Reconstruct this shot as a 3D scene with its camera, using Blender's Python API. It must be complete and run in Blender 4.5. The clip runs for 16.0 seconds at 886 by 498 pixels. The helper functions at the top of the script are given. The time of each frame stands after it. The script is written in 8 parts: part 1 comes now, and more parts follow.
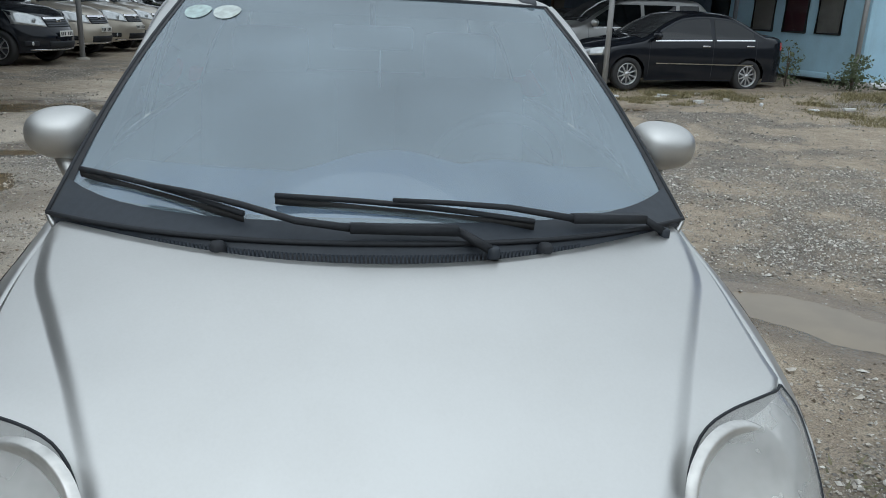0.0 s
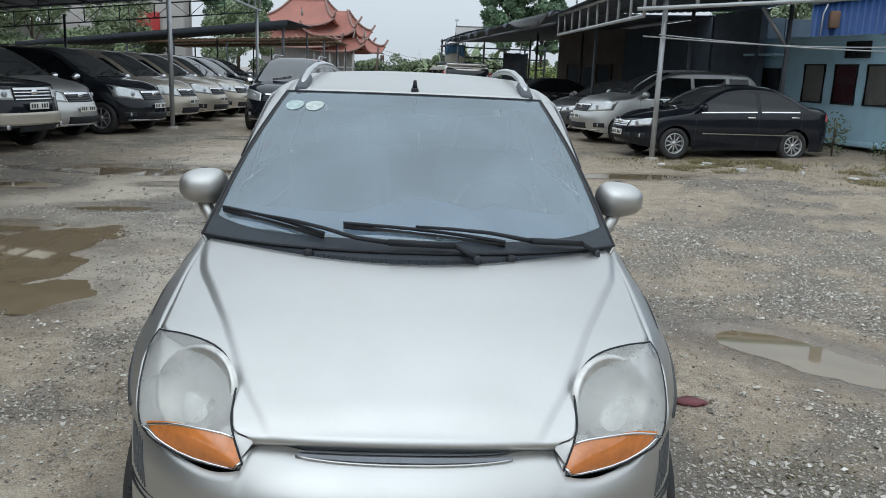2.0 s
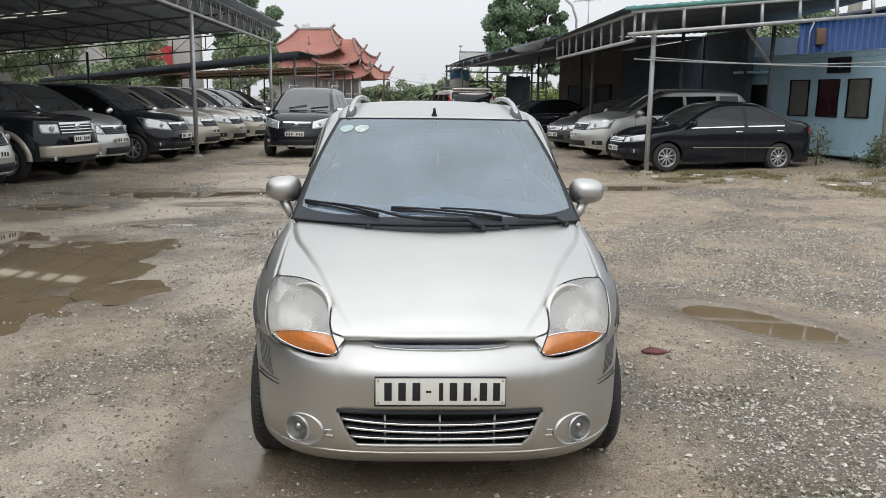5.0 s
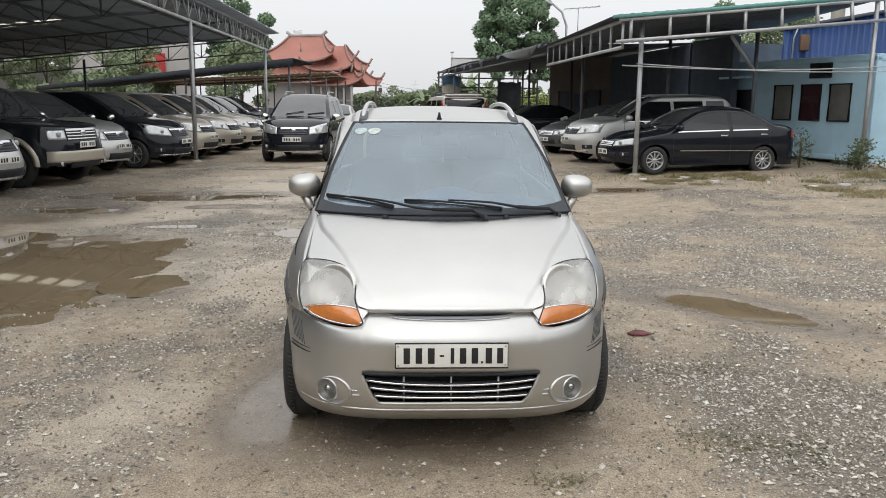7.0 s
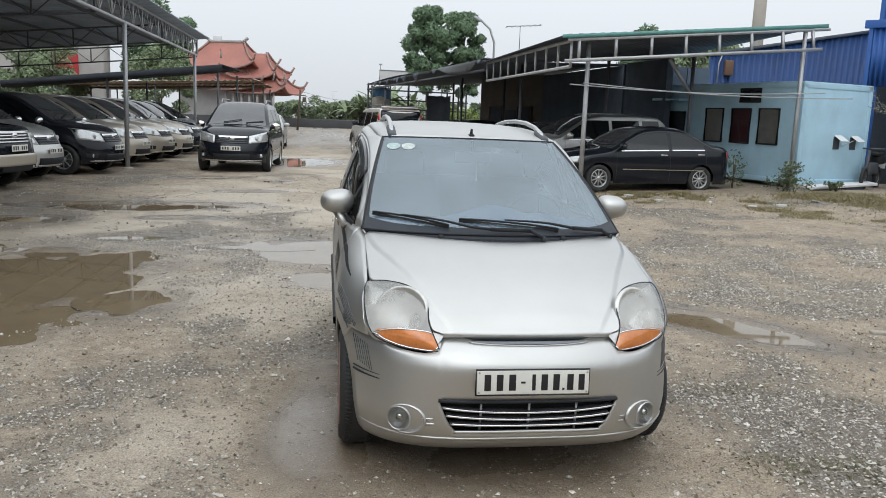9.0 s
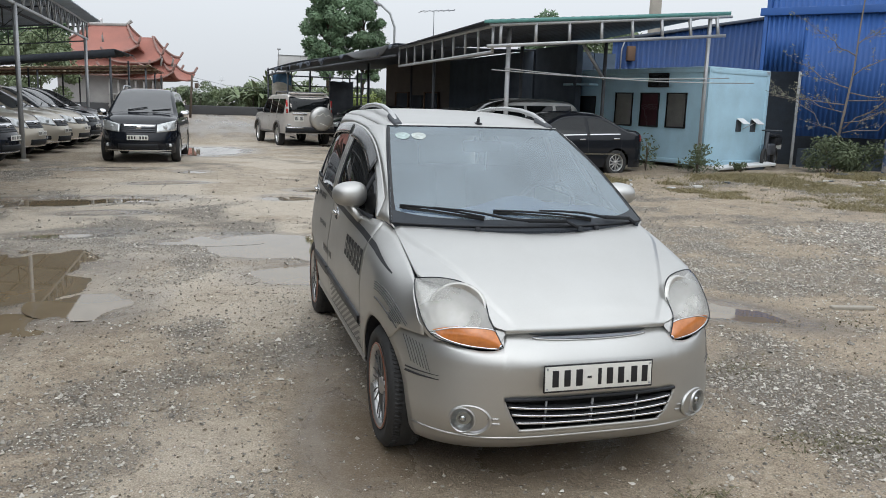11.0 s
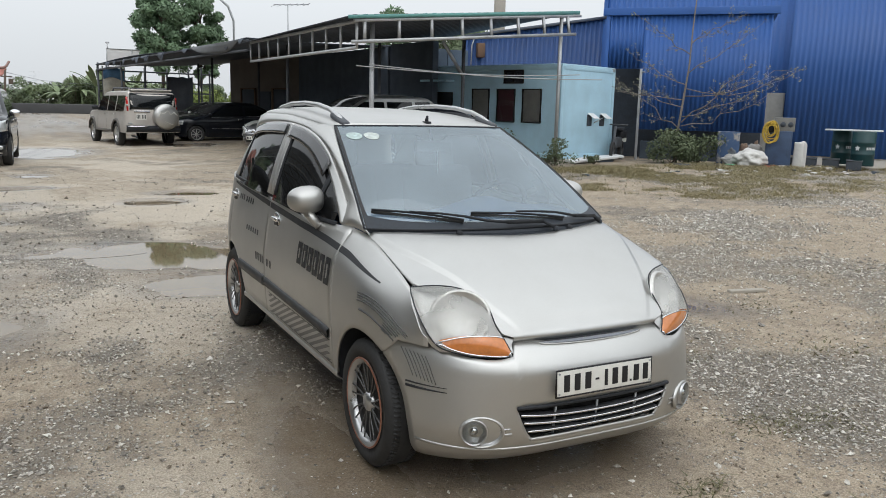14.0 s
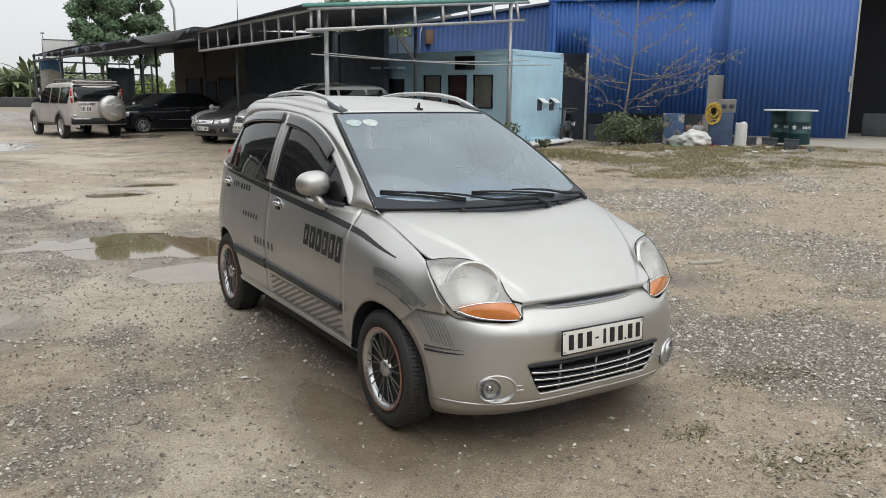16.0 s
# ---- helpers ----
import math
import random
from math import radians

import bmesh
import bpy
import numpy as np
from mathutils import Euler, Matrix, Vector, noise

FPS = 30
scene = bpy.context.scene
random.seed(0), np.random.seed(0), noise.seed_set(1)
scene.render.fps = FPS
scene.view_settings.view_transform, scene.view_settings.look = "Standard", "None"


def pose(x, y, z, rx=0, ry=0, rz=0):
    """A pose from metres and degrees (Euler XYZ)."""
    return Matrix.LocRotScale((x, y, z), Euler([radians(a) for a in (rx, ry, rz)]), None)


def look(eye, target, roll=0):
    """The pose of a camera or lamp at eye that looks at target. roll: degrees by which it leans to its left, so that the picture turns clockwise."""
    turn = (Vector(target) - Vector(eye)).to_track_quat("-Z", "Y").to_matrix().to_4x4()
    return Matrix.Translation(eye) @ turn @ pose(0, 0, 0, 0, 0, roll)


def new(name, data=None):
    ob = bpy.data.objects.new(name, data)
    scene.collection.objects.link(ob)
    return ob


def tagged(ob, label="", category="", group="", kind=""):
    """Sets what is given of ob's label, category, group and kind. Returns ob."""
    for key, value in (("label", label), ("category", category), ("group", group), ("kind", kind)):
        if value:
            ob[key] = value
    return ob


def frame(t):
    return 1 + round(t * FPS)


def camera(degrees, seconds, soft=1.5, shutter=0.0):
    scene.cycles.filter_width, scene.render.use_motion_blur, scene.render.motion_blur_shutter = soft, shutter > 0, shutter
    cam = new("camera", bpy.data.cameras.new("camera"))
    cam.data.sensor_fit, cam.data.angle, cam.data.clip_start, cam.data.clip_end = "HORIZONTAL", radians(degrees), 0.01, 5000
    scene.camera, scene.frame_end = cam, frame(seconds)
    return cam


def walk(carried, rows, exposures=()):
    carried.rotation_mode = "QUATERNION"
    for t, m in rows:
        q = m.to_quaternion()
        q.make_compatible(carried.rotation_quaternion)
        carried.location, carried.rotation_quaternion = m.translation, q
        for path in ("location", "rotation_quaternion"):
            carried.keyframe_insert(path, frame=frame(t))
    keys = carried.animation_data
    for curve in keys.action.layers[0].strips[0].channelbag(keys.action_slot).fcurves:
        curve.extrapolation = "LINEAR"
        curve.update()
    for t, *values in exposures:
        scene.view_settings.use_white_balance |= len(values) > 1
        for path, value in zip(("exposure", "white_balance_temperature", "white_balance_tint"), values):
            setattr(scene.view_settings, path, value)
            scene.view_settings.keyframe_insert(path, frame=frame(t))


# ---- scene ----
cam = camera(58.4, 16.0, soft=0.9)
PATH = [
    (0, (-0.075, -0.717, 1.388), (0.173, 1.18, 0.805), 2.5),
    (0.5, (-0.096, -0.942, 1.387), (0.054, 0.986, 0.876), 3.1),
    (1, (-0.087, -1.172, 1.441), (0.036, 0.765, 0.955), 3.1),
    (1.5, (-0.01, -1.402, 1.461), (0.092, 0.542, 1.006), 3.0),
    (2, (-0.006, -1.599, 1.488), (0.081, 0.352, 1.058), 2.3),
    (2.5, (-0.039, -1.837, 1.499), (0.032, 0.118, 1.087), 1.9),
    (3, (-0.023, -2.032, 1.493), (0.038, -0.073, 1.094), 1.5),
    (3.5, (-0.011, -2.223, 1.495), (0.051, -0.262, 1.105), 1.4),
    (4, (-0.041, -2.362, 1.503), (0.025, -0.4, 1.12), 1.2),
    (6.5, (-0.123, -3.13, 1.517), (-0.063, -1.164, 1.151), 0.1),
    (7, (-0.177, -3.162, 1.51), (-0.092, -1.197, 1.15), 0.5),
    (7.5, (-0.304, -3.1, 1.506), (-0.182, -1.134, 1.158), 1.1),
    (8, (-0.431, -3.009, 1.504), (-0.259, -1.045, 1.169), 1.8),
    (8.5, (-0.615, -2.989, 1.501), (-0.384, -1.029, 1.176), 2.1),
    (9, (-0.838, -2.98, 1.515), (-0.541, -1.029, 1.19), 2.2),
    (11.5, (-1.529, -2.653, 1.503), (-0.913, -0.784, 1.147), 1.6),
    (12, (-1.592, -2.597, 1.497), (-0.914, -0.749, 1.143), 1.4),
    (12.5, (-1.643, -2.494, 1.495), (-0.913, -0.665, 1.145), 1.4),
    (13, (-1.7, -2.425, 1.498), (-0.914, -0.619, 1.15), 1.7),
    (13.5, (-1.835, -2.377, 1.499), (-0.983, -0.601, 1.152), 1.7),
    (14, (-1.96, -2.342, 1.504), (-1.041, -0.601, 1.154), 1.5),
    (14.5, (-2.04, -2.383, 1.5), (-1.067, -0.673, 1.141), 1.2),
    (15, (-2.157, -2.488, 1.495), (-1.153, -0.798, 1.126), 0.8),
    (15.5, (-2.234, -2.507, 1.498), (-1.213, -0.828, 1.122), 0.5),
    (16, (-2.34, -2.463, 1.502), (-1.306, -0.793, 1.122), 0.6),
]
LIGHT_KEYS = [(0, -0.26, 5690, 4), (0.7, -0.18, 5700, 4), (2.5, -0.06, 5750, 5), (3.5, 0.03, 5950, 7), (7, 0.16, 6350, 10), (9, 0.08, 6050, 8), (12.5, 0.04, 6080, 9), (14.5, 0.09, 6200, 8), (16, 0.12, 6350, 9)]  # seconds, stops, kelvin, tint
walk(cam, [(t, look(eye, target, roll)) for t, eye, target, roll in PATH], LIGHT_KEYS)

# ---------------------------------------------------------------- world and light
world = bpy.data.worlds.new("overcast_sky")
scene.world = world
world.use_nodes = True
wn, wl = world.node_tree.nodes, world.node_tree.links
wn.clear()
sky = wn.new("ShaderNodeTexSky")
sky.sky_type, sky.sun_disc = "NISHITA", False
sky.sun_elevation, sky.sun_rotation = radians(48), radians(200)
sky.dust_density, sky.air_density = 6.0, 1.0
grey = wn.new("ShaderNodeHueSaturation")
grey.inputs["Saturation"].default_value = 0.25
rise = wn.new("ShaderNodeTexGradient")
rise.texture_mapping.mapping_x, rise.texture_mapping.mapping_z = "Z", "X"
cloud = wn.new("ShaderNodeValToRGB")
for at, grey_level in ((0.0, 0.48), (0.16, 0.54), (0.5, 0.85), (1.0, 0.88)):
    stop = cloud.color_ramp.elements[0] if at == 0 else cloud.color_ramp.elements[1] if at == 1 else cloud.color_ramp.elements.new(at)
    stop.position, stop.color = at, (grey_level, grey_level * 1.003, grey_level, 1)
deck = wn.new("ShaderNodeVectorMath")
deck.operation = "SCALE"
deck.inputs["Scale"].default_value = 12.3
veil = wn.new("ShaderNodeMix")
veil.data_type = "RGBA"
veil.inputs["Factor"].default_value = 0.8
wl.new(rise.outputs["Fac"], cloud.inputs["Fac"])
wl.new(cloud.outputs["Color"], deck.inputs[0])
wl.new(deck.outputs["Vector"], veil.inputs["B"])
back = wn.new("ShaderNodeBackground")
back.inputs["Strength"].default_value = 0.14
sky_out = wn.new("ShaderNodeOutputWorld")
wl.new(sky.outputs["Color"], grey.inputs["Color"])
wl.new(grey.outputs["Color"], veil.inputs["A"])
wl.new(veil.outputs["Result"], back.inputs["Color"])
wl.new(back.outputs["Background"], sky_out.inputs["Surface"])

sun = new("sun", bpy.data.lights.new("sun", "SUN"))
sun.data.energy, sun.data.angle, sun.data.color = 0.45, radians(80), (1.0, 0.97, 0.92)
sun.matrix_world = look((0, 0, 30), (0, 11, 0))

# ---------------------------------------------------------------- materials
def noise_of(nt, scale, detail=4.0, rough=0.55, space="Object"):
    co = nt.nodes.new("ShaderNodeTexCoord")
    n = nt.nodes.new("ShaderNodeTexNoise")
    n.inputs["Scale"].default_value, n.inputs["Detail"].default_value, n.inputs["Roughness"].default_value = scale, detail, rough
    nt.links.new(co.outputs[space], n.inputs["Vector"])
    return n.outputs["Fac"]


def ramp_of(nt, fac, stops):
    r = nt.nodes.new("ShaderNodeValToRGB")
    while len(r.color_ramp.elements) < len(stops):
        r.color_ramp.elements.new(0.5)
    for e, (at, col) in zip(r.color_ramp.elements, stops):
        e.position, e.color = at, (*col, 1) if len(col) == 3 else col
    nt.links.new(fac, r.inputs["Fac"])
    return r.outputs["Color"]


def mix_of(nt, fac, a, b, blend="MIX"):
    m = nt.nodes.new("ShaderNodeMix")
    m.data_type, m.blend_type = "RGBA", blend
    for v, key in ((fac, "Factor"), (a, "A"), (b, "B")):
        if hasattr(v, "links"):
            nt.links.new(v, m.inputs[key])
        else:
            m.inputs[key].default_value = v if key == "Factor" else (*v, 1)
    return m.outputs["Result"]


def bump_of(nt, height, strength, distance, normal=None):
    b = nt.nodes.new("ShaderNodeBump")
    b.inputs["Strength"].default_value, b.inputs["Distance"].default_value = strength, distance
    nt.links.new(height, b.inputs["Height"])
    if normal:
        nt.links.new(normal, b.inputs["Normal"])
    return b.outputs["Normal"]


def plain(name, col, rough=0.5, metal=0.0, vary=0.12, scale=6.0, fine=60.0, bump=0.0, coat=0.0, spec=0.5):
    """A surface with soft stains, fine grain and a little relief."""
    m = bpy.data.materials.new(name)
    m.use_nodes = True
    nt = m.node_tree
    p = nt.nodes["Principled BSDF"]
    big, small = noise_of(nt, scale), noise_of(nt, fine, 3.0)
    lo, hi = [c * (1 - vary) for c in col], [min(1, c * (1 + vary)) for c in col]
    c1 = ramp_of(nt, big, [(0.3, lo), (0.7, hi)])
    c2 = mix_of(nt, 0.35, c1, ramp_of(nt, small, [(0.35, lo), (0.65, hi)]))
    nt.links.new(c2, p.inputs["Base Color"])
    nt.links.new(ramp_of(nt, big, [(0.25, (rough * 0.8,) * 3), (0.75, (min(1, rough * 1.25),) * 3)]), p.inputs["Roughness"])
    p.inputs["Metallic"].default_value = metal
    p.inputs["Specular IOR Level"].default_value = spec
    p.inputs["Coat Weight"].default_value, p.inputs["Coat Roughness"].default_value = coat, 0.04
    if bump:
        nt.links.new(bump_of(nt, small, 0.5, bump), p.inputs["Normal"])
    return m


def car_paint(name, col, metal=0.0, rough=0.35, dirt=0.25, coat=0.6, spec=0.5):
    """Lacquer over colour, with a film of dust that gathers in patches."""
    m = bpy.data.materials.new(name)
    m.use_nodes = True
    nt = m.node_tree
    p = nt.nodes["Principled BSDF"]
    patch, grain = noise_of(nt, 2.2, 6.0, 0.65), noise_of(nt, 180, 2.0)
    film = mix_of(nt, 0.25, patch, grain)
    c = mix_of(nt, ramp_of(nt, film, [(0.4, (0, 0, 0)), (0.8, (dirt,) * 3)]), col, (0.3, 0.27, 0.23))
    nt.links.new(c, p.inputs["Base Color"])
    nt.links.new(ramp_of(nt, film, [(0.35, (rough,) * 3), (0.75, (min(1, rough * 1.5 + 0.03),) * 3)]), p.inputs["Roughness"])
    p.inputs["Metallic"].default_value = metal
    p.inputs["Coat Weight"].default_value, p.inputs["Coat Roughness"].default_value = coat, 0.08
    p.inputs["Specular IOR Level"].default_value = spec
    return m


def pane(name, tint=(0.5, 0.55, 0.55), gloss=0.03, ior=1.5, dust=0.0, film_col=(0.62, 0.64, 0.66), mirror=(0.8, 0.8, 0.8)):
    """Thin glass: see-through tint, mirror gloss by Fresnel."""
    m = bpy.data.materials.new(name)
    m.use_nodes = True
    nt = m.node_tree
    nt.nodes.remove(nt.nodes["Principled BSDF"])
    t, g, f, x = (nt.nodes.new("ShaderNode" + k) for k in ("BsdfTransparent", "BsdfGlossy", "Fresnel", "MixShader"))
    t.inputs["Color"].default_value = (*tint, 1)
    g.inputs["Roughness"].default_value, f.inputs["IOR"].default_value = gloss, ior
    g.inputs["Color"].default_value = (*mirror, 1)
    nt.links.new(f.outputs[0], x.inputs["Fac"])
    # diffuse film: dust, and on windscreens reflected sky put in as colour
    film, d = nt.nodes.new("ShaderNodeMixShader"), nt.nodes.new("ShaderNodeBsdfDiffuse")
    d.inputs["Color"].default_value = (*film_col, 1)
    nt.links.new(ramp_of(nt, noise_of(nt, 2.5, 5.0, 0.6), [(0.3, (dust * 0.6,) * 3), (0.75, (dust * 1.4,) * 3)]), film.inputs["Fac"])
    nt.links.new(t.outputs[0], film.inputs[1])
    nt.links.new(d.outputs[0], film.inputs[2])
    nt.links.new(film.outputs[0], x.inputs[1])
    nt.links.new(g.outputs[0], x.inputs[2])
    nt.links.new(x.outputs[0], nt.nodes["Material Output"].inputs["Surface"])
    return m


silver = car_paint("silver_paint", (0.548, 0.545, 0.528), 0.92, 0.35, 0.1, 0.12)
black_paint = car_paint("black_paint", (0.01, 0.012, 0.017), 0.0, 0.05, 0.02, 0.08, 0.36)
grey_paint = car_paint("grey_paint", (0.12, 0.12, 0.13), 0.6, 0.3, 0.25)
gold_paint = car_paint("champagne_paint", (0.5, 0.45, 0.37), 0.5, 0.35, 0.2)
white_paint = car_paint("white_paint", (0.6, 0.6, 0.58), 0.0, 0.3, 0.3)
brown_silver = car_paint("warm_silver_paint", (0.58, 0.54, 0.5), 0.4, 0.38, 0.3)
rubber = plain("rubber", (0.027, 0.027, 0.027), 0.75, vary=0.3, bump=0.002)
black_plastic = plain("black_plastic", (0.024, 0.026, 0.03), 0.6, vary=0.3, bump=0.0006, spec=0.3)
alloy = plain("alloy", (0.55, 0.55, 0.55), 0.3, 0.9, vary=0.1)
chrome = plain("chrome", (0.75, 0.75, 0.76), 0.12, 1.0, vary=0.05)
screen_glass = pane("screen_glass", (0.12, 0.13, 0.13), 0.03, 2.3, 0.1)
dark_glass = pane("dark_glass", (0.06, 0.065, 0.065), 0.02, 1.6, 0.03, (0.3, 0.36, 0.42))
cabin_glass = pane("window_glass", (0.9, 0.92, 0.92))
clear_glass = pane("clear_glass", (0.62, 0.66, 0.66))
lamp_lens = plain("lamp_lens", (0.6, 0.62, 0.62), 0.12, 0.5, vary=0.25, scale=14, coat=1.0)
amber = plain("amber_lens", (0.6, 0.2, 0.045), 0.2, vary=0.22, scale=12, coat=1.0)
red_lens = plain("red_lens", (0.45, 0.02, 0.015), 0.2, vary=0.2, coat=1.0)
plate_white = plain("plate_white", (0.72, 0.71, 0.66), 0.45, vary=0.06)
ink = plain("ink", (0.012, 0.012, 0.014), 0.5)
steel_grey = plain("galvanised_steel", (0.42, 0.43, 0.44), 0.45, 0.5, vary=0.25, scale=3)
steel_dark = plain("dark_steel", (0.08, 0.086, 0.096), 0.6, 0.2, vary=0.35, scale=3)
# dark roof sheet; the bluish shade under the roofs is put into the colour
roof_dark = plain("shade_dark_sheet", (0.108, 0.122, 0.146), 0.75, 0.05, vary=0.4, scale=1.2, spec=0.2)
cloth_dark = plain("seat_cloth", (0.05, 0.05, 0.055), 0.9, vary=0.3)


# ---------------------------------------------------------------- builders
def thing(name, label, category, at=None, group="", kind=""):
    ob = new(name)
    ob.empty_display_size = 0.1
    if at is not None:
        ob.matrix_world = at
    return tagged(ob, label, category, group, kind)


def put_mesh(name, bm, material, parent=None, label="", smooth=True):
    me = bpy.data.meshes.new(name)
    bm.to_mesh(me)
    bm.free()
    for f in me.polygons:
        f.use_smooth = smooth
    for m in material if isinstance(material, (list, tuple)) else (material,):
        me.materials.append(m)
    ob = new(name, me)
    ob.parent = parent
    if label:
        ob["label"] = label
    return ob


part = put_mesh


def raw(name, verts, faces, material, parent=None, label="", smooth=True):
    me = bpy.data.meshes.new(name)
    me.from_pydata([tuple(v) for v in verts], [], [tuple(f) for f in faces])
    me.update()
    if smooth:
        me.polygons.foreach_set("use_smooth", [True] * len(me.polygons))
    me.materials.append(material)
    ob = new(name, me)
    ob.parent = parent
    if label:
        ob["label"] = label
    return ob


def grid_bm(rows, close_u=False, close_v=False, thick=0.0):
    """A skin through rows of points; thick > 0 gives it a back."""
    bm = bmesh.new()
    vs = [[bm.verts.new(p) for p in row] for row in rows]
    nr, nc = len(vs), len(vs[0])
    for i in range(nr if close_v else nr - 1):
        for j in range(nc if close_u else nc - 1):
            q = [vs[i][j], vs[i][(j + 1) % nc], vs[(i + 1) % nr][(j + 1) % nc], vs[(i + 1) % nr][j]]
            try:
                bm.faces.new(q)
            except ValueError:
                pass
    bmesh.ops.remove_doubles(bm, verts=bm.verts, dist=1e-5)
    bmesh.ops.recalc_face_normals(bm, faces=bm.faces)
    if thick:
        bmesh.ops.solidify(bm, geom=bm.faces[:], thickness=thick)
    return bm


def box_bm(sx, sy, sz, bevel=0.01, centre=(0, 0, 0), turn=None, bm=None, segs=2):
    own = bmesh.new()
    bmesh.ops.create_cube(own, size=1)
    for v in own.verts:
        v.co = Vector((v.co.x * sx, v.co.y * sy, v.co.z * sz))
    if bevel:
        bmesh.ops.bevel(own, geom=own.edges[:], offset=min(bevel, 0.45 * min(sx, sy, sz)), segments=segs, affect="EDGES", profile=0.6)
    m = Matrix.Translation(centre) @ (turn.to_4x4() if turn else Matrix.Identity(4))
    bmesh.ops.transform(own, matrix=m, verts=own.verts)
    if bm is None:
        return own
    me = bpy.data.meshes.new("tmp")
    own.to_mesh(me)
    own.free()
    bm.from_mesh(me)
    bpy.data.meshes.remove(me)
    return bm


def rod_bm(points, r, sides=8, bm=None, taper=1.0, square=False):
    """A tube (or square bar) along points."""
    bm = bm or bmesh.new()
    pts = [Vector(p) for p in points]
    rings = []
    for i, p in enumerate(pts):
        d = (pts[min(i + 1, len(pts) - 1)] - pts[max(i - 1, 0)]).normalized()
        a = d.cross(Vector((0, 0, 1)))
        if a.length < 1e-3:
            a = Vector((1, 0, 0))
        a.normalize()
        b = d.cross(a)
        rr = r * (1 + (taper - 1) * i / max(1, len(pts) - 1))
        n = 4 if square else sides
        off = math.pi / 4 if square else 0
        rings.append([bm.verts.new(p + rr * (1.414 if square else 1) * (math.cos(off + k * math.tau / n) * a + math.sin(off + k * math.tau / n) * b)) for k in range(n)])
    for r0, r1 in zip(rings, rings[1:]):
        for k in range(len(r0)):
            bm.faces.new((r0[k], r0[(k + 1) % len(r0)], r1[(k + 1) % len(r0)], r1[k]))
    bm.faces.new(rings[0][::-1])
    bm.faces.new(rings[-1])
    return bm


def lathe_bm(profile, sides=32, axis="x", bm=None, centre=(0, 0, 0)):
    """Turns (r, h) pairs about an axis."""
    bm = bm or bmesh.new()
    rings = []
    for r, h in profile:
        ring = []
        for k in range(sides):
            a = k * math.tau / sides
            p = (h, r * math.cos(a), r * math.sin(a)) if axis == "x" else (r * math.cos(a), r * math.sin(a), h) if axis == "z" else (r * math.cos(a), h, r * math.sin(a))
            ring.append(bm.verts.new(Vector(centre) + Vector(p)))
        rings.append(ring)
    for r0, r1 in zip(rings, rings[1:]):
        for k in range(sides):
            bm.faces.new((r0[k], r0[(k + 1) % sides], r1[(k + 1) % sides], r1[k]))
    bmesh.ops.remove_doubles(bm, verts=bm.verts, dist=1e-5)
    bmesh.ops.recalc_face_normals(bm, faces=bm.faces)
    return bm


def keyed(keys):
    """A smooth monotone curve through (at, value) keys."""
    xs, ys = [float(k[0]) for k in keys], [float(k[1]) for k in keys]
    n = len(xs)
    d = [(ys[i + 1] - ys[i]) / (xs[i + 1] - xs[i]) for i in range(n - 1)]
    m = [d[0]] + [0 if d[i - 1] * d[i] <= 0 else 2 * d[i - 1] * d[i] / (d[i - 1] + d[i]) for i in range(1, n - 1)] + [d[-1]]

    def value(x):
        if x <= xs[0]:
            return ys[0]
        if x >= xs[-1]:
            return ys[-1]
        i = max(k for k in range(n - 1) if xs[k] <= x)
        h = xs[i + 1] - xs[i]
        t = (x - xs[i]) / h
        return (1 + 2 * t) * (1 - t) ** 2 * ys[i] + t * (1 - t) ** 2 * h * m[i] + t * t * (3 - 2 * t) * ys[i + 1] + t * t * (t - 1) * h * m[i + 1]

    return value


def wheel(parent, x, y, r, width=0.17, spokes=10, side=1, rim_mat=None, rim_ratio=0.66, z=None, name="wheel", spoke_w=0.09):
    """Tyre and spoked rim; side: which way the outer face looks along x."""
    hub = thing(name, "", "")
    for key in ("label", "category"):
        if key in hub:
            del hub[key]
    hub.parent = parent
    hub.location = (x, y, r if z is None else z)
    w, rr = width / 2, r * rim_ratio
    part("tyre", lathe_bm([(rr, -w * 0.9), (r * 0.9, -w), (r * 0.985, -w * 0.75), (r, -w * 0.3), (r, w * 0.3), (r * 0.985, w * 0.75), (r * 0.9, w), (rr * 1.02, w * 0.92), (rr, w * 0.6), (rr, -w * 0.9)], 40), rubber, hub, "worn black rubber tyre")
    bm = lathe_bm([(rr * 1.01, w * 0.85 * side), (rr * 0.97, w * 0.98 * side), (rr * 0.9, w * 0.8 * side), (rr * 0.88, -w * 0.5 * side)], 40)
    for k in range(spokes):
        a = k * math.tau / spokes
        own = box_bm(0.014, spoke_w * r, rr * 0.82, 0.006, (w * 0.62 * side, 0, rr * 0.52))
        bmesh.ops.transform(own, matrix=Matrix.Rotation(a, 4, "X"), verts=own.verts)
        me = bpy.data.meshes.new("tmp")
        own.to_mesh(me)
        own.free()
        bm.from_mesh(me)
        bpy.data.meshes.remove(me)
    lathe_bm([(0.0, w * 0.85 * side), (r * 0.13, w * 0.82 * side), (r * 0.17, w * 0.6 * side), (r * 0.17, 0)], 20, bm=bm)
    part("rim", bm, rim_mat or alloy, hub)
    part("brake_disc", lathe_bm([(0.0, w * 0.2 * side), (rr * 0.86, w * 0.18 * side), (rr * 0.86, -w * 0.2 * side)], 24), steel_dark, hub)
    return hub


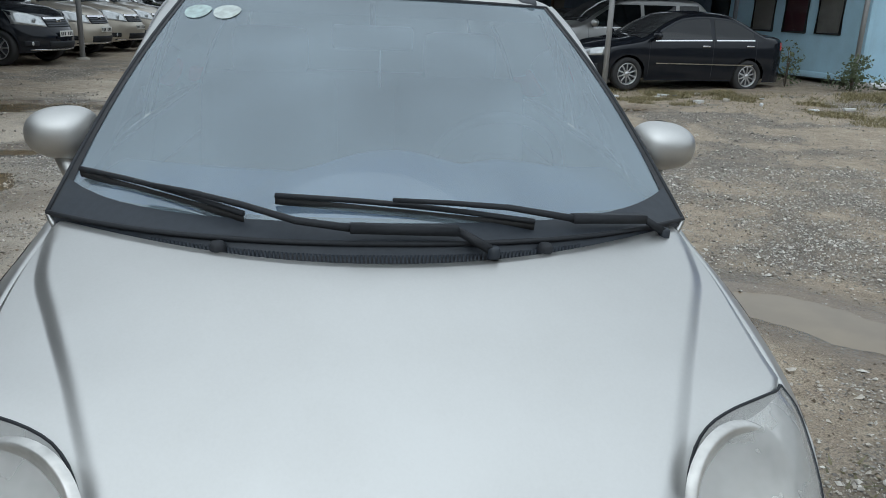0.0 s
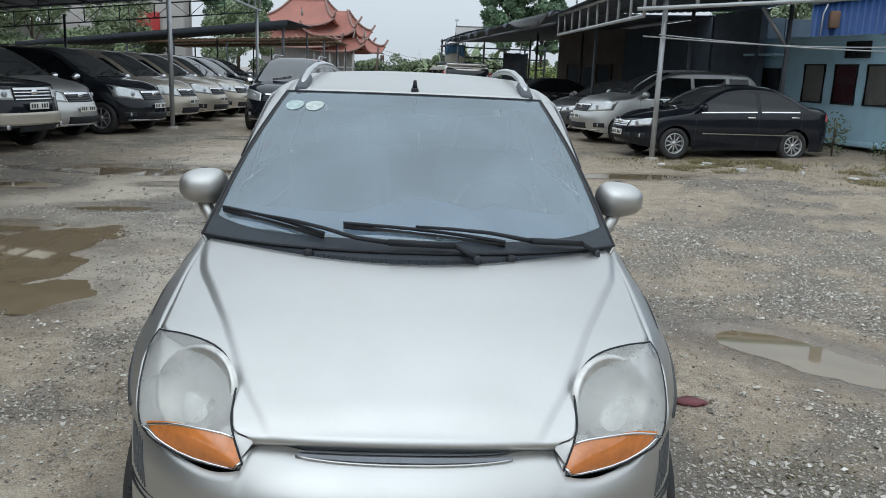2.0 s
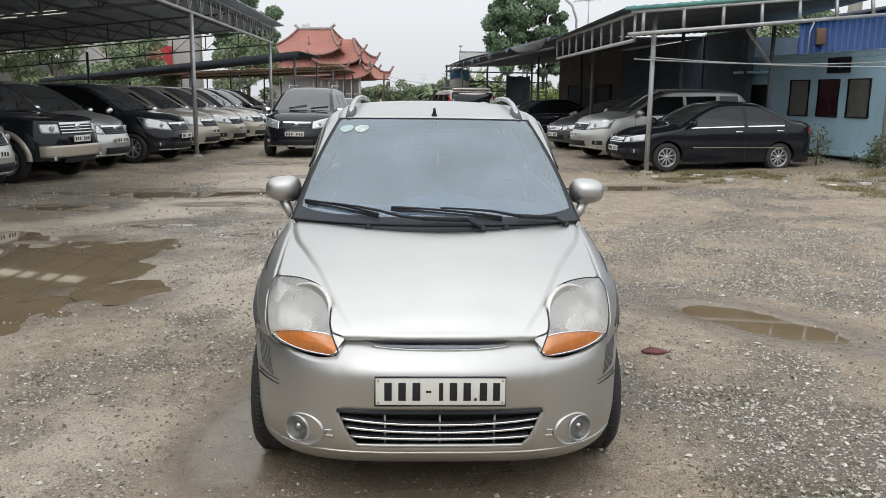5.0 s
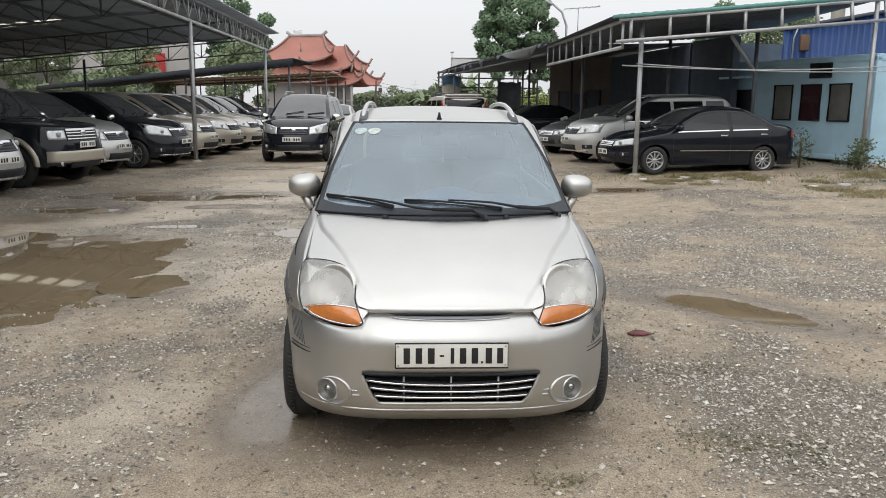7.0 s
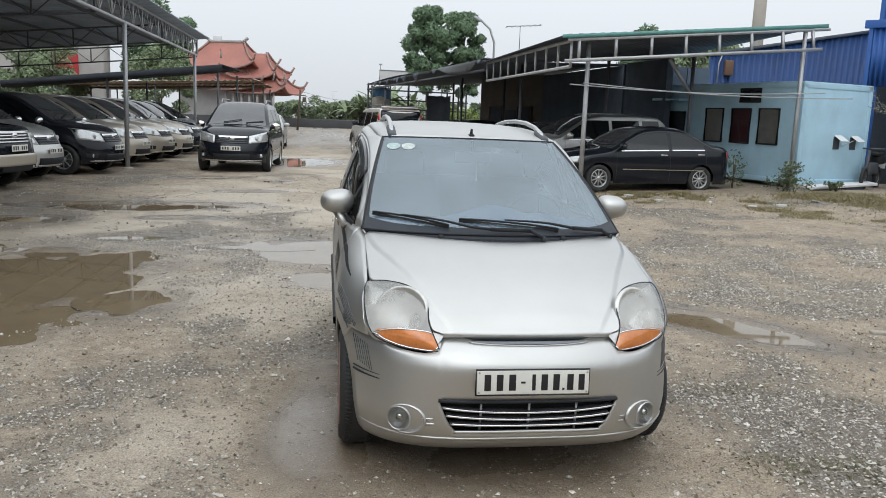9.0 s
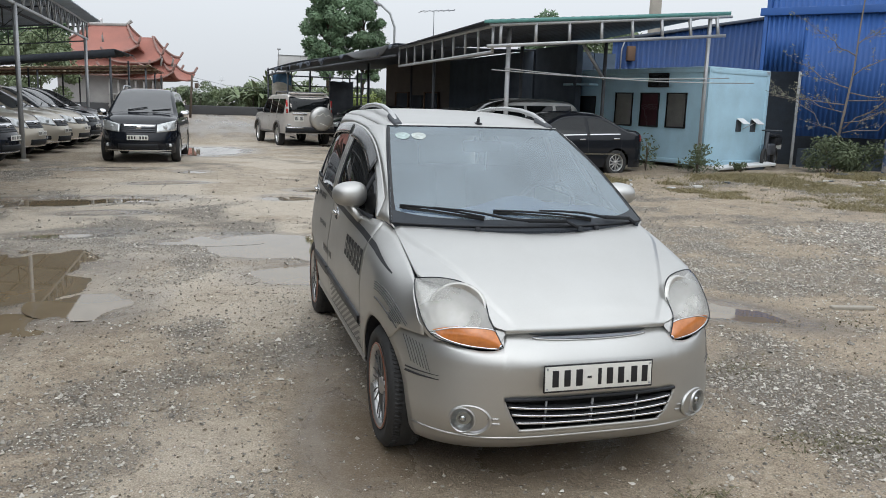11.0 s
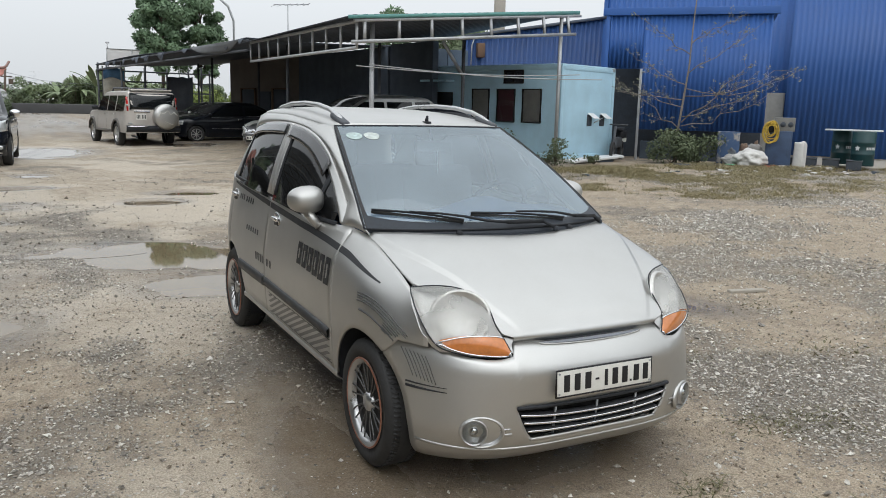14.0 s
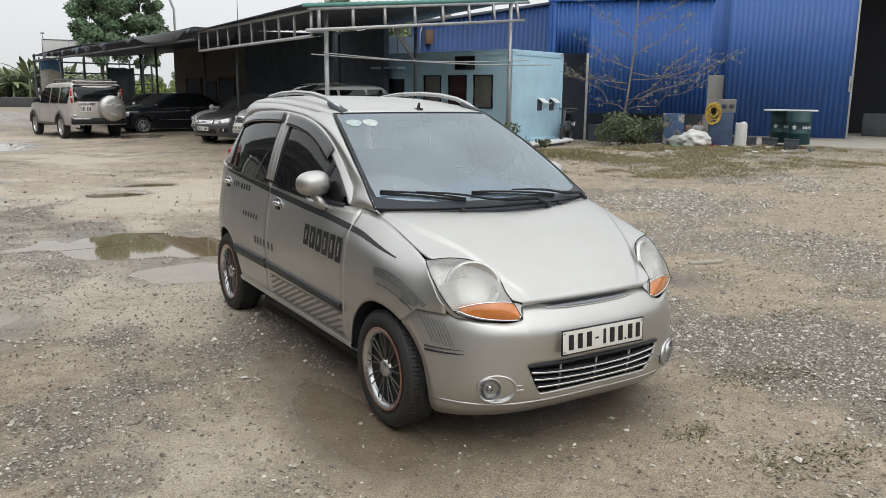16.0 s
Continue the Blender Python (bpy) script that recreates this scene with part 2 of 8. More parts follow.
class Shell:
    """A car's skin in its own axes: nose at y = 0 looking to -y, wheels on z = 0."""

    def __init__(self, length, width, top, belt, sill=0.24, wheels=(0.85, 3.5), r=0.31, nose=0.75, tail=0.5, tumble=0.32, round_top=0.16, nose_n=2.6, slope=0.3):
        self.slope = slope
        self.length, self.half, self.top, self.belt = length, width / 2, keyed(top), keyed(belt)
        self.sill, self.wheels, self.r, self.nose, self.tail, self.tumble, self.rt, self.n = sill, wheels, r, nose, tail, tumble, round_top, nose_n

    def bend(self, p):
        """Rakes the nose: the upper edge falls back, the chin tucks under."""
        p = Vector(p)
        k = max(0.0, 1 - p.y / 0.9) ** 2
        p.y += k * (self.slope * max(0.0, (p.z - 0.55) / 0.4) ** 1.3 + 0.07 * max(0.0, (0.4 - p.z) / 0.15))
        return p

    def back(self, x, z, lift=0.006):
        """The point of the tail at a breadth and height."""
        lo, hi = self.length - 1.2, self.length
        for _ in range(24):
            m = (lo + hi) / 2
            lo, hi = (m, hi) if self.top(m) - 0.02 > z else (lo, m)
        ym = self.length - self.tail - 0.1
        w = self.half * self.side(ym, z) / self.plan(ym)
        f = min(0.999, abs(x) / w)
        return Vector((x, min(lo, self.length - self.tail + self.tail * (1 - f**3.2) ** (1 / 2.6)) + lift, z))

    def back_patch(self, x0, x1, z0, z1, lift=0.008, nx=10, nz=6):
        return grid_bm([[self.back(x0 + (x1 - x0) * i / nx, z0 + (z1 - z0) * k / nz, lift) for i in range(nx + 1)] for k in range(nz + 1)], thick=0.006)

    def flare(self, side, c, lift=0.035):
        """A wide lip round a wheel opening."""
        rows = []
        for i in range(19):
            a = math.pi * i / 18
            row = []
            for f, l in ((1.12, 0.0), (1.12, lift), (1.3, lift), (1.36, 0.004)):
                y, z = c + self.r * f * math.cos(a), max(self.sill, self.r + self.r * f * math.sin(a))
                row.append((side * (self.side(y, z) + l), y, z))
            rows.append([self.bend(p) for p in row])
        return grid_bm(rows)

    def plan(self, y):
        f = 1.0
        if y < self.nose:
            f = max(0.0, 1 - ((self.nose - y) / self.nose) ** 2.2) ** (1 / self.n)
        if y > self.length - self.tail:
            f = max(0.0, 1 - ((y - self.length + self.tail) / self.tail) ** 2.6) ** (1 / 3.2)
        return self.half * f

    def low(self, y):
        z = self.sill + 0.06 * max(0, 1 - y / 0.4)
        for c in self.wheels:
            a = (self.r * 1.14) ** 2 - (y - c) ** 2
            if a > 0:
                z = max(z, self.r + math.sqrt(a))
        return z

    def side(self, y, z):
        """Half-width at a height, below the rounded top."""
        b = self.belt(y)
        f = 1 - 0.10 * max(0, (0.45 - z) / 0.45) ** 2 - 0.05 * min(1.0, max(0.0, (z - 0.62) / 0.4)) ** 2
        return self.plan(y) * (f - self.tumble * max(0.0, z - b))

    def section(self, y, nl=12, nu=12):
        zt, zb = self.top(y), self.low(y)
        r = min(self.rt, 0.6 * max(0.02, zt - zb))
        zs = max(zb + 0.01, zt - r)
        out = [(self.side(y, zb + (zs - zb) * k / nl), zb + (zs - zb) * k / nl) for k in range(nl)]
        xs = self.side(y, zs)
        for k in range(nu + 1):
            a = k / nu * math.pi / 2
            out.append((xs * math.cos(a) ** 0.62 if k < nu else 0.0, zs + (zt - zs) * math.sin(a) ** 0.8))
        return out

    def stations(self, n=56):
        ys = set()
        for k in range(n + 1):
            ys.add(round(self.length * (0.5 - 0.5 * math.cos(math.pi * k / n)), 4))
        for c in self.wheels:
            for k in range(13):
                ys.add(round(c + self.r * 1.14 * math.cos(math.pi * k / 12), 4))
        return sorted(ys)

    def skin(self, y0=0.0, y1=None):
        y1 = self.length if y1 is None else y1
        rows = []
        for y in self.stations():
            if y0 - 1e-6 <= y <= y1 + 1e-6:
                s = self.section(y)
                rows.append([self.bend((x, y, z)) for x, z in s] + [self.bend((-x, y, z)) for x, z in s[-2::-1]])
        return grid_bm(rows)

    def over(self, y, a, lift=0.005):
        """A point of the rounded top; a from 0 (left shoulder) to 1 (right shoulder)."""
        zt, zb = self.top(y), self.low(y)
        r = min(self.rt, 0.6 * max(0.02, zt - zb))
        zs = max(zb + 0.01, zt - r)
        t = abs(1 - 2 * a)
        ang = math.acos(min(1, t ** (1 / 0.62))) if t > 0 else math.pi / 2
        x = self.side(y, zs) * t * (1 if a > 0.5 else -1)
        slope = (self.top(y + 0.02) - self.top(y - 0.02)) / 0.04
        n = Vector((0.0, -slope, 1)).normalized()
        return self.bend((x, y, zs + (zt - zs) * math.sin(ang) ** 0.8)) + n * lift

    def top_patch(self, y0, y1, a0, a1, lift=0.006, bow=0.0, ny=10, na=16):
        rows = []
        for i in range(ny + 1):
            row = []
            for j in range(na + 1):
                a = a0 + (a1 - a0) * j / na
                y = y0 + (y1 - y0) * i / ny + bow * (1 - (2 * a - 1) ** 2)
                row.append(self.over(y, a, lift))
            rows.append(row)
        return grid_bm(rows)

    def side_patch(self, s, pts, lift=0.006, n=10):
        """A patch on one flank between a lower and an upper edge: pts of (y, z low, z high)."""
        lo, hi = keyed([(p[0], p[1]) for p in pts]), keyed([(p[0], p[2]) for p in pts])
        rows = []
        for i in range(n + 1):
            y = pts[0][0] + (pts[-1][0] - pts[0][0]) * i / n
            zs = self.top(y) - self.rt * 0.75
            a, b = lo(y), min(hi(y), max(lo(y) + 0.01, zs))
            rows.append([self.bend((s * (self.side(y, a + (b - a) * k / 6) + lift), y, a + (b - a) * k / 6)) for k in range(7)])
        return grid_bm(rows)

    def front(self, x, z, lift=0.006):
        """The point of the nose at a breadth and height."""
        w = self.half * self.side(self.nose + 0.1, z) / self.plan(self.nose + 0.1)
        f = min(0.999, abs(x) / w)
        y = self.nose - self.nose * (1 - f ** self.n) ** (1 / 2.2)
        return self.bend((x, y, z)) - Vector((0, lift, 0))

    def front_patch(self, x0, x1, z0, z1, lift=0.008, nx=10, nz=5, skew=0.0, grow=0.0):
        return grid_bm([[self.front(x0 + (x1 - x0) * i / nx, z0 + (z1 - z0) * k / nz * (1 + grow * i / nx) + skew * i / nx, lift) for i in range(nx + 1)] for k in range(nz + 1)], thick=0.006)


def number_plate(parent, at, w=0.47, h=0.11, bars=True):
    """White plate with its writing as plain bars."""
    p = part("number_plate", box_bm(w, 0.008, h, 0.006), plate_white, parent, "white number plate with dark characters")
    p.matrix_local = at
    for k in range(7):
        if k == 3:
            continue
        b = part("character_bar", box_bm(w * 0.07, 0.004, h * 0.58, 0.001, (-w * 0.39 + k * w * 0.13, -0.006, 0)), ink, p)
    return p


def road_car(name, label, at, shell, paint, cowl, roof0, roof1, rear, lamps, spokes=8, glass=None, group="", plate_z=0.55, style="mpv", rails=False, mirror=None, two_tone=None, wheels_w=0.2):
    """A parked car: body, panes, lamps, grille, bumper, plates, mirrors, wheels."""
    car = thing(name, label, "car", at, group)
    s = shell
    part("body", s.skin(), paint, car)
    glass = glass or dark_glass
    w = s.half
    screen = part("windshield", s.top_patch(cowl + 0.06, roof0 - 0.02, 0.07, 0.93, bow=-0.05), screen_glass, car)
    for x in (-0.32, 0.22):
        p, q = s.over(cowl + 0.1, 0.5 + x / 1.6, 0.02), s.over(cowl + 0.24, 0.5 + (x + 0.42) / 1.6, 0.025)
        part("wiper", rod_bm([p, q], 0.012, 5), black_plastic, screen)
    b = s.belt
    y_a, y_b, y_c, y_d = cowl + 0.28, roof0 + 0.42, roof0 + 1.35, roof1 + 0.25
    if style == "sedan":
        part("rear_window", s.top_patch(roof1 + 0.05, rear - 0.05, 0.1, 0.9), glass, car)
        y_d = roof1 + 0.35
    else:
        y_d = roof1 + 0.02
        wr, hr = (0.8, 0.1) if style == "suv" else (0.7, 0.15)
        part("rear_window", s.back_patch(-w * wr, w * wr, b(rear) + 0.07, s.top(roof1) - hr), glass, car)
    lx0, lx1, lz0, lz1 = lamps
    for side in (-1, 1):
        for ya, yb in ((y_a, y_b), (y_b + 0.09, y_c), (y_c + 0.1, y_d)):
            if yb - ya > 0.25:
                pane_ = part("side_window", s.side_patch(side, [(ya, b(ya) + 0.02, b(ya) + 0.5), (yb, b(yb) + 0.02, b(yb) + 0.5)]), glass, car)
                part("window_trim", s.side_patch(side, [(ya, b(ya) - 0.005, b(ya) + 0.018), (yb, b(yb) - 0.005, b(yb) + 0.018)], 0.011, 4), chrome, pane_)
        for yy in (y_a - 0.1, y_b + 0.045, y_c + 0.05):
            part("door_seam", s.side_patch(side, [(yy - 0.004, s.sill + 0.06, b(yy)), (yy + 0.004, s.sill + 0.06, b(yy))], 0.002, 2), black_plastic, car)
        for yy in (y_b - 0.12, y_c - 0.1):
            part("door_handle", box_bm(0.03, 0.17, 0.03, 0.01, (side * (s.side(yy, b(yy) - 0.1) + 0.012), yy, b(yy) - 0.1)), chrome, car)
        part("side_moulding", s.side_patch(side, [(y_a + 0.05, 0.498, 0.516), (y_c, 0.498, 0.516)], 0.012, 6), chrome, car)
        mx = side * (s.side(y_a, b(y_a)) + 0.11)
        bm = bmesh.new()
        bmesh.ops.create_uvsphere(bm, u_segments=14, v_segments=8, radius=1)
        bmesh.ops.transform(bm, matrix=Matrix.Translation((mx, y_a - 0.02, b(y_a) + 0.1)) @ Matrix.Diagonal((0.12, 0.075, 0.085, 1)), verts=bm.verts)
        mr = part("wing_mirror", bm, mirror or chrome, car)
        part("mirror_arm", rod_bm([(mx - side * 0.14, y_a, b(y_a) + 0.03), (mx, y_a, b(y_a) + 0.06)], 0.025, 6), black_plastic, mr)
        boxy = style == "suv"
        hl = part("headlamp", s.front_patch(side * lx0, side * lx1, lz0, lz1, 0.01, skew=0.0 if boxy else 0.05, grow=0.0 if boxy else 0.35), lamp_lens, car, "clear headlamp with bright reflector")
        bm = lathe_bm([(0.0, -0.012), (0.03, -0.01), (0.05, 0.0), (0.055, 0.006)], 14, "y")
        bmesh.ops.translate(bm, vec=s.front(side * (lx0 * 0.6 + lx1 * 0.4), (lz0 + lz1) / 2 + (0 if boxy else 0.02), 0.016), verts=bm.verts)
        part("reflector", bm, steel_grey, hl)
        pocket = part("fog_pocket", s.front_patch(side * lx1 * 0.74, side * lx1 * 0.93, 0.37, 0.47, 0.01), black_plastic, car)
        bm = lathe_bm([(0.0, -0.012), (0.03, -0.01), (0.042, 0.0)], 14, "y")
        bmesh.ops.translate(bm, vec=s.front(side * lx1 * 0.83, 0.42, 0.02), verts=bm.verts)
        part("fog_lamp", bm, lamp_lens, pocket)
        yt = s.length - 0.12
        if style == "suv":
            tl = part("tail_lamp", s.back_patch(side * w * 0.845, side * w * 0.9, 1.16, 1.6, 0.014, 4, 6), red_lens, car)
            part("clear_band", s.back_patch(side * w * 0.845, side * w * 0.9, 1.3, 1.37, 0.018, 4, 2), lamp_lens, tl)
            part("low_lamp", s.back_patch(side * w * 0.74, side * w * 0.88, 0.74, 0.79, 0.014, 4, 2), lamp_lens, car)
        else:
            part("tail_lamp", s.side_patch(side, [(yt - 0.14, 0.8, 1.05), (yt + 0.02, 0.8, 1.05)], 0.01, 4), red_lens, car)
        if rails:
            z0 = s.top(roof0 + 0.5)
            xr = side * w * 0.66
            suv = style == "suv"
            up, back_end = (0.08, roof1 - 0.02) if suv else (0.05, roof1 - 0.2)
            part("roof_rail", rod_bm([(xr, roof0 + 0.25, z0 - 0.05), (xr, roof0 + 0.4, z0 + up), (xr, back_end - 0.2, z0 + up), (xr, back_end, z0 - 0.05)], 0.028 if suv else 0.02), steel_dark if suv else steel_grey, car)
        if two_tone:
            for c in s.wheels:
                part("arch_flare", s.flare(side, c), two_tone, car, "wide flared wheel arch lip")
            part("side_step", rod_bm([(side * (w - 0.02), s.wheels[0] + 0.5, s.sill + 0.02), (side * (w - 0.02), s.wheels[1] - 0.5, s.sill + 0.02)], 0.05, 8), two_tone, car)
    gz0, gz1 = (lz0 - 0.02, lz1 + 0.03) if style == "suv" else (lz0, lz1 - 0.0)
    gw = lx0 - 0.03
    g = part("grille", s.front_patch(-gw, gw, gz0, gz1, 0.006), black_plastic, car)
    bars = 4 if style != "sedan" else 3
    for k in range(bars):
        z = gz0 + (gz1 - gz0) * (k + 0.5) / bars
        h = 0.022 if k == bars - 1 else 0.01
        part("grille_bar", s.front_patch(-gw, gw, z - h, z + h, 0.018), chrome if style != "mpv" or k == bars - 1 else steel_dark, g)
    bm = lathe_bm([(0.0, -0.02), (0.045, -0.018), (0.06, 0.0)], 18, "y")
    bmesh.ops.transform(bm, matrix=Matrix.Translation(s.front(0, (gz0 + gz1) / 2 + 0.02, 0.02)) @ Matrix.Diagonal((1.3, 1, 0.9, 1)), verts=bm.verts)
    part("round_badge", bm, chrome, g)
    part("air_intake", s.front_patch(-w * 0.5, w * 0.5, 0.33, 0.46, 0.006), black_plastic, car)
    if two_tone:
        part("lower_bumper", s.front_patch(-w * 0.93, w * 0.93, 0.44, 0.64, 0.03), two_tone, car)
    if style == "mpv":
        part("bumper_lip", s.front_patch(-w * 0.8, w * 0.8, 0.29, 0.315, 0.012), chrome, car)
    number_plate(car, pose(0, s.front(0, plate_z).y - (0.045 if two_tone else 0.015), plate_z))
    if style == "suv":
        for y in (roof0 + 0.7, roof1 - 0.3):
            part("rack_bar", rod_bm([(-w * 0.66, y, s.top(y) + 0.07), (w * 0.66, y, s.top(y) + 0.07)], 0.02), steel_dark, car)
        part("roof_spoiler", box_bm(w * 1.45, 0.3, 0.05, 0.02, (0, roof1 + 0.02, s.top(roof1) + 0.035)), paint, car)
        part("window_surround", rod_bm([s.back(a * w * 0.81, z, 0.008) for a, z in ((-1, 1.19), (1, 1.19), (0.94, 1.7), (-0.94, 1.7), (-1, 1.18))], 0.018, 5), black_plastic, car)
        part("exhaust", rod_bm([(0.55, s.length - 0.5, 0.36), (0.55, s.length + 0.02, 0.34)], 0.03), steel_dark, car)
        number_plate(car, pose(0.4, s.back(0.4, 0.98).y + 0.012, 0.98, 0, 0, 180), 0.33, 0.2)
        part("rear_bumper", grid_bm([[s.back(x, z, l) for x in [-w * 0.96 + w * 1.92 * i / 16 for i in range(17)]] for z, l in ((s.sill + 0.03, 0.02), (s.sill + 0.05, 0.1), (s.sill + 0.2, 0.12), (s.sill + 0.23, 0.02))]), black_plastic, car)
        for a in (-0.92, 0.28):
            part("bumper_strip", rod_bm([s.back(a * w + w * 0.64 * i / 6, s.sill + 0.2, 0.125) for i in range(7)], 0.018, 6), chrome, car, "chrome strip along the bumper top")
        yb = s.back(0.0, 1.05).y
        sp = part("spare_wheel", lathe_bm([(0.0, yb + 0.25), (0.24, yb + 0.25), (0.37, yb + 0.225), (0.41, yb + 0.17), (0.415, yb + 0.04), (0.39, yb)], 36, "y", centre=(-0.36, 0, 0.99)), silver, car, "round silver spare wheel cover")
        zig = [(-0.7, 1.02), (-0.58, 1.13), (-0.47, 1.06), (-0.38, 1.19), (-0.26, 1.09), (-0.14, 1.12), (-0.08, 0.98)]
        part("cover_mark", rod_bm([(x, yb + 0.252, z) for x, z in zig], 0.014, 4), plate_white, sp)
        part("cover_mark", rod_bm([(-0.55, yb + 0.252, 0.74), (-0.28, yb + 0.252, 0.84)], 0.012, 4), plate_white, sp)
        part("tailgate_bar", box_bm(0.5, 0.04, 0.07, 0.015, (0.36, s.back(0.36, 1.13).y + 0.01, 1.14)), chrome, car)
    else:
        number_plate(car, pose(0, s.length + 0.005, 0.75, 0, 0, 180), 0.33, 0.2)
    for c in s.wheels:
        for side in (-1, 1):
            wheel(car, side * (w - 0.5 * wheels_w - 0.005), c, s.r, wheels_w, spokes, side)
    part("chassis", box_bm(w * 1.5, s.length * 0.8, 0.2, 0.05, (0, s.length / 2, s.sill + 0.12)), black_plastic, car)
    return car


def mpv_shell(r=0.33):
    return Shell(4.56, 1.77, [(0, 0.9), (0.12, 0.97), (0.5, 1.07), (1.0, 1.15), (1.15, 1.2), (1.6, 1.46), (2.05, 1.68), (2.4, 1.745), (3.2, 1.76), (4.1, 1.72), (4.35, 1.55), (4.5, 1.15), (4.56, 0.95)],
                 [(0, 0.86), (1.0, 1.04), (2.0, 1.05), (4.56, 1.1)], wheels=(0.87, 3.62), r=r, tail=0.35, tumble=0.37, nose=0.95, nose_n=2.3, slope=0.26, round_top=0.13)


def suv_shell(sill=0.36, r=0.38):
    return Shell(4.75, 1.8, [(0, 1.02), (0.1, 1.08), (0.5, 1.13), (1.25, 1.19), (1.4, 1.27), (1.75, 1.55), (2.05, 1.74), (2.4, 1.79), (3.4, 1.81), (4.5, 1.79), (4.62, 1.7), (4.72, 1.3), (4.75, 0.9)],
                 [(0, 0.95), (1.2, 1.12), (4.75, 1.14)], sill=sill, wheels=(0.85, 3.71), r=r, nose=0.5, tail=0.2, tumble=0.24, round_top=0.055, nose_n=3.2, slope=0.08)


def sedan_shell():
    return Shell(4.3, 1.7, [(0, 0.7), (0.12, 0.77), (0.5, 0.88), (1.0, 0.96), (1.15, 1.0), (1.6, 1.26), (2.0, 1.42), (2.4, 1.46), (2.9, 1.44), (3.3, 1.3), (3.75, 1.1), (4.1, 1.06), (4.25, 0.92), (4.3, 0.7)],
                 [(0, 0.7), (1.0, 0.88), (2.0, 0.92), (4.3, 0.98)], sill=0.2, wheels=(0.83, 3.38), r=0.3, tail=0.5, tumble=0.48, nose=0.85, nose_n=2.4, slope=0.3)


# ---------------------------------------------------------------- ground
rng = np.random.default_rng(7)
LATTICE = rng.random((64, 64))


def value_noise(x, y, scale):
    u, v = np.asarray(x) * scale + 300.0, np.asarray(y) * scale + 300.0
    i, j = np.floor(u).astype(int), np.floor(v).astype(int)
    f, g = u - i, v - j
    f, g = f * f * (3 - 2 * f), g * g * (3 - 2 * g)
    a, b, c, d = LATTICE[i % 64, j % 64], LATTICE[(i + 1) % 64, j % 64], LATTICE[i % 64, (j + 1) % 64], LATTICE[(i + 1) % 64, (j + 1) % 64]
    return (a * (1 - f) + b * f) * (1 - g) + (c * (1 - f) + d * f) * g


PUDDLES = [  # x, y, half length, half width, turn, water level
    (-3.95, 4.15, 1.7, 1.4, 75, -0.020), (-3.75, 9.8, 1.35, 0.42, 8, -0.02), (-4.85, 8.1, 0.5, 0.22, 5, -0.012), (2.3, 2.58, 0.62, 0.2, -48, -0.015), (-0.84, 5.75, 0.8, 0.56, -33, -0.016), (-0.7, 4.25, 0.42, 0.34, -40, -0.012), (-3.08, 6.7, 0.45, 0.15, 8, -0.012), (-1.6, 6.1, 0.45, 0.13, -4, -0.014),
    (-2.35, 3.5, 0.3, 0.32, 20, -0.012), (-0.27, 10.2, 0.34, 0.28, 0, -0.018), (0.32, 11.3, 0.42, 0.26, 8, -0.016), (-3.4, 15.4, 0.75, 0.32, 8, -0.02), (-2.2, 12.4, 0.5, 0.16, 12, -0.016), (-1.5, 22.7, 0.95, 1.75, 4, -0.016), (-1.9, 15.0, 0.3, 0.28, 0, -0.014), (2.9, 24.8, 0.5, 0.5, 0, -0.012), (3.55, 11.0, 0.8, 0.22, 10, -0.0),
    (-2.9, 8.4, 0.4, 0.12, -8, -0.014)]


def ground_z(x, y):
    x, y = np.asarray(x, float), np.asarray(y, float)
    u = np.clip((x * 0.95 + y * 0.3 - 6.0) / 9.0, 0, 1)
    near = np.exp(-((x / 60) ** 2 + ((y - 10) / 60) ** 2))
    z = 0.2 * u * u * (3 - 2 * u) * near
    z = z + near * (0.03 * (value_noise(x, y, 0.35) - 0.5) + 0.018 * (value_noise(x, y, 1.1) - 0.5) + 0.010 * (value_noise(x, y, 3.7) - 0.5))
    for cx, cy, a, b, turn, level in PUDDLES:
        c, s = math.cos(radians(turn)), math.sin(radians(turn))
        p, q = ((x - cx) * c + (y - cy) * s) / a, (-(x - cx) * s + (y - cy) * c) / b
        d = np.sqrt(p * p + q * q) + 0.6 * (value_noise(x, y, 1.7) - 0.5) + 0.5 * (value_noise(x, y, 4.3) - 0.5)
        k = np.clip((1.35 - d) / 0.7, 0, 1)
        k = k * k * (3 - 2 * k)
        z = z * (1 - k) + (level - 0.03) * k
    return z


def lines(lo, hi, step, far):
    mid = list(np.arange(lo, hi + 1e-6, step))
    out, d, p = [], step, hi
    while p < far:
        d *= 1.35
        p += d
        out.append(p)
    pre, d, p = [], step, lo
    while p > -far:
        d *= 1.35
        p -= d
        pre.append(p)
    return np.array(pre[::-1] + mid + out)


gx, gy = lines(-9, 14, 0.08, 1500), lines(-5, 26, 0.08, 1500)
GX, GY = np.meshgrid(gx, gy)
GZ = ground_z(GX, GY)


def grid_faces(ny, nx):
    i, j = np.meshgrid(np.arange(ny - 1), np.arange(nx - 1), indexing="ij")
    a = (i * nx + j).ravel()
    return np.stack([a, a + 1, a + nx + 1, a + nx], 1)


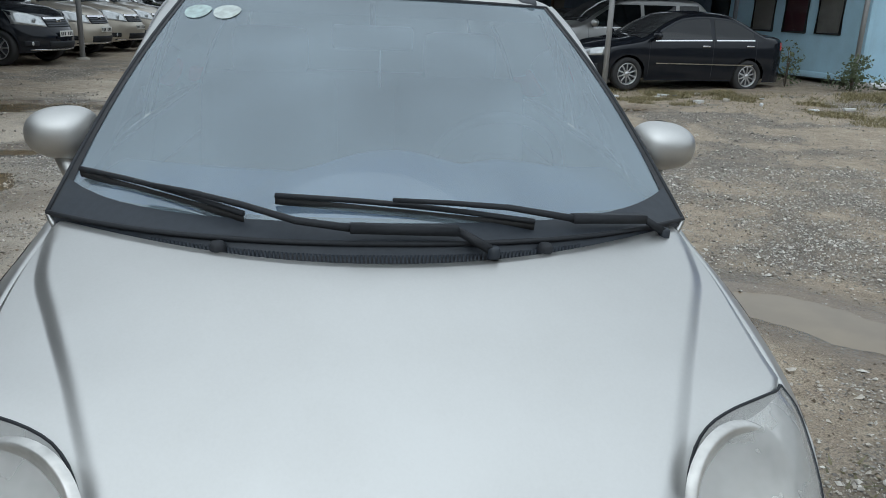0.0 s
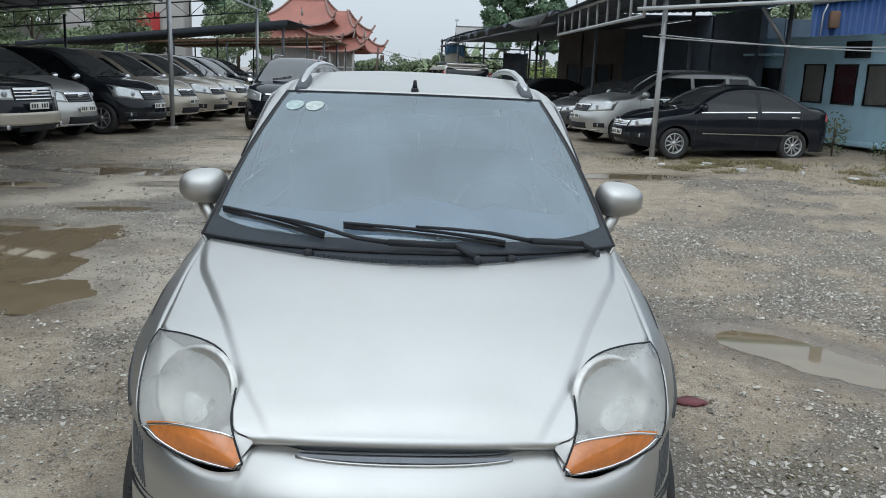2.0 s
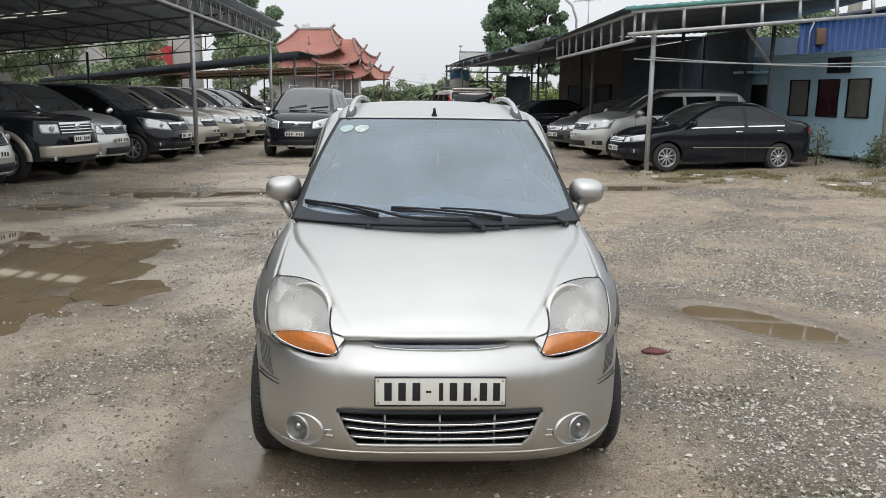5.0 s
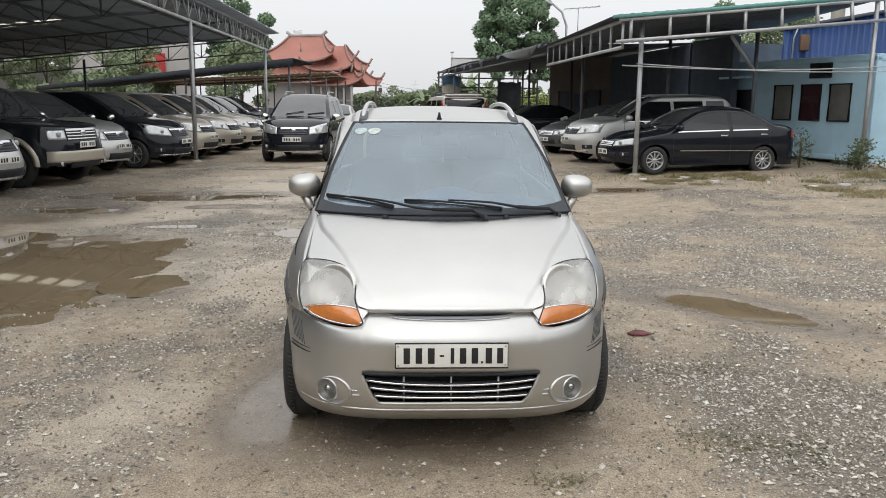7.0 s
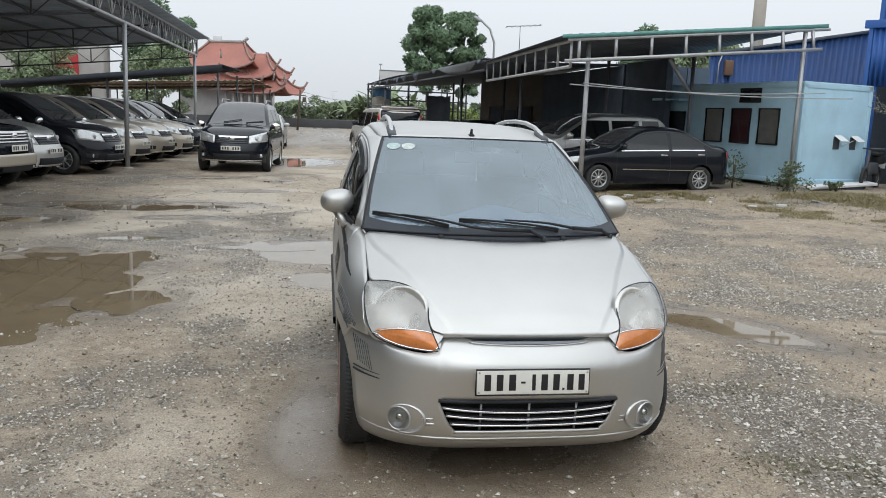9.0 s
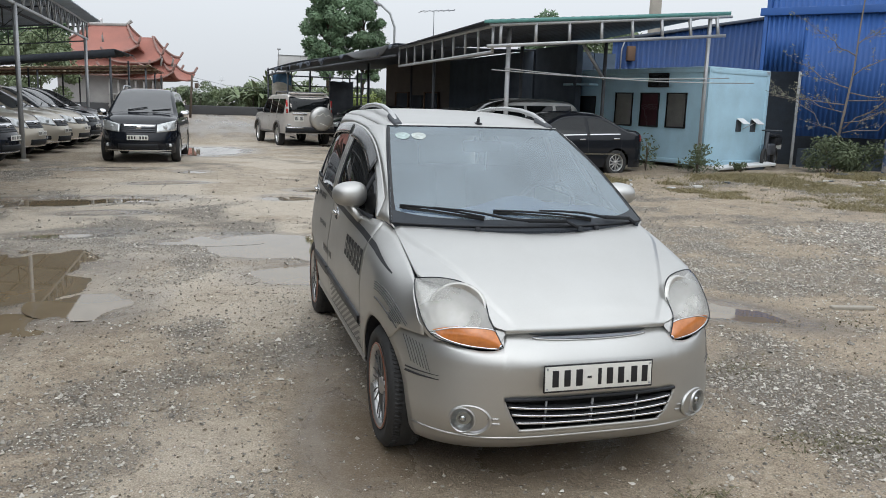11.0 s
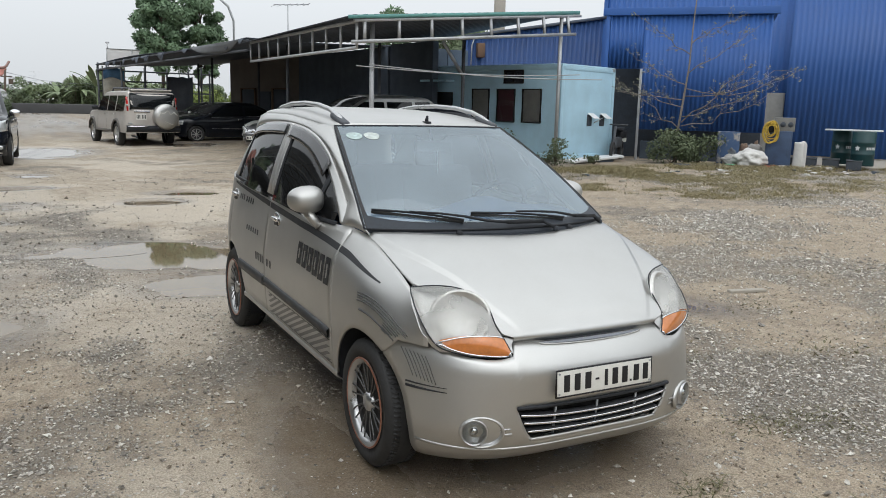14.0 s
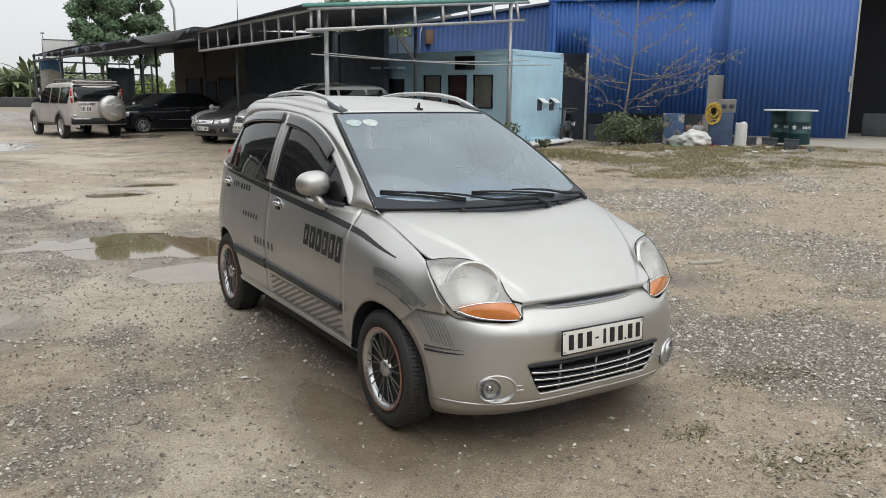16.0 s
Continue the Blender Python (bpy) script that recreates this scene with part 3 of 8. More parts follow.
def fast_mesh(name, verts, faces, material, smooth=True):
    me = bpy.data.meshes.new(name)
    verts, faces = np.asarray(verts, np.float32), np.asarray(faces, np.int32)
    k = faces.shape[1]
    me.vertices.add(len(verts))
    me.vertices.foreach_set("co", verts.ravel())
    me.loops.add(faces.size)
    me.loops.foreach_set("vertex_index", faces.ravel())
    me.polygons.add(len(faces))
    me.polygons.foreach_set("loop_start", np.arange(0, faces.size, k, dtype=np.int32))
    me.polygons.foreach_set("loop_total", np.full(len(faces), k, np.int32))
    me.update(calc_edges=True)
    me.polygons.foreach_set("use_smooth", np.full(len(faces), smooth))
    me.materials.append(material)
    return new(name, me)


def heap(x, y, cx, cy, rx, ry):
    return np.exp(-(((x - cx) / rx) ** 2 + ((y - cy) / ry) ** 2))


def stony(x, y):
    """How thickly gravel lies, 0 to 1."""
    patch = value_noise(x, y, 0.6) * 0.4 + value_noise(x, y, 1.9) * 0.35 + value_noise(x, y, 5.5) * 0.25
    bias = 0.38 * heap(x, y, 1.95, 0.45, 0.8, 0.85) + 0.14 * heap(x, y, 3.2, 1.0, 1.8, 2.0) + 0.3 * heap(x, y, -1.6, 2.0, 0.4, 0.7) + 0.1 * heap(x, y, -1.6, 1.2, 0.5, 0.8) + 0.2 * heap(x, y, 5.5, 6.0, 4.0, 3.5) + 0.2 * heap(x, y, 12.0, 8.5, 4.0, 2.0) + 0.2 * heap(x, y, -5.6, 10.3, 1.5, 2.0) + 0.02 * heap(x, y, -1.6, -0.6, 0.6, 0.8)
    bias = bias - 0.35 * heap(x, y, -0.85, 0.7, 0.35, 0.9) - 0.3 * heap(x, y, 2.2, 2.5, 0.9, 0.4) - 0.15 * heap(x, y, -1.6, 3.9, 0.7, 1.2)
    return np.clip((patch + bias - 0.5) * 3.0, 0, 1)


def wet_and_shaded(x, y):
    """How wet the soil is, 0 to 1; terms under the hatchback also hold its shade."""
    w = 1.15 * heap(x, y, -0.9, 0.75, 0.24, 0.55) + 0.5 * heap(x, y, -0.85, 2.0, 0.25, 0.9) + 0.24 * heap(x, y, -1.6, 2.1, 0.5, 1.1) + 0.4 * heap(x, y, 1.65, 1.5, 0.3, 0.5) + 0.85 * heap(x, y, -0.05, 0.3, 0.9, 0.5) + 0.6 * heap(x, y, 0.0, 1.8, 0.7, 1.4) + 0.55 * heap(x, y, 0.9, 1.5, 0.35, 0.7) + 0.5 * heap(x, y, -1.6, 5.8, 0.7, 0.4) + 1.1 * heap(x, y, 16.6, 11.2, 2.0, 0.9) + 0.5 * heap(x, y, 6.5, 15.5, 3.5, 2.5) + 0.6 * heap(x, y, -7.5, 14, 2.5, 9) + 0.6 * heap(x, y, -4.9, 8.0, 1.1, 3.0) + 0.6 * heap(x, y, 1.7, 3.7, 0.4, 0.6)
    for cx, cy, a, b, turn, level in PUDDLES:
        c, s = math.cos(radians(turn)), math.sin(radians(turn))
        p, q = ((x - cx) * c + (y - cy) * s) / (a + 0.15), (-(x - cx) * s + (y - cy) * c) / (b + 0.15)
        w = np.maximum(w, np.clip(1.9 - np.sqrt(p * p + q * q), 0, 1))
    return np.clip(w + 0.5 * (value_noise(x, y, 0.5) - 0.55) + 0.35 * (value_noise(x, y, 2.1) - 0.5) - 0.45 * pale_dried_or_sheen(x, y) + 0.7 * np.clip((y - 22) / 12, 0, 1), 0, 1)


def pale_dried_or_sheen(x, y):
    """Where the soil is pale, 0 to 1: dried fine mud and the sky's sheen, painted in."""
    far = 0.8 * heap(x, y, -0.6, 13.0, 2.6, 8.0) + 1.0 * heap(x, y, -2.4, 5.3, 1.8, 2.3) + 0.7 * heap(x, y, -1.5, 24, 3.5, 9) + 0.45 * heap(x, y, -1.9, 0.5, 0.65, 0.9)
    streak = value_noise(x * 0.6, y, 0.45) * 0.5 + value_noise(x, y, 1.4) * 0.5
    return np.clip(far * (0.35 + 1.3 * np.clip((streak - 0.35) * 2.5, 0, 1)) + 0.5 * np.clip(streak - 0.66, 0, 1), 0, 1)


def mud_material():
    """Compact brown soil, darker where it is wet or shade is put in, with small pebbles trodden in."""
    m = bpy.data.materials.new("gravelly_mud")
    m.use_nodes = True
    nt = m.node_tree
    p = nt.nodes["Principled BSDF"]
    mid, fine, grit = noise_of(nt, 2.3, 7, 0.68), noise_of(nt, 17, 6, 0.7), noise_of(nt, 120, 3, 0.7)
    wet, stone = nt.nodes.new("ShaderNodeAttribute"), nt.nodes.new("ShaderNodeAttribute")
    wet.attribute_name, stone.attribute_name = "wetness_and_shade", "stoniness"
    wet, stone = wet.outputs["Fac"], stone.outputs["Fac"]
    clod = noise_of(nt, 6.5, 6, 0.72)
    silt_and_sheen = nt.nodes.new("ShaderNodeAttribute")
    silt_and_sheen.attribute_name = "silt_and_sheen"
    soil = ramp_of(nt, mid, [(0.32, (0.205, 0.155, 0.106)), (0.48, (0.385, 0.305, 0.217)), (0.66, (0.57, 0.47, 0.355))])
    soil = mix_of(nt, 0.34, soil, ramp_of(nt, fine, [(0.38, (0.12, 0.09, 0.06)), (0.62, (0.55, 0.44, 0.32))]))
    soil = mix_of(nt, 0.34, soil, ramp_of(nt, clod, [(0.4, (0.09, 0.07, 0.05)), (0.5, (0.27, 0.22, 0.145)), (0.6, (0.52, 0.45, 0.315))]))
    # pale tone: dried fines, plus sky sheen of thin water films as colour
    soil = mix_of(nt, ramp_of(nt, mix_of(nt, 0.5, silt_and_sheen.outputs["Fac"], clod), [(0.3, (0,) * 3), (0.6, (0.85,) * 3)]), soil, (0.66, 0.59, 0.485))
    soil = mix_of(nt, 0.42, soil, ramp_of(nt, grit, [(0.4, (0.06, 0.048, 0.035)), (0.5, (0.3, 0.245, 0.18)), (0.62, (0.62, 0.53, 0.42))]))
    # darkens wet soil, and paints the hatchback's shade on the ground beneath it
    damp_and_shade = ramp_of(nt, mix_of(nt, 0.3, wet, fine), [(0.25, (0.0,) * 3), (0.7, (0.68,) * 3)])
    soil = mix_of(nt, damp_and_shade, soil, (0.115, 0.086, 0.058))
    # soil darkened among stones: the shade of their gaps is in this colour
    soil = mix_of(nt, ramp_of(nt, mix_of(nt, 0.4, stone, fine), [(0.3, (0,) * 3), (0.7, (0.78,) * 3)]), soil, (0.135, 0.117, 0.094))
    bumps = []
    co = nt.nodes.new("ShaderNodeTexCoord")
    for scale, amount in ((38.0, 0.62), (75.0, 0.55), (130.0, 0.5)):
        v = nt.nodes.new("ShaderNodeTexVoronoi")
        v.inputs["Scale"].default_value, v.inputs["Randomness"].default_value = scale, 1.0
        nt.links.new(co.outputs["Object"], v.inputs["Vector"])
        sep = nt.nodes.new("ShaderNodeSeparateColor")
        nt.links.new(v.outputs["Color"], sep.inputs[0])
        rim = ramp_of(nt, v.outputs["Distance"], [(0.26, (1,) * 3), (0.42, (0,) * 3)])
        want = nt.nodes.new("ShaderNodeMath")
        want.operation = "MULTIPLY_ADD"
        nt.links.new(stone, want.inputs[0])
        want.inputs[1].default_value, want.inputs[2].default_value = amount, 0.05
        has = nt.nodes.new("ShaderNodeMath")
        has.operation = "LESS_THAN"
        nt.links.new(sep.outputs[0], has.inputs[0])
        nt.links.new(want.outputs[0], has.inputs[1])
        both = nt.nodes.new("ShaderNodeMath")
        both.operation = "MULTIPLY"
        nt.links.new(rim, both.inputs[0])
        nt.links.new(has.outputs[0], both.inputs[1])
        colour = ramp_of(nt, sep.outputs[1], [(0.0, (0.11, 0.1, 0.09)), (0.5, (0.24, 0.22, 0.195)), (0.85, (0.42, 0.4, 0.36)), (1.0, (0.66, 0.63, 0.58))])
        soil = mix_of(nt, both.outputs[0], soil, colour)
        bumps.append((both.outputs[0], 0.25 / scale))
    nt.links.new(soil, p.inputs["Base Color"])
    sheen = mix_of(nt, 0.3, wet, silt_and_sheen.outputs["Fac"], "ADD")
    nt.links.new(ramp_of(nt, mix_of(nt, 0.3, sheen, mid), [(0.3, (0.85,) * 3), (0.62, (0.36,) * 3), (0.85, (0.14,) * 3)]), p.inputs["Roughness"])
    flat = ramp_of(nt, wet, [(0.55, (0.75,) * 3), (0.98, (0.12,) * 3)])
    n = None
    for height, depth in ((mid, 0.03), (fine, 0.025), (grit, 0.006)):
        n = bump_of(nt, height, 0.7, depth, n)
        nt.links.new(flat, n.node.inputs["Strength"])
    for h, d in bumps:
        n = bump_of(nt, h, 0.8, d, n)
    nt.links.new(n, p.inputs["Normal"])
    return m


mud = mud_material()
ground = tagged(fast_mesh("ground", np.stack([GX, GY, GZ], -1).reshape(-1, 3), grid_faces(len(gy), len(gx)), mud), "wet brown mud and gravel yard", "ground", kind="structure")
for key, field in (("wetness_and_shade", wet_and_shaded(GX, GY)), ("stoniness", stony(GX, GY)), ("silt_and_sheen", pale_dried_or_sheen(GX, GY))):
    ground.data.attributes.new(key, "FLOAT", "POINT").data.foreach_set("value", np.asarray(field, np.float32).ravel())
muddy_water = plain("muddy_water", (0.19, 0.145, 0.088), 0.025, vary=0.2, scale=0.8, fine=4, spec=0.5)
for cx, cy, a, b, turn, level in PUDDLES:
    k = np.arange(48) * math.tau / 48
    m = pose(cx, cy, level, 0, 0, turn)
    ob = raw("puddle", [(0, 0, 0)] + [(1.5 * a * math.cos(t), 1.5 * b * math.sin(t), 0) for t in k], [(0, i + 1, (i + 1) % 48 + 1) for i in range(48)], muddy_water)
    ob.matrix_world = m
    tagged(ob, "shallow puddle of brown rain water", "puddle", kind="structure")


def scatter_stones(name, spots, sizes, material, seed):
    """Many small rough stones in one mesh."""
    g = np.random.default_rng(seed)
    n = len(spots)
    base = np.array([(1, 0, 0), (0, 1, 0), (-1, 0, 0), (0, -1, 0), (0, 0, 0.62), (0, 0, -0.5)], float)
    tri = np.array([(0, 1, 4), (1, 2, 4), (2, 3, 4), (3, 0, 4), (1, 0, 5), (2, 1, 5), (3, 2, 5), (0, 3, 5)])
    v = base[None] * (0.65 + 0.6 * g.random((n, 6, 1))) + g.normal(size=(n, 6, 3)) * 0.16
    v = v * (np.stack([0.7 + 0.6 * g.random(n), 0.55 + 0.5 * g.random(n), 0.75 + 0.5 * g.random(n)], 1) * sizes[:, None])[:, None]
    a = g.random(n) * math.tau
    c, s = np.cos(a)[:, None], np.sin(a)[:, None]
    v = np.stack([v[..., 0] * c - v[..., 1] * s, v[..., 0] * s + v[..., 1] * c, v[..., 2]], -1)
    v = v + np.concatenate([spots, (ground_z(spots[:, 0], spots[:, 1]) + 0.33 * sizes)[:, None]], 1)[:, None]
    return fast_mesh(name, v.reshape(-1, 3), (tri[None] + 6 * np.arange(n)[:, None, None]).reshape(-1, 3), material, False)


def in_puddle(x, y, grow=1.0):
    out = np.zeros(len(x), bool)
    for cx, cy, a, b, turn, level in PUDDLES:
        c, s = math.cos(radians(turn)), math.sin(radians(turn))
        p, q = ((x - cx) * c + (y - cy) * s) / a, (-(x - cx) * s + (y - cy) * c) / b
        out |= p * p + q * q < grow
    return out


def island_stone(name, lo, mid, hi):
    m = bpy.data.materials.new(name)
    m.use_nodes = True
    nt = m.node_tree
    p = nt.nodes["Principled BSDF"]
    geo = nt.nodes.new("ShaderNodeNewGeometry")
    c = ramp_of(nt, geo.outputs["Random Per Island"], [(0.0, lo), (0.55, mid), (1.0, hi)])
    c = mix_of(nt, 0.35, c, ramp_of(nt, noise_of(nt, 70, 3), [(0.3, lo), (0.7, hi)]))
    nt.links.new(c, p.inputs["Base Color"])
    p.inputs["Roughness"].default_value = 0.55
    return m


gravel_mat = island_stone("grey_gravel", (0.07, 0.062, 0.052), (0.28, 0.245, 0.2), (0.72, 0.66, 0.57))
pale_mat = island_stone("pale_gravel", (0.24, 0.215, 0.18), (0.56, 0.52, 0.455), (0.85, 0.82, 0.75))


def loose_stones(name, count, x0, x1, y0, y1, size, spread, floor_share, gain, material, seed, label):
    g = np.random.default_rng(seed)
    x, y = g.uniform(x0, x1, count), g.uniform(y0, y1, count)
    ok = (g.random(count) < np.clip(floor_share + gain * stony(x, y), 0, 1)) & ~in_puddle(x, y, 1.1)
    ok &= ~((np.abs(x) < 0.55) & (y > 0.2) & (y < 3.3))
    ok &= g.random(count) > 0.93 * np.clip((wet_and_shaded(x, y) - 0.45) * 2.6, 0, 1)
    x, y = x[ok], y[ok]
    r = np.clip(np.exp(g.normal(math.log(size), spread, len(x))), size * 0.45, size * 2.6)
    tagged(scatter_stones(name, np.stack([x, y], 1), r, material, seed + 1), label, "gravel", kind="stuff")


loose_stones("gravel", 230000, -4.5, 5, -2.2, 6.5, 0.006, 0.45, 0.08, 0.8, gravel_mat, 17, "loose grey and tan gravel on the mud")
loose_stones("pale_gravel", 90000, -4.5, 5, -2.2, 6.5, 0.0076, 0.42, 0.025, 0.55, pale_mat, 19, "pale washed stones among the grey gravel")
loose_stones("gravel", 90000, -7, 10, 6.5, 16, 0.011, 0.35, 0.02, 0.5, gravel_mat, 31, "loose grey gravel farther out in the yard")
loose_stones("gravel", 45000, 9, 17, 4.5, 11.5, 0.013, 0.35, 0.05, 0.7, gravel_mat, 43, "loose grey gravel by the grass verge")
loose_stones("gravel", 70000, 5, 11, -0.5, 6.5, 0.0098, 0.42, 0.07, 0.8, gravel_mat, 47, "loose grey gravel towards the verge")
loose_stones("pale_gravel", 26000, 5, 11, -0.5, 6.5, 0.0125, 0.4, 0.03, 0.6, pale_mat, 53, "pale stones among the gravel towards the verge")
loose_stones("gravel", 5200, -6, 8, -2.5, 13, 0.012, 0.4, 0.3, 0.4, gravel_mat, 37, "scattered larger grey stones on the mud")

clod_mat = island_stone("soil_clods", (0.06, 0.047, 0.033), (0.19, 0.145, 0.1), (0.4, 0.32, 0.23))
loose_stones("soil_clods", 70000, -4.5, 6, -2.2, 6, 0.0046, 0.5, 0.42, 0.2, clod_mat, 59, "small dark crumbs of soil and grit on the mud")
loose_stones("pale_gravel", 13000, -4.5, 6, -2.2, 6, 0.006, 0.5, 0.35, 0.3, pale_mat, 67, "pale grit strewn over the mud")

grass_mat = island_stone("dry_grass", (0.09, 0.09, 0.035), (0.235, 0.2, 0.085), (0.42, 0.34, 0.2))


weed_mat = island_stone("dull_weed", (0.065, 0.065, 0.028), (0.13, 0.12, 0.055), (0.22, 0.19, 0.1))


def scatter_grass(name, x, y, h, seed, label, splay=0.45, material=None):
    g = np.random.default_rng(seed)
    n = len(x)
    a, lean = g.random(n) * math.tau, g.normal(size=(n, 2)) * splay
    w = 0.004 + 0.005 * g.random(n)
    base = np.stack([x, y, ground_z(x, y) - 0.01], 1)
    d = np.stack([np.cos(a), np.sin(a), np.zeros(n)], 1) * w[:, None]
    tip = base + np.stack([lean[:, 0] * h, lean[:, 1] * h, h], 1)
    mid = base + np.stack([lean[:, 0] * h * 0.3, lean[:, 1] * h * 0.3, h * 0.55], 1)
    v = np.stack([base - d, base + d, mid + d * 0.7, mid - d * 0.7, tip], 1).reshape(-1, 3)
    k = 5 * np.arange(n)[:, None]
    f = np.concatenate([k + np.array([[0, 1, 2]]), k + np.array([[0, 2, 3]]), k + np.array([[3, 2, 4]])])
    return tagged(fast_mesh(name, v, f, material or grass_mat, False), label, "grass", kind="stuff")


n = 300000
t = rng.random(n)
px = 3.6 + 14.5 * t
edge = np.interp(px, [3.6, 5.4, 7.6, 9.0, 14, 18], [12.6, 11.2, 8.6, 6.6, 6.4, 7.4])
depth = np.interp(px, [3.6, 6, 9, 14, 18], [1.2, 2.7, 6.4, 6.9, 3.4])
py = edge + depth * rng.random(n) ** 0.8
dens = value_noise(px, py, 0.8) * 0.6 + value_noise(px, py, 3.0) * 0.4
keep = rng.random(n) < np.clip((dens - 0.39 - 0.24 * np.clip(1 - (py - edge) / 4.5, 0, 1)) * 3.6, 0.012, 1)
px, py = px[keep], py[keep]
scatter_grass("grass_verge", px, py, 0.03 + 0.09 * rng.random(len(px)) * np.clip((py - np.interp(px, [3.6, 5.4, 8.2, 10.0, 14, 18], [12.9, 12.5, 10.7, 10.4, 10.6, 10.0])) / 1.5 + 0.3, 0.3, 1), 23, "patchy dry yellow-green grass verge", 0.85)
cx, cy = [], []
for wx, wy, r, c in ((0.53, -0.58, 0.1, 200), (0.83, -0.68, 0.09, 140), (1.5, 0.12, 0.13, 260), (0.45, -0.17, 0.06, 90), (1.24, 0.2, 0.1, 160), (1.6, 1.23, 0.12, 160), (3.98, 1.06, 0.2, 220), (2.6, 0.9, 0.2, 200), (4.8, 2.6, 0.35, 260), (3.1, 2.0, 0.2, 180), (5.8, 4.4, 0.5, 260)):
    cx.append(wx + rng.normal(size=c + c // 3) * r * 1.4)
    cy.append(wy + rng.normal(size=c + c // 3) * r * 0.8)
cx, cy = np.concatenate(cx), np.concatenate(cy)
scatter_grass("weed_tufts", cx, cy, 0.01 + 0.022 * rng.random(len(cx)), 29, "low weed tufts pressed into the gravel", 1.5, weed_mat)

# ---------------------------------------------------------------- the silver hatchback
chrome_lens = pane("headlamp_cover", (0.96, 0.96, 0.94), 0.05, 1.5, 0.34, (0.86, 0.85, 0.82))
reflector = plain("lamp_reflector", (0.92, 0.92, 0.89), 0.35, 0.1, vary=0.2, scale=25)
haze = plain("hazed_projector", (0.6, 0.59, 0.56), 0.38, 0.6, vary=0.3, scale=11, fine=30, coat=0.5)
fog_metal = plain("fog_reflector", (0.55, 0.55, 0.55), 0.3, 0.7, vary=0.15)
faded_plastic = plain("faded_black_plastic", (0.026, 0.032, 0.041), 0.5, vary=0.25, bump=0.0006, spec=0.4)
decal = plain("decal_charcoal", (0.014, 0.015, 0.018), 0.45, vary=0.25)
decal_grey = plain("decal_grey", (0.075, 0.076, 0.078), 0.45, vary=0.2)
decal_faint = plain("decal_faded", (0.2, 0.195, 0.19), 0.45, 0.5, vary=0.2)
strip_mat = plain("rubbing_strip_plastic", (0.03, 0.031, 0.034), 0.5, vary=0.25)
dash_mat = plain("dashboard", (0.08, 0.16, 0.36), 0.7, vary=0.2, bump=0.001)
rim_metal = plain("rim_metal", (0.14, 0.14, 0.14), 0.35, 0.8, vary=0.25)
copper = plain("copper_line", (0.42, 0.2, 0.14), 0.35, 0.6)
visor_mat = plain("smoked_visor", (0.03, 0.031, 0.033), 0.18, vary=0.2, coat=0.5)
tub_mat = plain("cabin_lining", (0.045, 0.043, 0.042), 0.85, vary=0.3)
sticker = plain("inspection_sticker", (0.42, 0.52, 0.5), 0.5, vary=0.3, scale=40)
sticker_b = plain("inspection_sticker_pale", (0.5, 0.55, 0.52), 0.5, vary=0.3, scale=40)
# pale blue film holds dust and part of the sky's reflection as colour
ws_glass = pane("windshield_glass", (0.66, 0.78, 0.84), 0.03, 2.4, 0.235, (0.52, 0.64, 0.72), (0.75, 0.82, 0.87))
side_glass = pane("tinted_side_glass", (0.1, 0.105, 0.11), 0.02, 1.5, 0.02)

hero = thing("hatchback", "silver small hatchback with dusty paint, roof rails and dark door decals", "car", pose(0, 0, 0))

WHEEL_F, WHEEL_R, R_TYRE, R_ARCH = 0.62, 2.96, 0.272, 0.318
half_at = keyed([(0.75, 0.776), (2.7, 0.776), (3.05, 0.762), (3.25, 0.72), (3.4, 0.64)])
lean_in = keyed([(0.12, 0.9), (0.2, 0.945), (0.3, 0.975), (0.45, 0.995), (0.58, 1.0), (0.72, 0.992), (0.85, 0.968), (0.93, 0.948), (1.04, 0.93)])
rim_z = keyed([(0.2, 0.63), (0.245, 0.655), (0.33, 0.75), (0.40, 0.808), (0.62, 0.885), (0.835, 0.941), (1.0, 0.962), (1.15, 0.957), (2.0, 0.985), (3.05, 1.02), (3.35, 1.03)])
rim_x = keyed([(0.235, 0.665), (0.33, 0.672), (0.40, 0.652), (0.62, 0.646), (0.86, 0.642), (0.95, 0.656), (1.05, 0.676), (1.2, 0.7), (1.4, 0.72), (1.6, 0.738)])


def nose_factor(y, n=2.9, m=2.4, y0=-0.01, y1=0.75):
    return max(0.0, 1 - (max(0.0, y1 - y) / (y1 - y0)) ** m) ** (1 / n)


def flank(y, z):
    """Half-width of the lower body."""
    w = half_at(y) if y > 0.75 else 0.776 * nose_factor(y)
    x = w * lean_in(z)
    d = rim_z(y) - z
    roll = max(0.0, w * lean_in(rim_z(y)) - rim_x(y))
    crease = 0.004 * math.exp(-((z - 0.66) / 0.05) ** 2)
    return x + crease - roll * max(0.0, 1 - d / 0.17) ** 2


def arch_z(y, c):
    a = R_ARCH**2 - (y - c) ** 2
    return 0.27 + math.sqrt(a) if a > 0 else 0.0


def flank_panel(name, y0, y1, low, high, side, n=26, m=16, label="", lift=0.0, mat=None, parent=None, thick=0.012):
    rows = []
    for i in range(n + 1):
        y = y0 + (y1 - y0) * i / n
        a, b = low(y), high(y)
        rows.append([(side * (flank(y, a + (b - a) * (k / m) ** 0.9) + lift), y, a + (b - a) * (k / m) ** 0.9) for k in range(m + 1)])
    bm = grid_bm(rows)
    if thick:
        bmesh.ops.solidify(bm, geom=bm.faces[:], thickness=thick)
        out = sum((f.normal.x * side for f in bm.faces), 0.0)
    return part(name, bm, mat or silver, parent or hero, label)


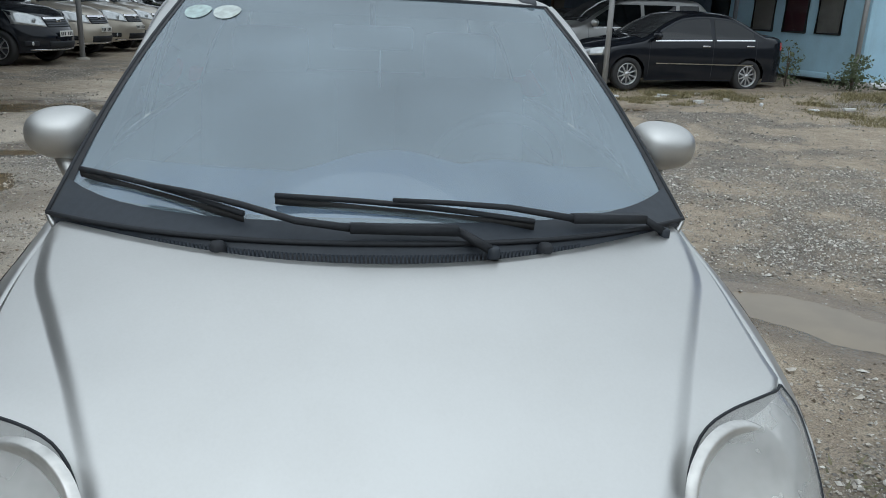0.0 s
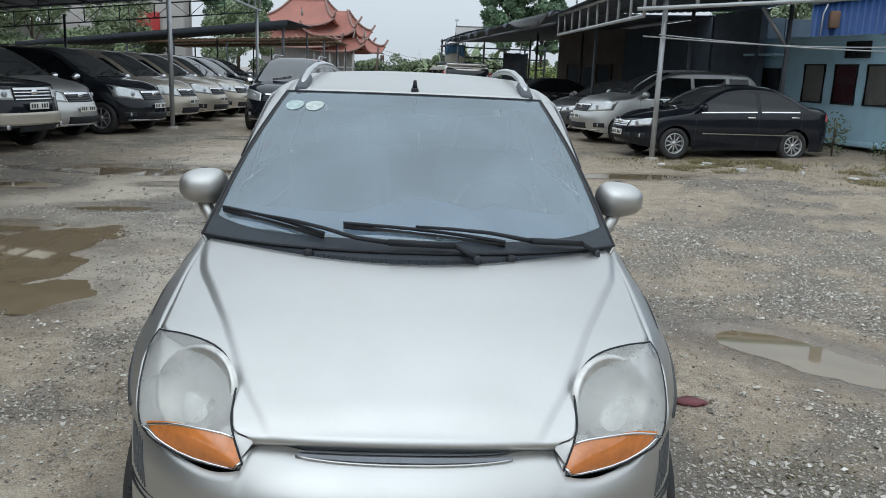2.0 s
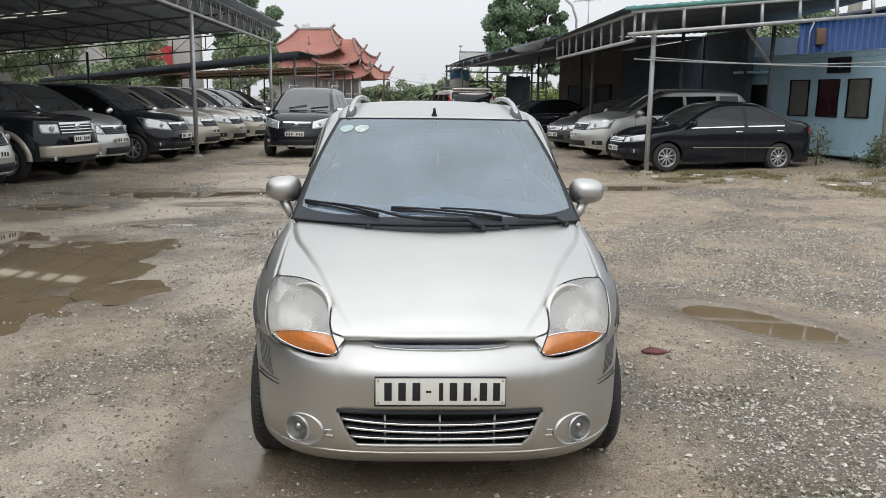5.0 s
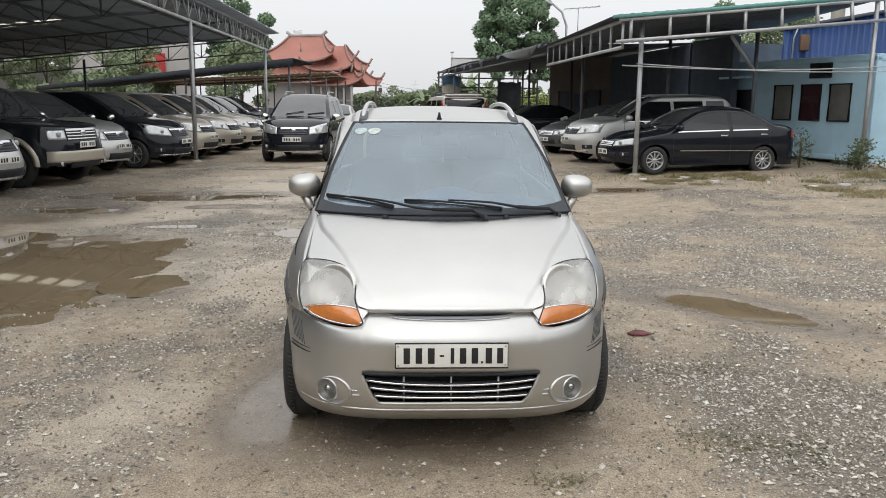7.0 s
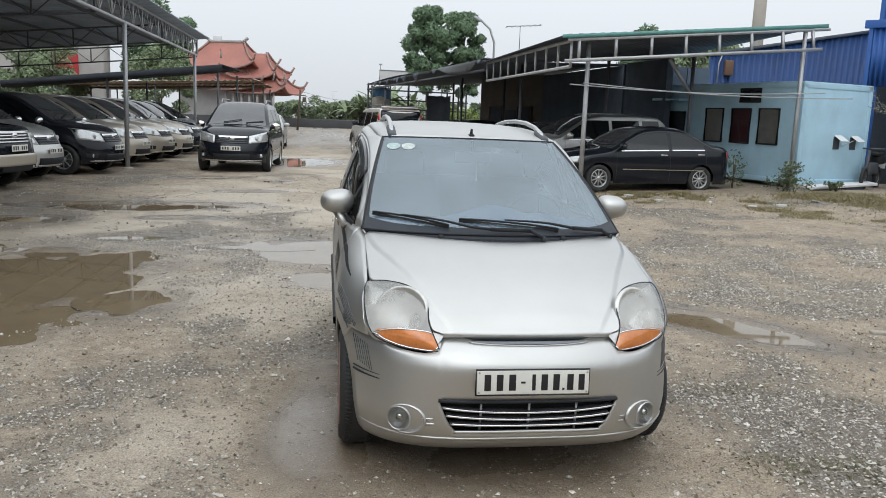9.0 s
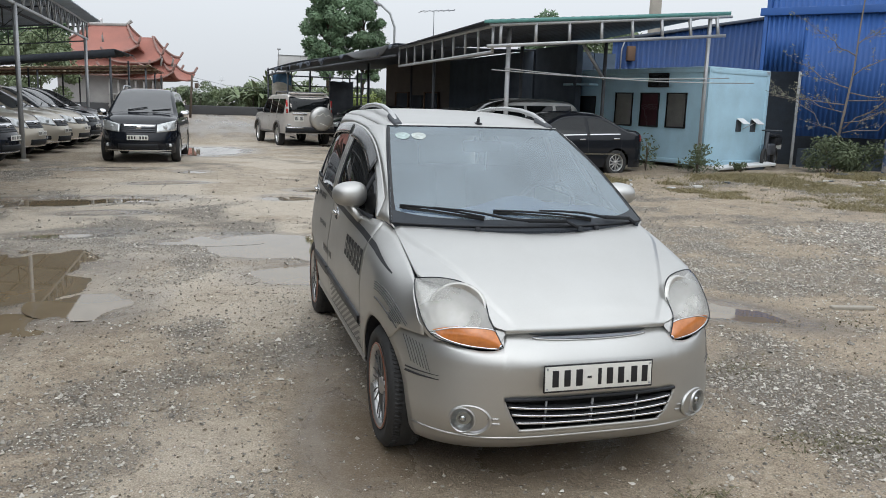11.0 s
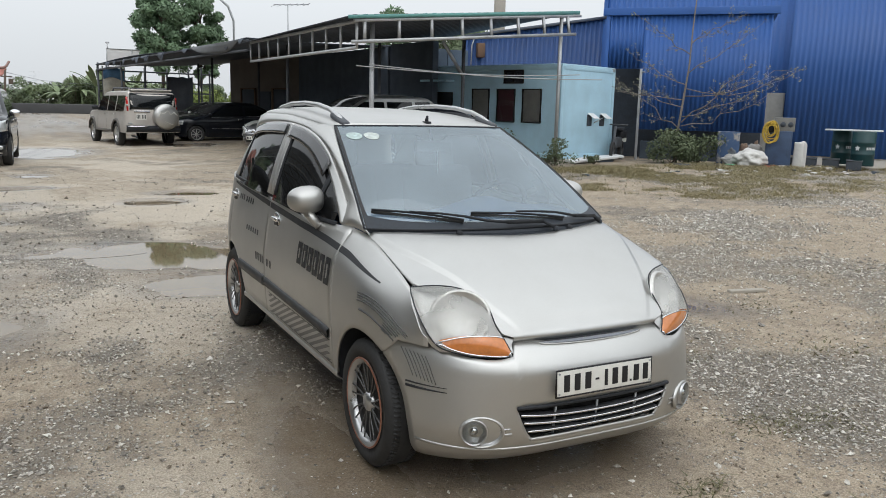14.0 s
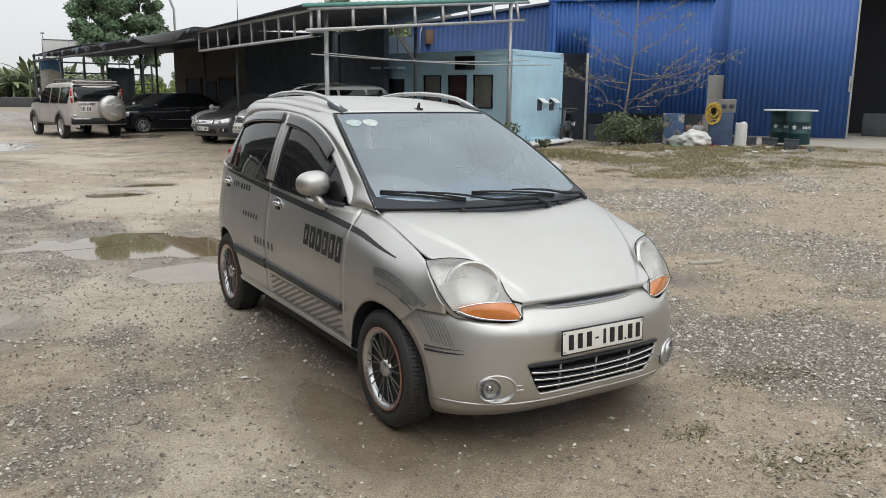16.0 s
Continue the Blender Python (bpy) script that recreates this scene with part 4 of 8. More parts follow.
# hood
hood_z = keyed([(0.09, 0.652), (0.13, 0.686), (0.2, 0.736), (0.3, 0.8), (0.45, 0.878), (0.6, 0.944), (0.75, 0.985), (0.9, 1.015)])
hood_edge_x = keyed([(0, 0.352), (0.08, 0.398), (0.16, 0.409), (0.26, 0.431), (0.36, 0.48), (0.46, 0.556), (0.54, 0.621), (0.58, 0.642), (0.8, 0.643), (1, 0.637)])
hood_edge_y = keyed([(0, 0.113), (0.08, 0.124), (0.16, 0.174), (0.26, 0.253), (0.36, 0.303), (0.46, 0.342), (0.54, 0.378), (0.58, 0.412), (0.8, 0.638), (1, 0.868)])
crease_x = keyed([(0.1, 0.305), (0.22, 0.39), (0.42, 0.485), (0.55, 0.546), (0.66, 0.594), (0.83, 0.63)])


hood_drop = keyed([(0.1, 0.03), (0.25, 0.016), (0.36, 0.018), (0.48, 0.034), (0.6, 0.044), (0.9, 0.044)])
crease_deep = keyed([(0.1, 0.006), (0.3, 0.0095), (0.42, 0.0125), (0.55, 0.0145), (0.9, 0.0145)])


def hood_at(x, y):
    t = min(1.0, max(0.0, (abs(x) - crease_x(y)) / 0.03 + 0.5))
    return hood_z(y) - hood_drop(y) * (abs(x) / 0.58) ** 2.8 - crease_deep(y) * t * t * (3 - 2 * t)


def hood_row(v):
    ex, ey = hood_edge_x(v), hood_edge_y(v)
    cy = 0.098 + (0.607 - 0.098) * v
    c = min(crease_x(cy + (ey - cy) * 0.75), ex - 0.03)
    half = [(c - 0.026) * k / 22 for k in range(22)] + [c - 0.026 + 0.052 * k / 18 for k in range(18)] + [c + 0.026 + (ex - c - 0.026) * k / 10 for k in range(11)]
    row = []
    for x in [-h for h in half[:0:-1]] + half:
        y = cy + (ey - cy) * (abs(x) / ex) ** 2.3
        t = 1 - (1 - min(1.0, v / 0.14)) ** 2
        row.append(Vector((x, y, 0.648 + (hood_at(x, y) - 0.648) * t)))
    return row


rows = [hood_row(v / 40) for v in range(41)]
front = [Vector((p.x, p.y + 0.01, p.z - 0.018)) for p in rows[0]]
bm = grid_bm([front] + rows)
bmesh.ops.solidify(bm, geom=bm.faces[:], thickness=-0.008)
hood = part("hood", bm, silver, hero, "silver bonnet with two raised creases and light dust")

# front bumper: stacked plan curves
front_y = keyed([(0.125, 0.2), (0.15, 0.12), (0.18, 0.07), (0.23, 0.03), (0.3, 0.012), (0.42, 0.003), (0.5, -0.005), (0.528, -0.007), (0.543, -0.002), (0.585, 0.028), (0.61, 0.054), (0.64, 0.1)])
bump_w = keyed([(0.125, 0.7), (0.16, 0.738), (0.22, 0.76), (0.35, 0.773), (0.5, 0.776), (0.6, 0.774), (0.66, 0.765)])
bump_top = keyed([(0, 0.627), (0.16, 0.628), (0.23, 0.63), (0.27, 0.634), (0.3, 0.636), (0.35, 0.636), (0.372, 0.59), (0.45, 0.578), (0.54, 0.586), (0.62, 0.612), (0.66, 0.632), (0.71, 0.618), (0.74, 0.6)])


def square_off(z):
    """How boxy the plan curve is: fuller below the lamps."""
    return 2.9 + 1.0 * min(1.0, max(0.0, (0.52 - z) / 0.2))


def bumper_at(x, z, lift=0.0):
    y0, w = front_y(z), bump_w(z)
    f = min(0.9995, abs(x) / w)
    y = 0.75 - (0.75 - y0) * (1 - f ** square_off(z)) ** (1 / 2.4)
    return Vector((x, y - lift, z))


def bumper_end(z):
    """Breadth at which the bumper meets the wheel arch or the wing."""
    ya = WHEEL_F - math.sqrt(max(0.0, R_ARCH**2 - (z - 0.27) ** 2)) if abs(z - 0.27) < R_ARCH else 0.45
    ya = min(ya, 0.45)
    f = max(0.0, 1 - ((0.75 - ya) / (0.75 - front_y(z))) ** 2.4) ** (1 / square_off(z))
    return bump_w(z) * f


GR_LO, GR_HI = 0.262, 0.395


def grille_half(z):
    return 0.302 + 0.072 * max(0.0, (z - GR_LO) / (GR_HI - GR_LO)) ** 0.7


cols = [k / 16 * 0.4 for k in range(17)] + [0.4 + k / 22 * 0.6 for k in range(1, 23)]
zrow = [0.125, 0.14, 0.16, 0.185, 0.21, 0.235, GR_LO] + [GR_LO + (GR_HI - GR_LO) * k / 5 for k in range(1, 6)] + [GR_HI + (1 - GR_HI) * k / 10 for k in range(1, 11)]
bm = bmesh.new()
grid = []
for i, zz in enumerate(zrow):
    row = []
    for s in [-c for c in cols[:0:-1]] + cols:
        u = abs(s)
        z = zz if zz <= GR_HI else None
        if z is None:
            k = (zz - GR_HI) / (1 - GR_HI)
            z = GR_HI
            for _ in range(4):
                xe, xg = bumper_end(z), grille_half(GR_HI)
                x = xg * u / 0.4 if u <= 0.4 else xg + (xe - xg) * (u - 0.4) / 0.6
                z = GR_HI + (bump_top(x) - GR_HI) * k
        else:
            xe, xg = bumper_end(z), grille_half(min(max(z, GR_LO), GR_HI))
            x = xg * u / 0.4 if u <= 0.4 else xg + (xe - xg) * (u - 0.4) / 0.6
        row.append(bm.verts.new(bumper_at(math.copysign(x, s), z)))
    grid.append(row)
for i in range(len(grid) - 1):
    for j in range(len(grid[0]) - 1):
        inside = GR_LO - 1e-6 <= zrow[i] and zrow[i + 1] <= GR_HI + 1e-6 and 22 <= j < 22 + 32
        if not inside:
            bm.faces.new((grid[i][j], grid[i][j + 1], grid[i + 1][j + 1], grid[i + 1][j]))
bmesh.ops.recalc_face_normals(bm, faces=bm.faces)
bmesh.ops.solidify(bm, geom=bm.faces[:], thickness=0.012)
bumper = part("front_bumper", bm, silver, hero, "silver painted bumper with scuffed corner")

scoop_shade = plain("scoop_shade", (0.17, 0.18, 0.2), 0.5, vary=0.2)
# panel line and slot under the hood lip; the slot's shade is painted in grey
part("hood_slot", grid_bm([[bumper_at(x, 0.6265 - d * (0.002 + 0.006 * (1 - (x / 0.25) ** 2) ** 0.7), 0.003) for x in [-0.25 + 0.5 * i / 28 for i in range(29)]] for d in (0.0, 0.5, 1.0)]), scoop_shade, bumper, "grey crescent painted as the shade of a shallow scoop")
part("slot_lip", rod_bm([bumper_at(x, 0.623 - 0.009 * (1 - (x / 0.25) ** 2) ** 0.7, 0.001) for x in [-0.25 + 0.5 * i / 28 for i in range(29)]], 0.003, 6), silver, bumper)
part("chin_lip", rod_bm([bumper_at(-0.68 + 1.36 * k / 60, 0.228 + 0.01 * (k / 30 - 1) ** 4, -0.0015) for k in range(61)], 0.006, 6), silver, bumper, "raised edge along the chin")
part("slot_floor", grid_bm([[bumper_at(x, bump_top(x)) + Vector((0, d, h)) for x in [-0.24 + 0.48 * i / 28 for i in range(29)]] for d, h in ((-0.001, 0.003), (0.02, -0.003), (0.06, -0.009))]), scoop_shade, bumper)

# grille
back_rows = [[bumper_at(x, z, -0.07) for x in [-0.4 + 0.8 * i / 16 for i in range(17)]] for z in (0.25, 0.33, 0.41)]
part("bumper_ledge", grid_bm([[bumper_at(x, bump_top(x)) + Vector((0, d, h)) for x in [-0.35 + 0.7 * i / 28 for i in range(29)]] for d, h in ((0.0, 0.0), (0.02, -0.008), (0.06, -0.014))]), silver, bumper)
# near-black panel: stands in for the shaded depth behind the slats
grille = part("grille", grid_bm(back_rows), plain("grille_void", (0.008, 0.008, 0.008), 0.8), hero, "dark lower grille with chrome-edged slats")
rim_pts = []
for k in range(41):
    rim_pts.append(bumper_at(-grille_half(GR_HI) + 2 * grille_half(GR_HI) * k / 40, GR_HI, 0.0))
part("grille_frame", rod_bm(rim_pts, 0.008), black_plastic, grille)
low_pts = [bumper_at(-0.31 + 0.62 * k / 40, GR_LO, 0.0) for k in range(41)]
part("grille_lip", rod_bm(low_pts, 0.008), silver, grille)
for z, dip in ((GR_HI - 0.03, 0.019), (GR_HI - 0.062, 0.017), (GR_HI - 0.098, 0.008)):
    g = grille_half(z) - 0.004
    xs = [-g + 2 * g * i / 30 for i in range(31)]
    sag = [dip * (1 - (x / g) ** 2) for x in xs]
    sl = part("slat", grid_bm([[bumper_at(x, z - 0.012 - s, -0.016) for x, s in zip(xs, sag)], [bumper_at(x, z - 0.006 - s, -0.002) for x, s in zip(xs, sag)], [bumper_at(x, z + 0.004 - s, 0.0) for x, s in zip(xs, sag)], [bumper_at(x, z + 0.007 - s, -0.03) for x, s in zip(xs, sag)]]), strip_mat, grille)
    part("slat_trim", rod_bm([bumper_at(x, z + 0.001 - s, 0.001) for x, s in zip(xs, sag)], 0.005), chrome, sl)
for x in (-0.2, 0.0, 0.2):
    part("upright", rod_bm([bumper_at(x, GR_LO, -0.016), bumper_at(x, GR_HI, -0.016)], 0.004, square=True), steel_grey, grille)

# number plate in a dark frame, its characters as plain bars
plate = part("number_plate", box_bm(0.462, 0.006, 0.098, 0.006), plate_white, hero, "long white number plate in a thin dark frame")
plate.matrix_local = pose(0, -0.018, 0.485, -3)
part("plate_frame", rod_bm([(-0.234, 0, -0.052), (0.234, 0, -0.052), (0.234, 0, 0.052), (-0.234, 0, 0.052), (-0.234, 0, -0.053)], 0.0028, square=True), ink, plate)
for k, (x, w) in enumerate([(-0.187, 0.036), (-0.137, 0.036), (-0.086, 0.038), (0.002, 0.02), (0.046, 0.036), (0.095, 0.036), (0.153, 0.036), (0.2, 0.034)]):
    part("character_bar", box_bm(w * 0.74, 0.003, 0.066, 0.002, (x, -0.004, 0)), ink, plate)
part("dash_bar", box_bm(0.018, 0.003, 0.008, 0.001, (-0.042, -0.004, 0)), ink, plate)
part("dot_bar", box_bm(0.009, 0.003, 0.009, 0.001, (0.125, -0.004, -0.028)), ink, plate)
for x in (-0.222, 0.222):
    for z in (-0.04, 0.04):
        part("screw", lathe_bm([(0.004, -0.006), (0.004, -0.003), (0, -0.006)], 10, "y", centre=(x, 0, z)), steel_grey, plate)

for side in (-1, 1):
    # front wing
    def wing_low(y):
        if y < 0.365:
            return 0.612
        if y < 0.45:
            t = (y - 0.365) / 0.085
            return 0.612 * (1 - t) + arch_z(0.45, WHEEL_F) * t
        return max(0.3 if y > 0.93 else 0.2, arch_z(y, WHEEL_F))

    flank_panel("front_wing", 0.235, 0.978, wing_low, lambda y: rim_z(y) - 0.002, side, 40, 18)
    flank_panel("front_door", 0.984, 2.098, lambda y: 0.31, rim_z, side, 30, 18)
    flank_panel("rear_door", 2.104, 2.99, lambda y: max(0.31, arch_z(y, WHEEL_R)), rim_z, side, 30, 18)
    flank_panel("rear_quarter", 2.996, 3.4, lambda y: max(0.24, arch_z(y, WHEEL_R)), rim_z, side, 20, 18)
    # sill
    rows = []
    for i in range(21):
        y = 0.94 + (2.66 - 0.94) * i / 20
        rows.append([(side * (flank(y, 0.3) + dx), y, z) for dx, z in ((-0.012, 0.32), (0.006, 0.305), (0.004, 0.285), (-0.03, 0.262), (-0.12, 0.25))])
    part("sill", grid_bm(rows, thick=0.006), silver, hero)
    # dark arch liner
    for c in (WHEEL_F, WHEEL_R):
        prof = []
        for i in range(25):
            a = math.pi * (-0.12 + 1.24 * i / 24)
            y, z = c + (R_ARCH + 0.004) * math.cos(a), 0.27 + (R_ARCH + 0.004) * math.sin(a)
            xo = min(flank(y, max(z, 0.2)), bumper_end(max(0.13, min(z, 0.6))) if y < 0.4 else 9) - 0.012
            prof.append([(side * xo, y, z), (side * (xo - 0.1), y, z), (side * 0.42, y, z)])
        part("arch_liner", grid_bm(prof), black_plastic, hero)
    # belt trim
    flank_panel("belt_trim", 1.14, 3.02, lambda y: rim_z(y) - 0.006, lambda y: rim_z(y) + 0.012, side, 24, 3, "black rubber belt trim", 0.004, black_plastic)
    # rubbing strip
    part("rubbing_strip", grid_bm([[(side * (flank(y, z) + l), y, z) for z, l in ((0.452 + 0.02 * (y - 1), 0.0), (0.458 + 0.015 * (y - 1), 0.014), (0.49 + 0.02 * (y - 1), 0.014), (0.498 + 0.02 * (y - 1), 0.0))] for y in [1.0 + 1.09 * i / 16 for i in range(17)]]), strip_mat, hero, "dark grey rubbing strip")
    part("rubbing_strip", grid_bm([[(side * (flank(y, z) + l), y, z) for z, l in ((0.46, 0.0), (0.466, 0.014), (0.514, 0.014), (0.522, 0.0))] for y in [2.11 + 0.6 * i / 10 for i in range(11)]]), strip_mat, hero, "dark grey rubbing strip")
    # belt stripe decal
    st_lo, st_hi = keyed([(0.55, 0.797), (0.96, 0.858), (2.1, 0.922), (3.03, 0.985)]), keyed([(0.55, 0.802), (0.96, 0.884), (2.1, 0.954), (3.03, 0.997)])
    flank_panel("belt_stripe", 0.55, 0.975, st_lo, st_hi, side, 16, 4, "", 0.002, decal, thick=0)
    flank_panel("belt_stripe", 0.987, 2.095, st_lo, st_hi, side, 20, 4, "", 0.002, decal, thick=0)
    flank_panel("belt_stripe", 2.107, 2.985, st_lo, st_hi, side, 20, 4, "", 0.002, decal, thick=0)
    # lettering as plain block shapes
    for k in range(6):
        y0 = 1.5 - k * 0.083
        lo, hi = 0.712 - 0.004 * k, 0.822 - 0.001 * k
        flank_panel("letter_block", y0 - 0.064, y0, lambda y: lo, lambda y: hi, side, 4, 6, "", 0.002, decal, thick=0)
        flank_panel("letter_gap", y0 - 0.04, y0 - 0.024, lambda y: lo + 0.03, lambda y: hi - 0.03, side, 2, 4, "", 0.003, silver, thick=0)
    for y0, y1, z0, z1, mt in ((1.965, 2.09, 0.59, 0.633, decal_grey), (2.112, 2.32, 0.59, 0.636, decal_grey), (2.26, 2.56, 0.735, 0.765, decal_grey), (2.46, 2.66, 0.893, 0.928, decal), (2.68, 2.82, 0.897, 0.93, decal_grey)):
        n = max(2, int((y1 - y0) / 0.045))
        for k in range(n):
            a = y0 + (y1 - y0) * k / n
            flank_panel("letter_bar", a, a + 0.03, lambda y: z0, lambda y: z1, side, 2, 3, "", 0.002, mt, thick=0)
    # slanted hatch decal low on the door
    lo, hi = 0.33, 0.442
    for k in range(15):
        a = 0.74 + k * 0.086
        t0, t1 = max(0.0, 1 - (2.0 - a) / 0.3), min(1.0, 1 - (1.0 - a) / 0.3)
        if t1 - t0 > 0.08:
            rows = []
            for s in (0, 1):
                line = [(a + 0.3 * (1 - t) + 0.046 * s, lo + (hi - lo) * t) for t in [t0 + (t1 - t0) * i / 6 for i in range(7)]]
                rows.append([(side * (flank(y, z) + 0.002), y, z) for y, z in line])
            part("hatch_stripe", grid_bm(rows), decal_faint, hero)
    for z in (lo, hi):
        part("hatch_edge", rod_bm([(side * (flank(y, z) + 0.001), y, z) for y in [1.0 + 1.04 * i / 12 for i in range(13)]], 0.002, 4), decal_grey, hero)
    # fan of fine lines on wing and bumper corner
    for k in range(8):
        pts = []
        rad = R_ARCH + 0.155 - 0.0105 * k
        for i in range(25):
            ang = radians((96 if k < 4 else 66) + (12 - (96 if k < 4 else 66)) * i / 24)
            y, z = WHEEL_F - rad * math.cos(ang) * (1.0 if ang < math.pi / 2 else 1.0), 0.27 + rad * math.sin(ang)
            if z > 0.62 and z < rim_z(y) - 0.01:
                pts.append((side * (flank(y, z) + 0.0012), y, z))
        part("fan_line", rod_bm(pts, 0.0028, 4, taper=0.9), decal_grey, hero)
    pts = []
    for i in range(15):
        ang = radians(92 - 52 * i / 14)
        y, z = WHEEL_F - (R_ARCH + 0.088) * math.cos(ang), 0.27 + (R_ARCH + 0.088) * math.sin(ang)
        if z > 0.6:
            pts.append((side * (flank(y, z) + 0.001), y, z))
    part("fan_line", rod_bm(pts, 0.006, 4, taper=0.5), decal_grey, hero)
    for k in range(7):
        pts = []
        for i in range(10):
            t = i / 9
            x = 0.708 - 0.009 * k - 0.02 * t
            p = bumper_at(x, 0.588 - 0.1 * t - 0.003 * k, 0.001)
            pts.append((side * p.x, p.y, p.z))
        part("fan_line", rod_bm(pts, 0.002, 4), decal_grey, hero)
    for z, r in ((0.462, 0.004), (0.446, 0.006)):
        pts = [bumper_at(0.705 - 0.1 * i / 8, z, 0.0005) for i in range(9)]
        part("fan_line", rod_bm([(side * p.x, p.y, p.z) for p in pts], r, 4, taper=0.3), decal, hero)
    # door handles: cup and grip
    for y, z in ((1.93, 0.868), (2.925, 0.902)):
        xh = side * flank(y, z)
        bm = bmesh.new()
        bmesh.ops.create_uvsphere(bm, u_segments=20, v_segments=10, radius=1)
        bmesh.ops.transform(bm, matrix=Matrix.Translation((xh, y, z)) @ Matrix.Diagonal((0.008, 0.066, 0.046, 1)), verts=bm.verts)
        cup = part("handle_cup", bm, chrome, hero, "bright oval door handle cup")
        # ink block drawn as the shadow in the cup's recess
        part("handle_slot", box_bm(0.006, 0.08, 0.03, 0.012, (xh + side * 0.005, y, z - 0.012)), ink, cup)
        part("handle_grip", box_bm(0.02, 0.1, 0.026, 0.01, (xh + side * 0.014, y, z + 0.01)), chrome, cup)

    # headlamp: outline in its own plane, bulging cover over a bright bowl
    inner = [(0.368, 0.082, 0.588), (0.385, 0.098, 0.625), (0.4, 0.118, 0.662), (0.409, 0.15, 0.693), (0.408, 0.195, 0.737), (0.428, 0.243, 0.774), (0.465, 0.283, 0.803), (0.52, 0.311, 0.819), (0.573, 0.336, 0.823), (0.625, 0.374, 0.816), (0.648, 0.405, 0.809)]
    outer = [(0.372, 0.08, 0.585), (0.42, 0.095, 0.582), (0.5, 0.125, 0.586), (0.57, 0.16, 0.598), (0.62, 0.19, 0.616), (0.645, 0.215, 0.642), (0.657, 0.248, 0.675), (0.664, 0.285, 0.71), (0.666, 0.325, 0.745), (0.662, 0.37, 0.785), (0.65, 0.406, 0.808)]
    inner_c, outer_c = ([keyed([(i, p[k]) for i, p in enumerate(line)]) for k in range(3)] for line in (inner, outer))

    def lamp_pt(u, v, depth=0.0):
        a = Vector([c(u * 10) for c in inner_c])
        b = Vector([c(u * 10) for c in outer_c])
        p = a.lerp(b, v)
        bulge = 0.03 * math.sin(math.pi * v) * math.sin(math.pi * min(1, u * 1.1)) ** 0.7
        p += Vector((0.35, -0.8, 0.45)) * (bulge - depth)
        return Vector((side * p.x, p.y, p.z))

    def split(v):
        """Where along the lamp the amber field ends."""
        return 0.165 + 0.3 * v

    lamp = part("headlamp", grid_bm([[lamp_pt(split(k / 12) + (1 - split(k / 12)) * i / 24, k / 12, 0.0) for k in range(13)] for i in range(25)]), chrome_lens, hero, "teardrop headlamp with a hazed clear cover")
    part("lamp_bowl", grid_bm([[lamp_pt(i / 24, k / 12, 0.06 * min(1, 6 * min(k / 12, 1 - k / 12)) * min(1, 5 * min(i / 24, 1 - i / 24)) + 0.003) for k in range(13)] for i in range(25)]), reflector, lamp)
    rows = []
    for i in range(19):
        t = i / 18
        v = 0.58 * t
        ex, ey = hood_edge_x(v), hood_edge_y(v)
        zz = min(1.0, v / 0.14)
        zz = 0.648 + (hood_at(ex, ey) - 0.648) * (1 - (1 - zz) ** 2)
        a = Vector((ex - 0.004, ey, zz - 0.006))
        b = Vector([c(0.5 + 9.5 * t) for c in inner_c]) + Vector((0.004, 0.004, -0.004))
        line, w = [], min(1.0, v / 0.2) ** 2
        for f in (0, 0.3, 0.6, 0.88, 1):
            p = a.lerp(b, f)
            if f < 1:
                p.z += w * (hood_at(p.x, p.y) - 0.005 - p.z)
            line.append((side * p.x, p.y, p.z))
        rows.append(line)
    part("lamp_surround", grid_bm(rows), silver, lamp)
    part("lamp_corner", grid_bm([[Vector((side * x, bumper_at(x, z, -0.012).y, z)) for x in [0.335 + 0.1 * i / 8 for i in range(9)]] for z in (0.592, 0.605, 0.625, 0.645)]), silver, lamp)
    ring = [lamp_pt(i / 30, 0) for i in range(31)] + [lamp_pt(i / 30, 1) for i in range(30, -1, -1)]
    part("lamp_seal", rod_bm(ring, 0.0026, 6), black_plastic, lamp)
    rows = []
    for i in range(15):
        q = Vector([c(3.2 + 6.8 * i / 14) for c in outer_c])
        e = Vector((flank(q.y + 0.03, q.z) - 0.002, q.y + 0.03, q.z))
        rows.append([(side * p.x, p.y, p.z) for p in (q + Vector((0.001, 0.004, 0)), q.lerp(e, 0.5), e)])
    part("lamp_side_lip", grid_bm(rows), silver, lamp)
    # amber indicator across the foot of the lamp, with a bright edge
    ind = part("indicator", grid_bm([[lamp_pt(0.035 + (split(k / 12) - 0.035) * i / 8, 0.02 + 0.91 * k / 12, -0.001) for k in range(13)] for i in range(9)]), amber, lamp, "amber indicator lens")
    part("indicator_trim", rod_bm([lamp_pt(split(k / 12), k / 12, -0.001) for k in range(13)] + [lamp_pt(split(1) * (1 - k / 8) + 0.035 * k / 8, 0.95, -0.001) for k in range(1, 9)] + [lamp_pt(0.035, 0.95 - 0.9 * k / 4, -0.001) for k in range(1, 5)], 0.0035, 6), chrome, ind)
    # projector disc
    n = Vector((side * 0.42, -0.82, 0.4)).normalized()
    c = Vector((side * 0.535, 0.2, 0.73)) - 0.036 * n
    turn = n.to_track_quat("Z", "Y").to_matrix().to_4x4()
    bm = lathe_bm([(0.0, -0.03), (0.03, -0.029), (0.06, -0.023), (0.084, -0.012), (0.096, -0.002), (0.103, -0.001), (0.109, -0.014)], 44, "z")
    bmesh.ops.transform(bm, matrix=Matrix.Translation(c) @ turn @ Matrix.Diagonal((1.13, 1.03, 1, 1)), verts=bm.verts)
    part("projector", bm, haze, lamp, "hazy round main-beam reflector")
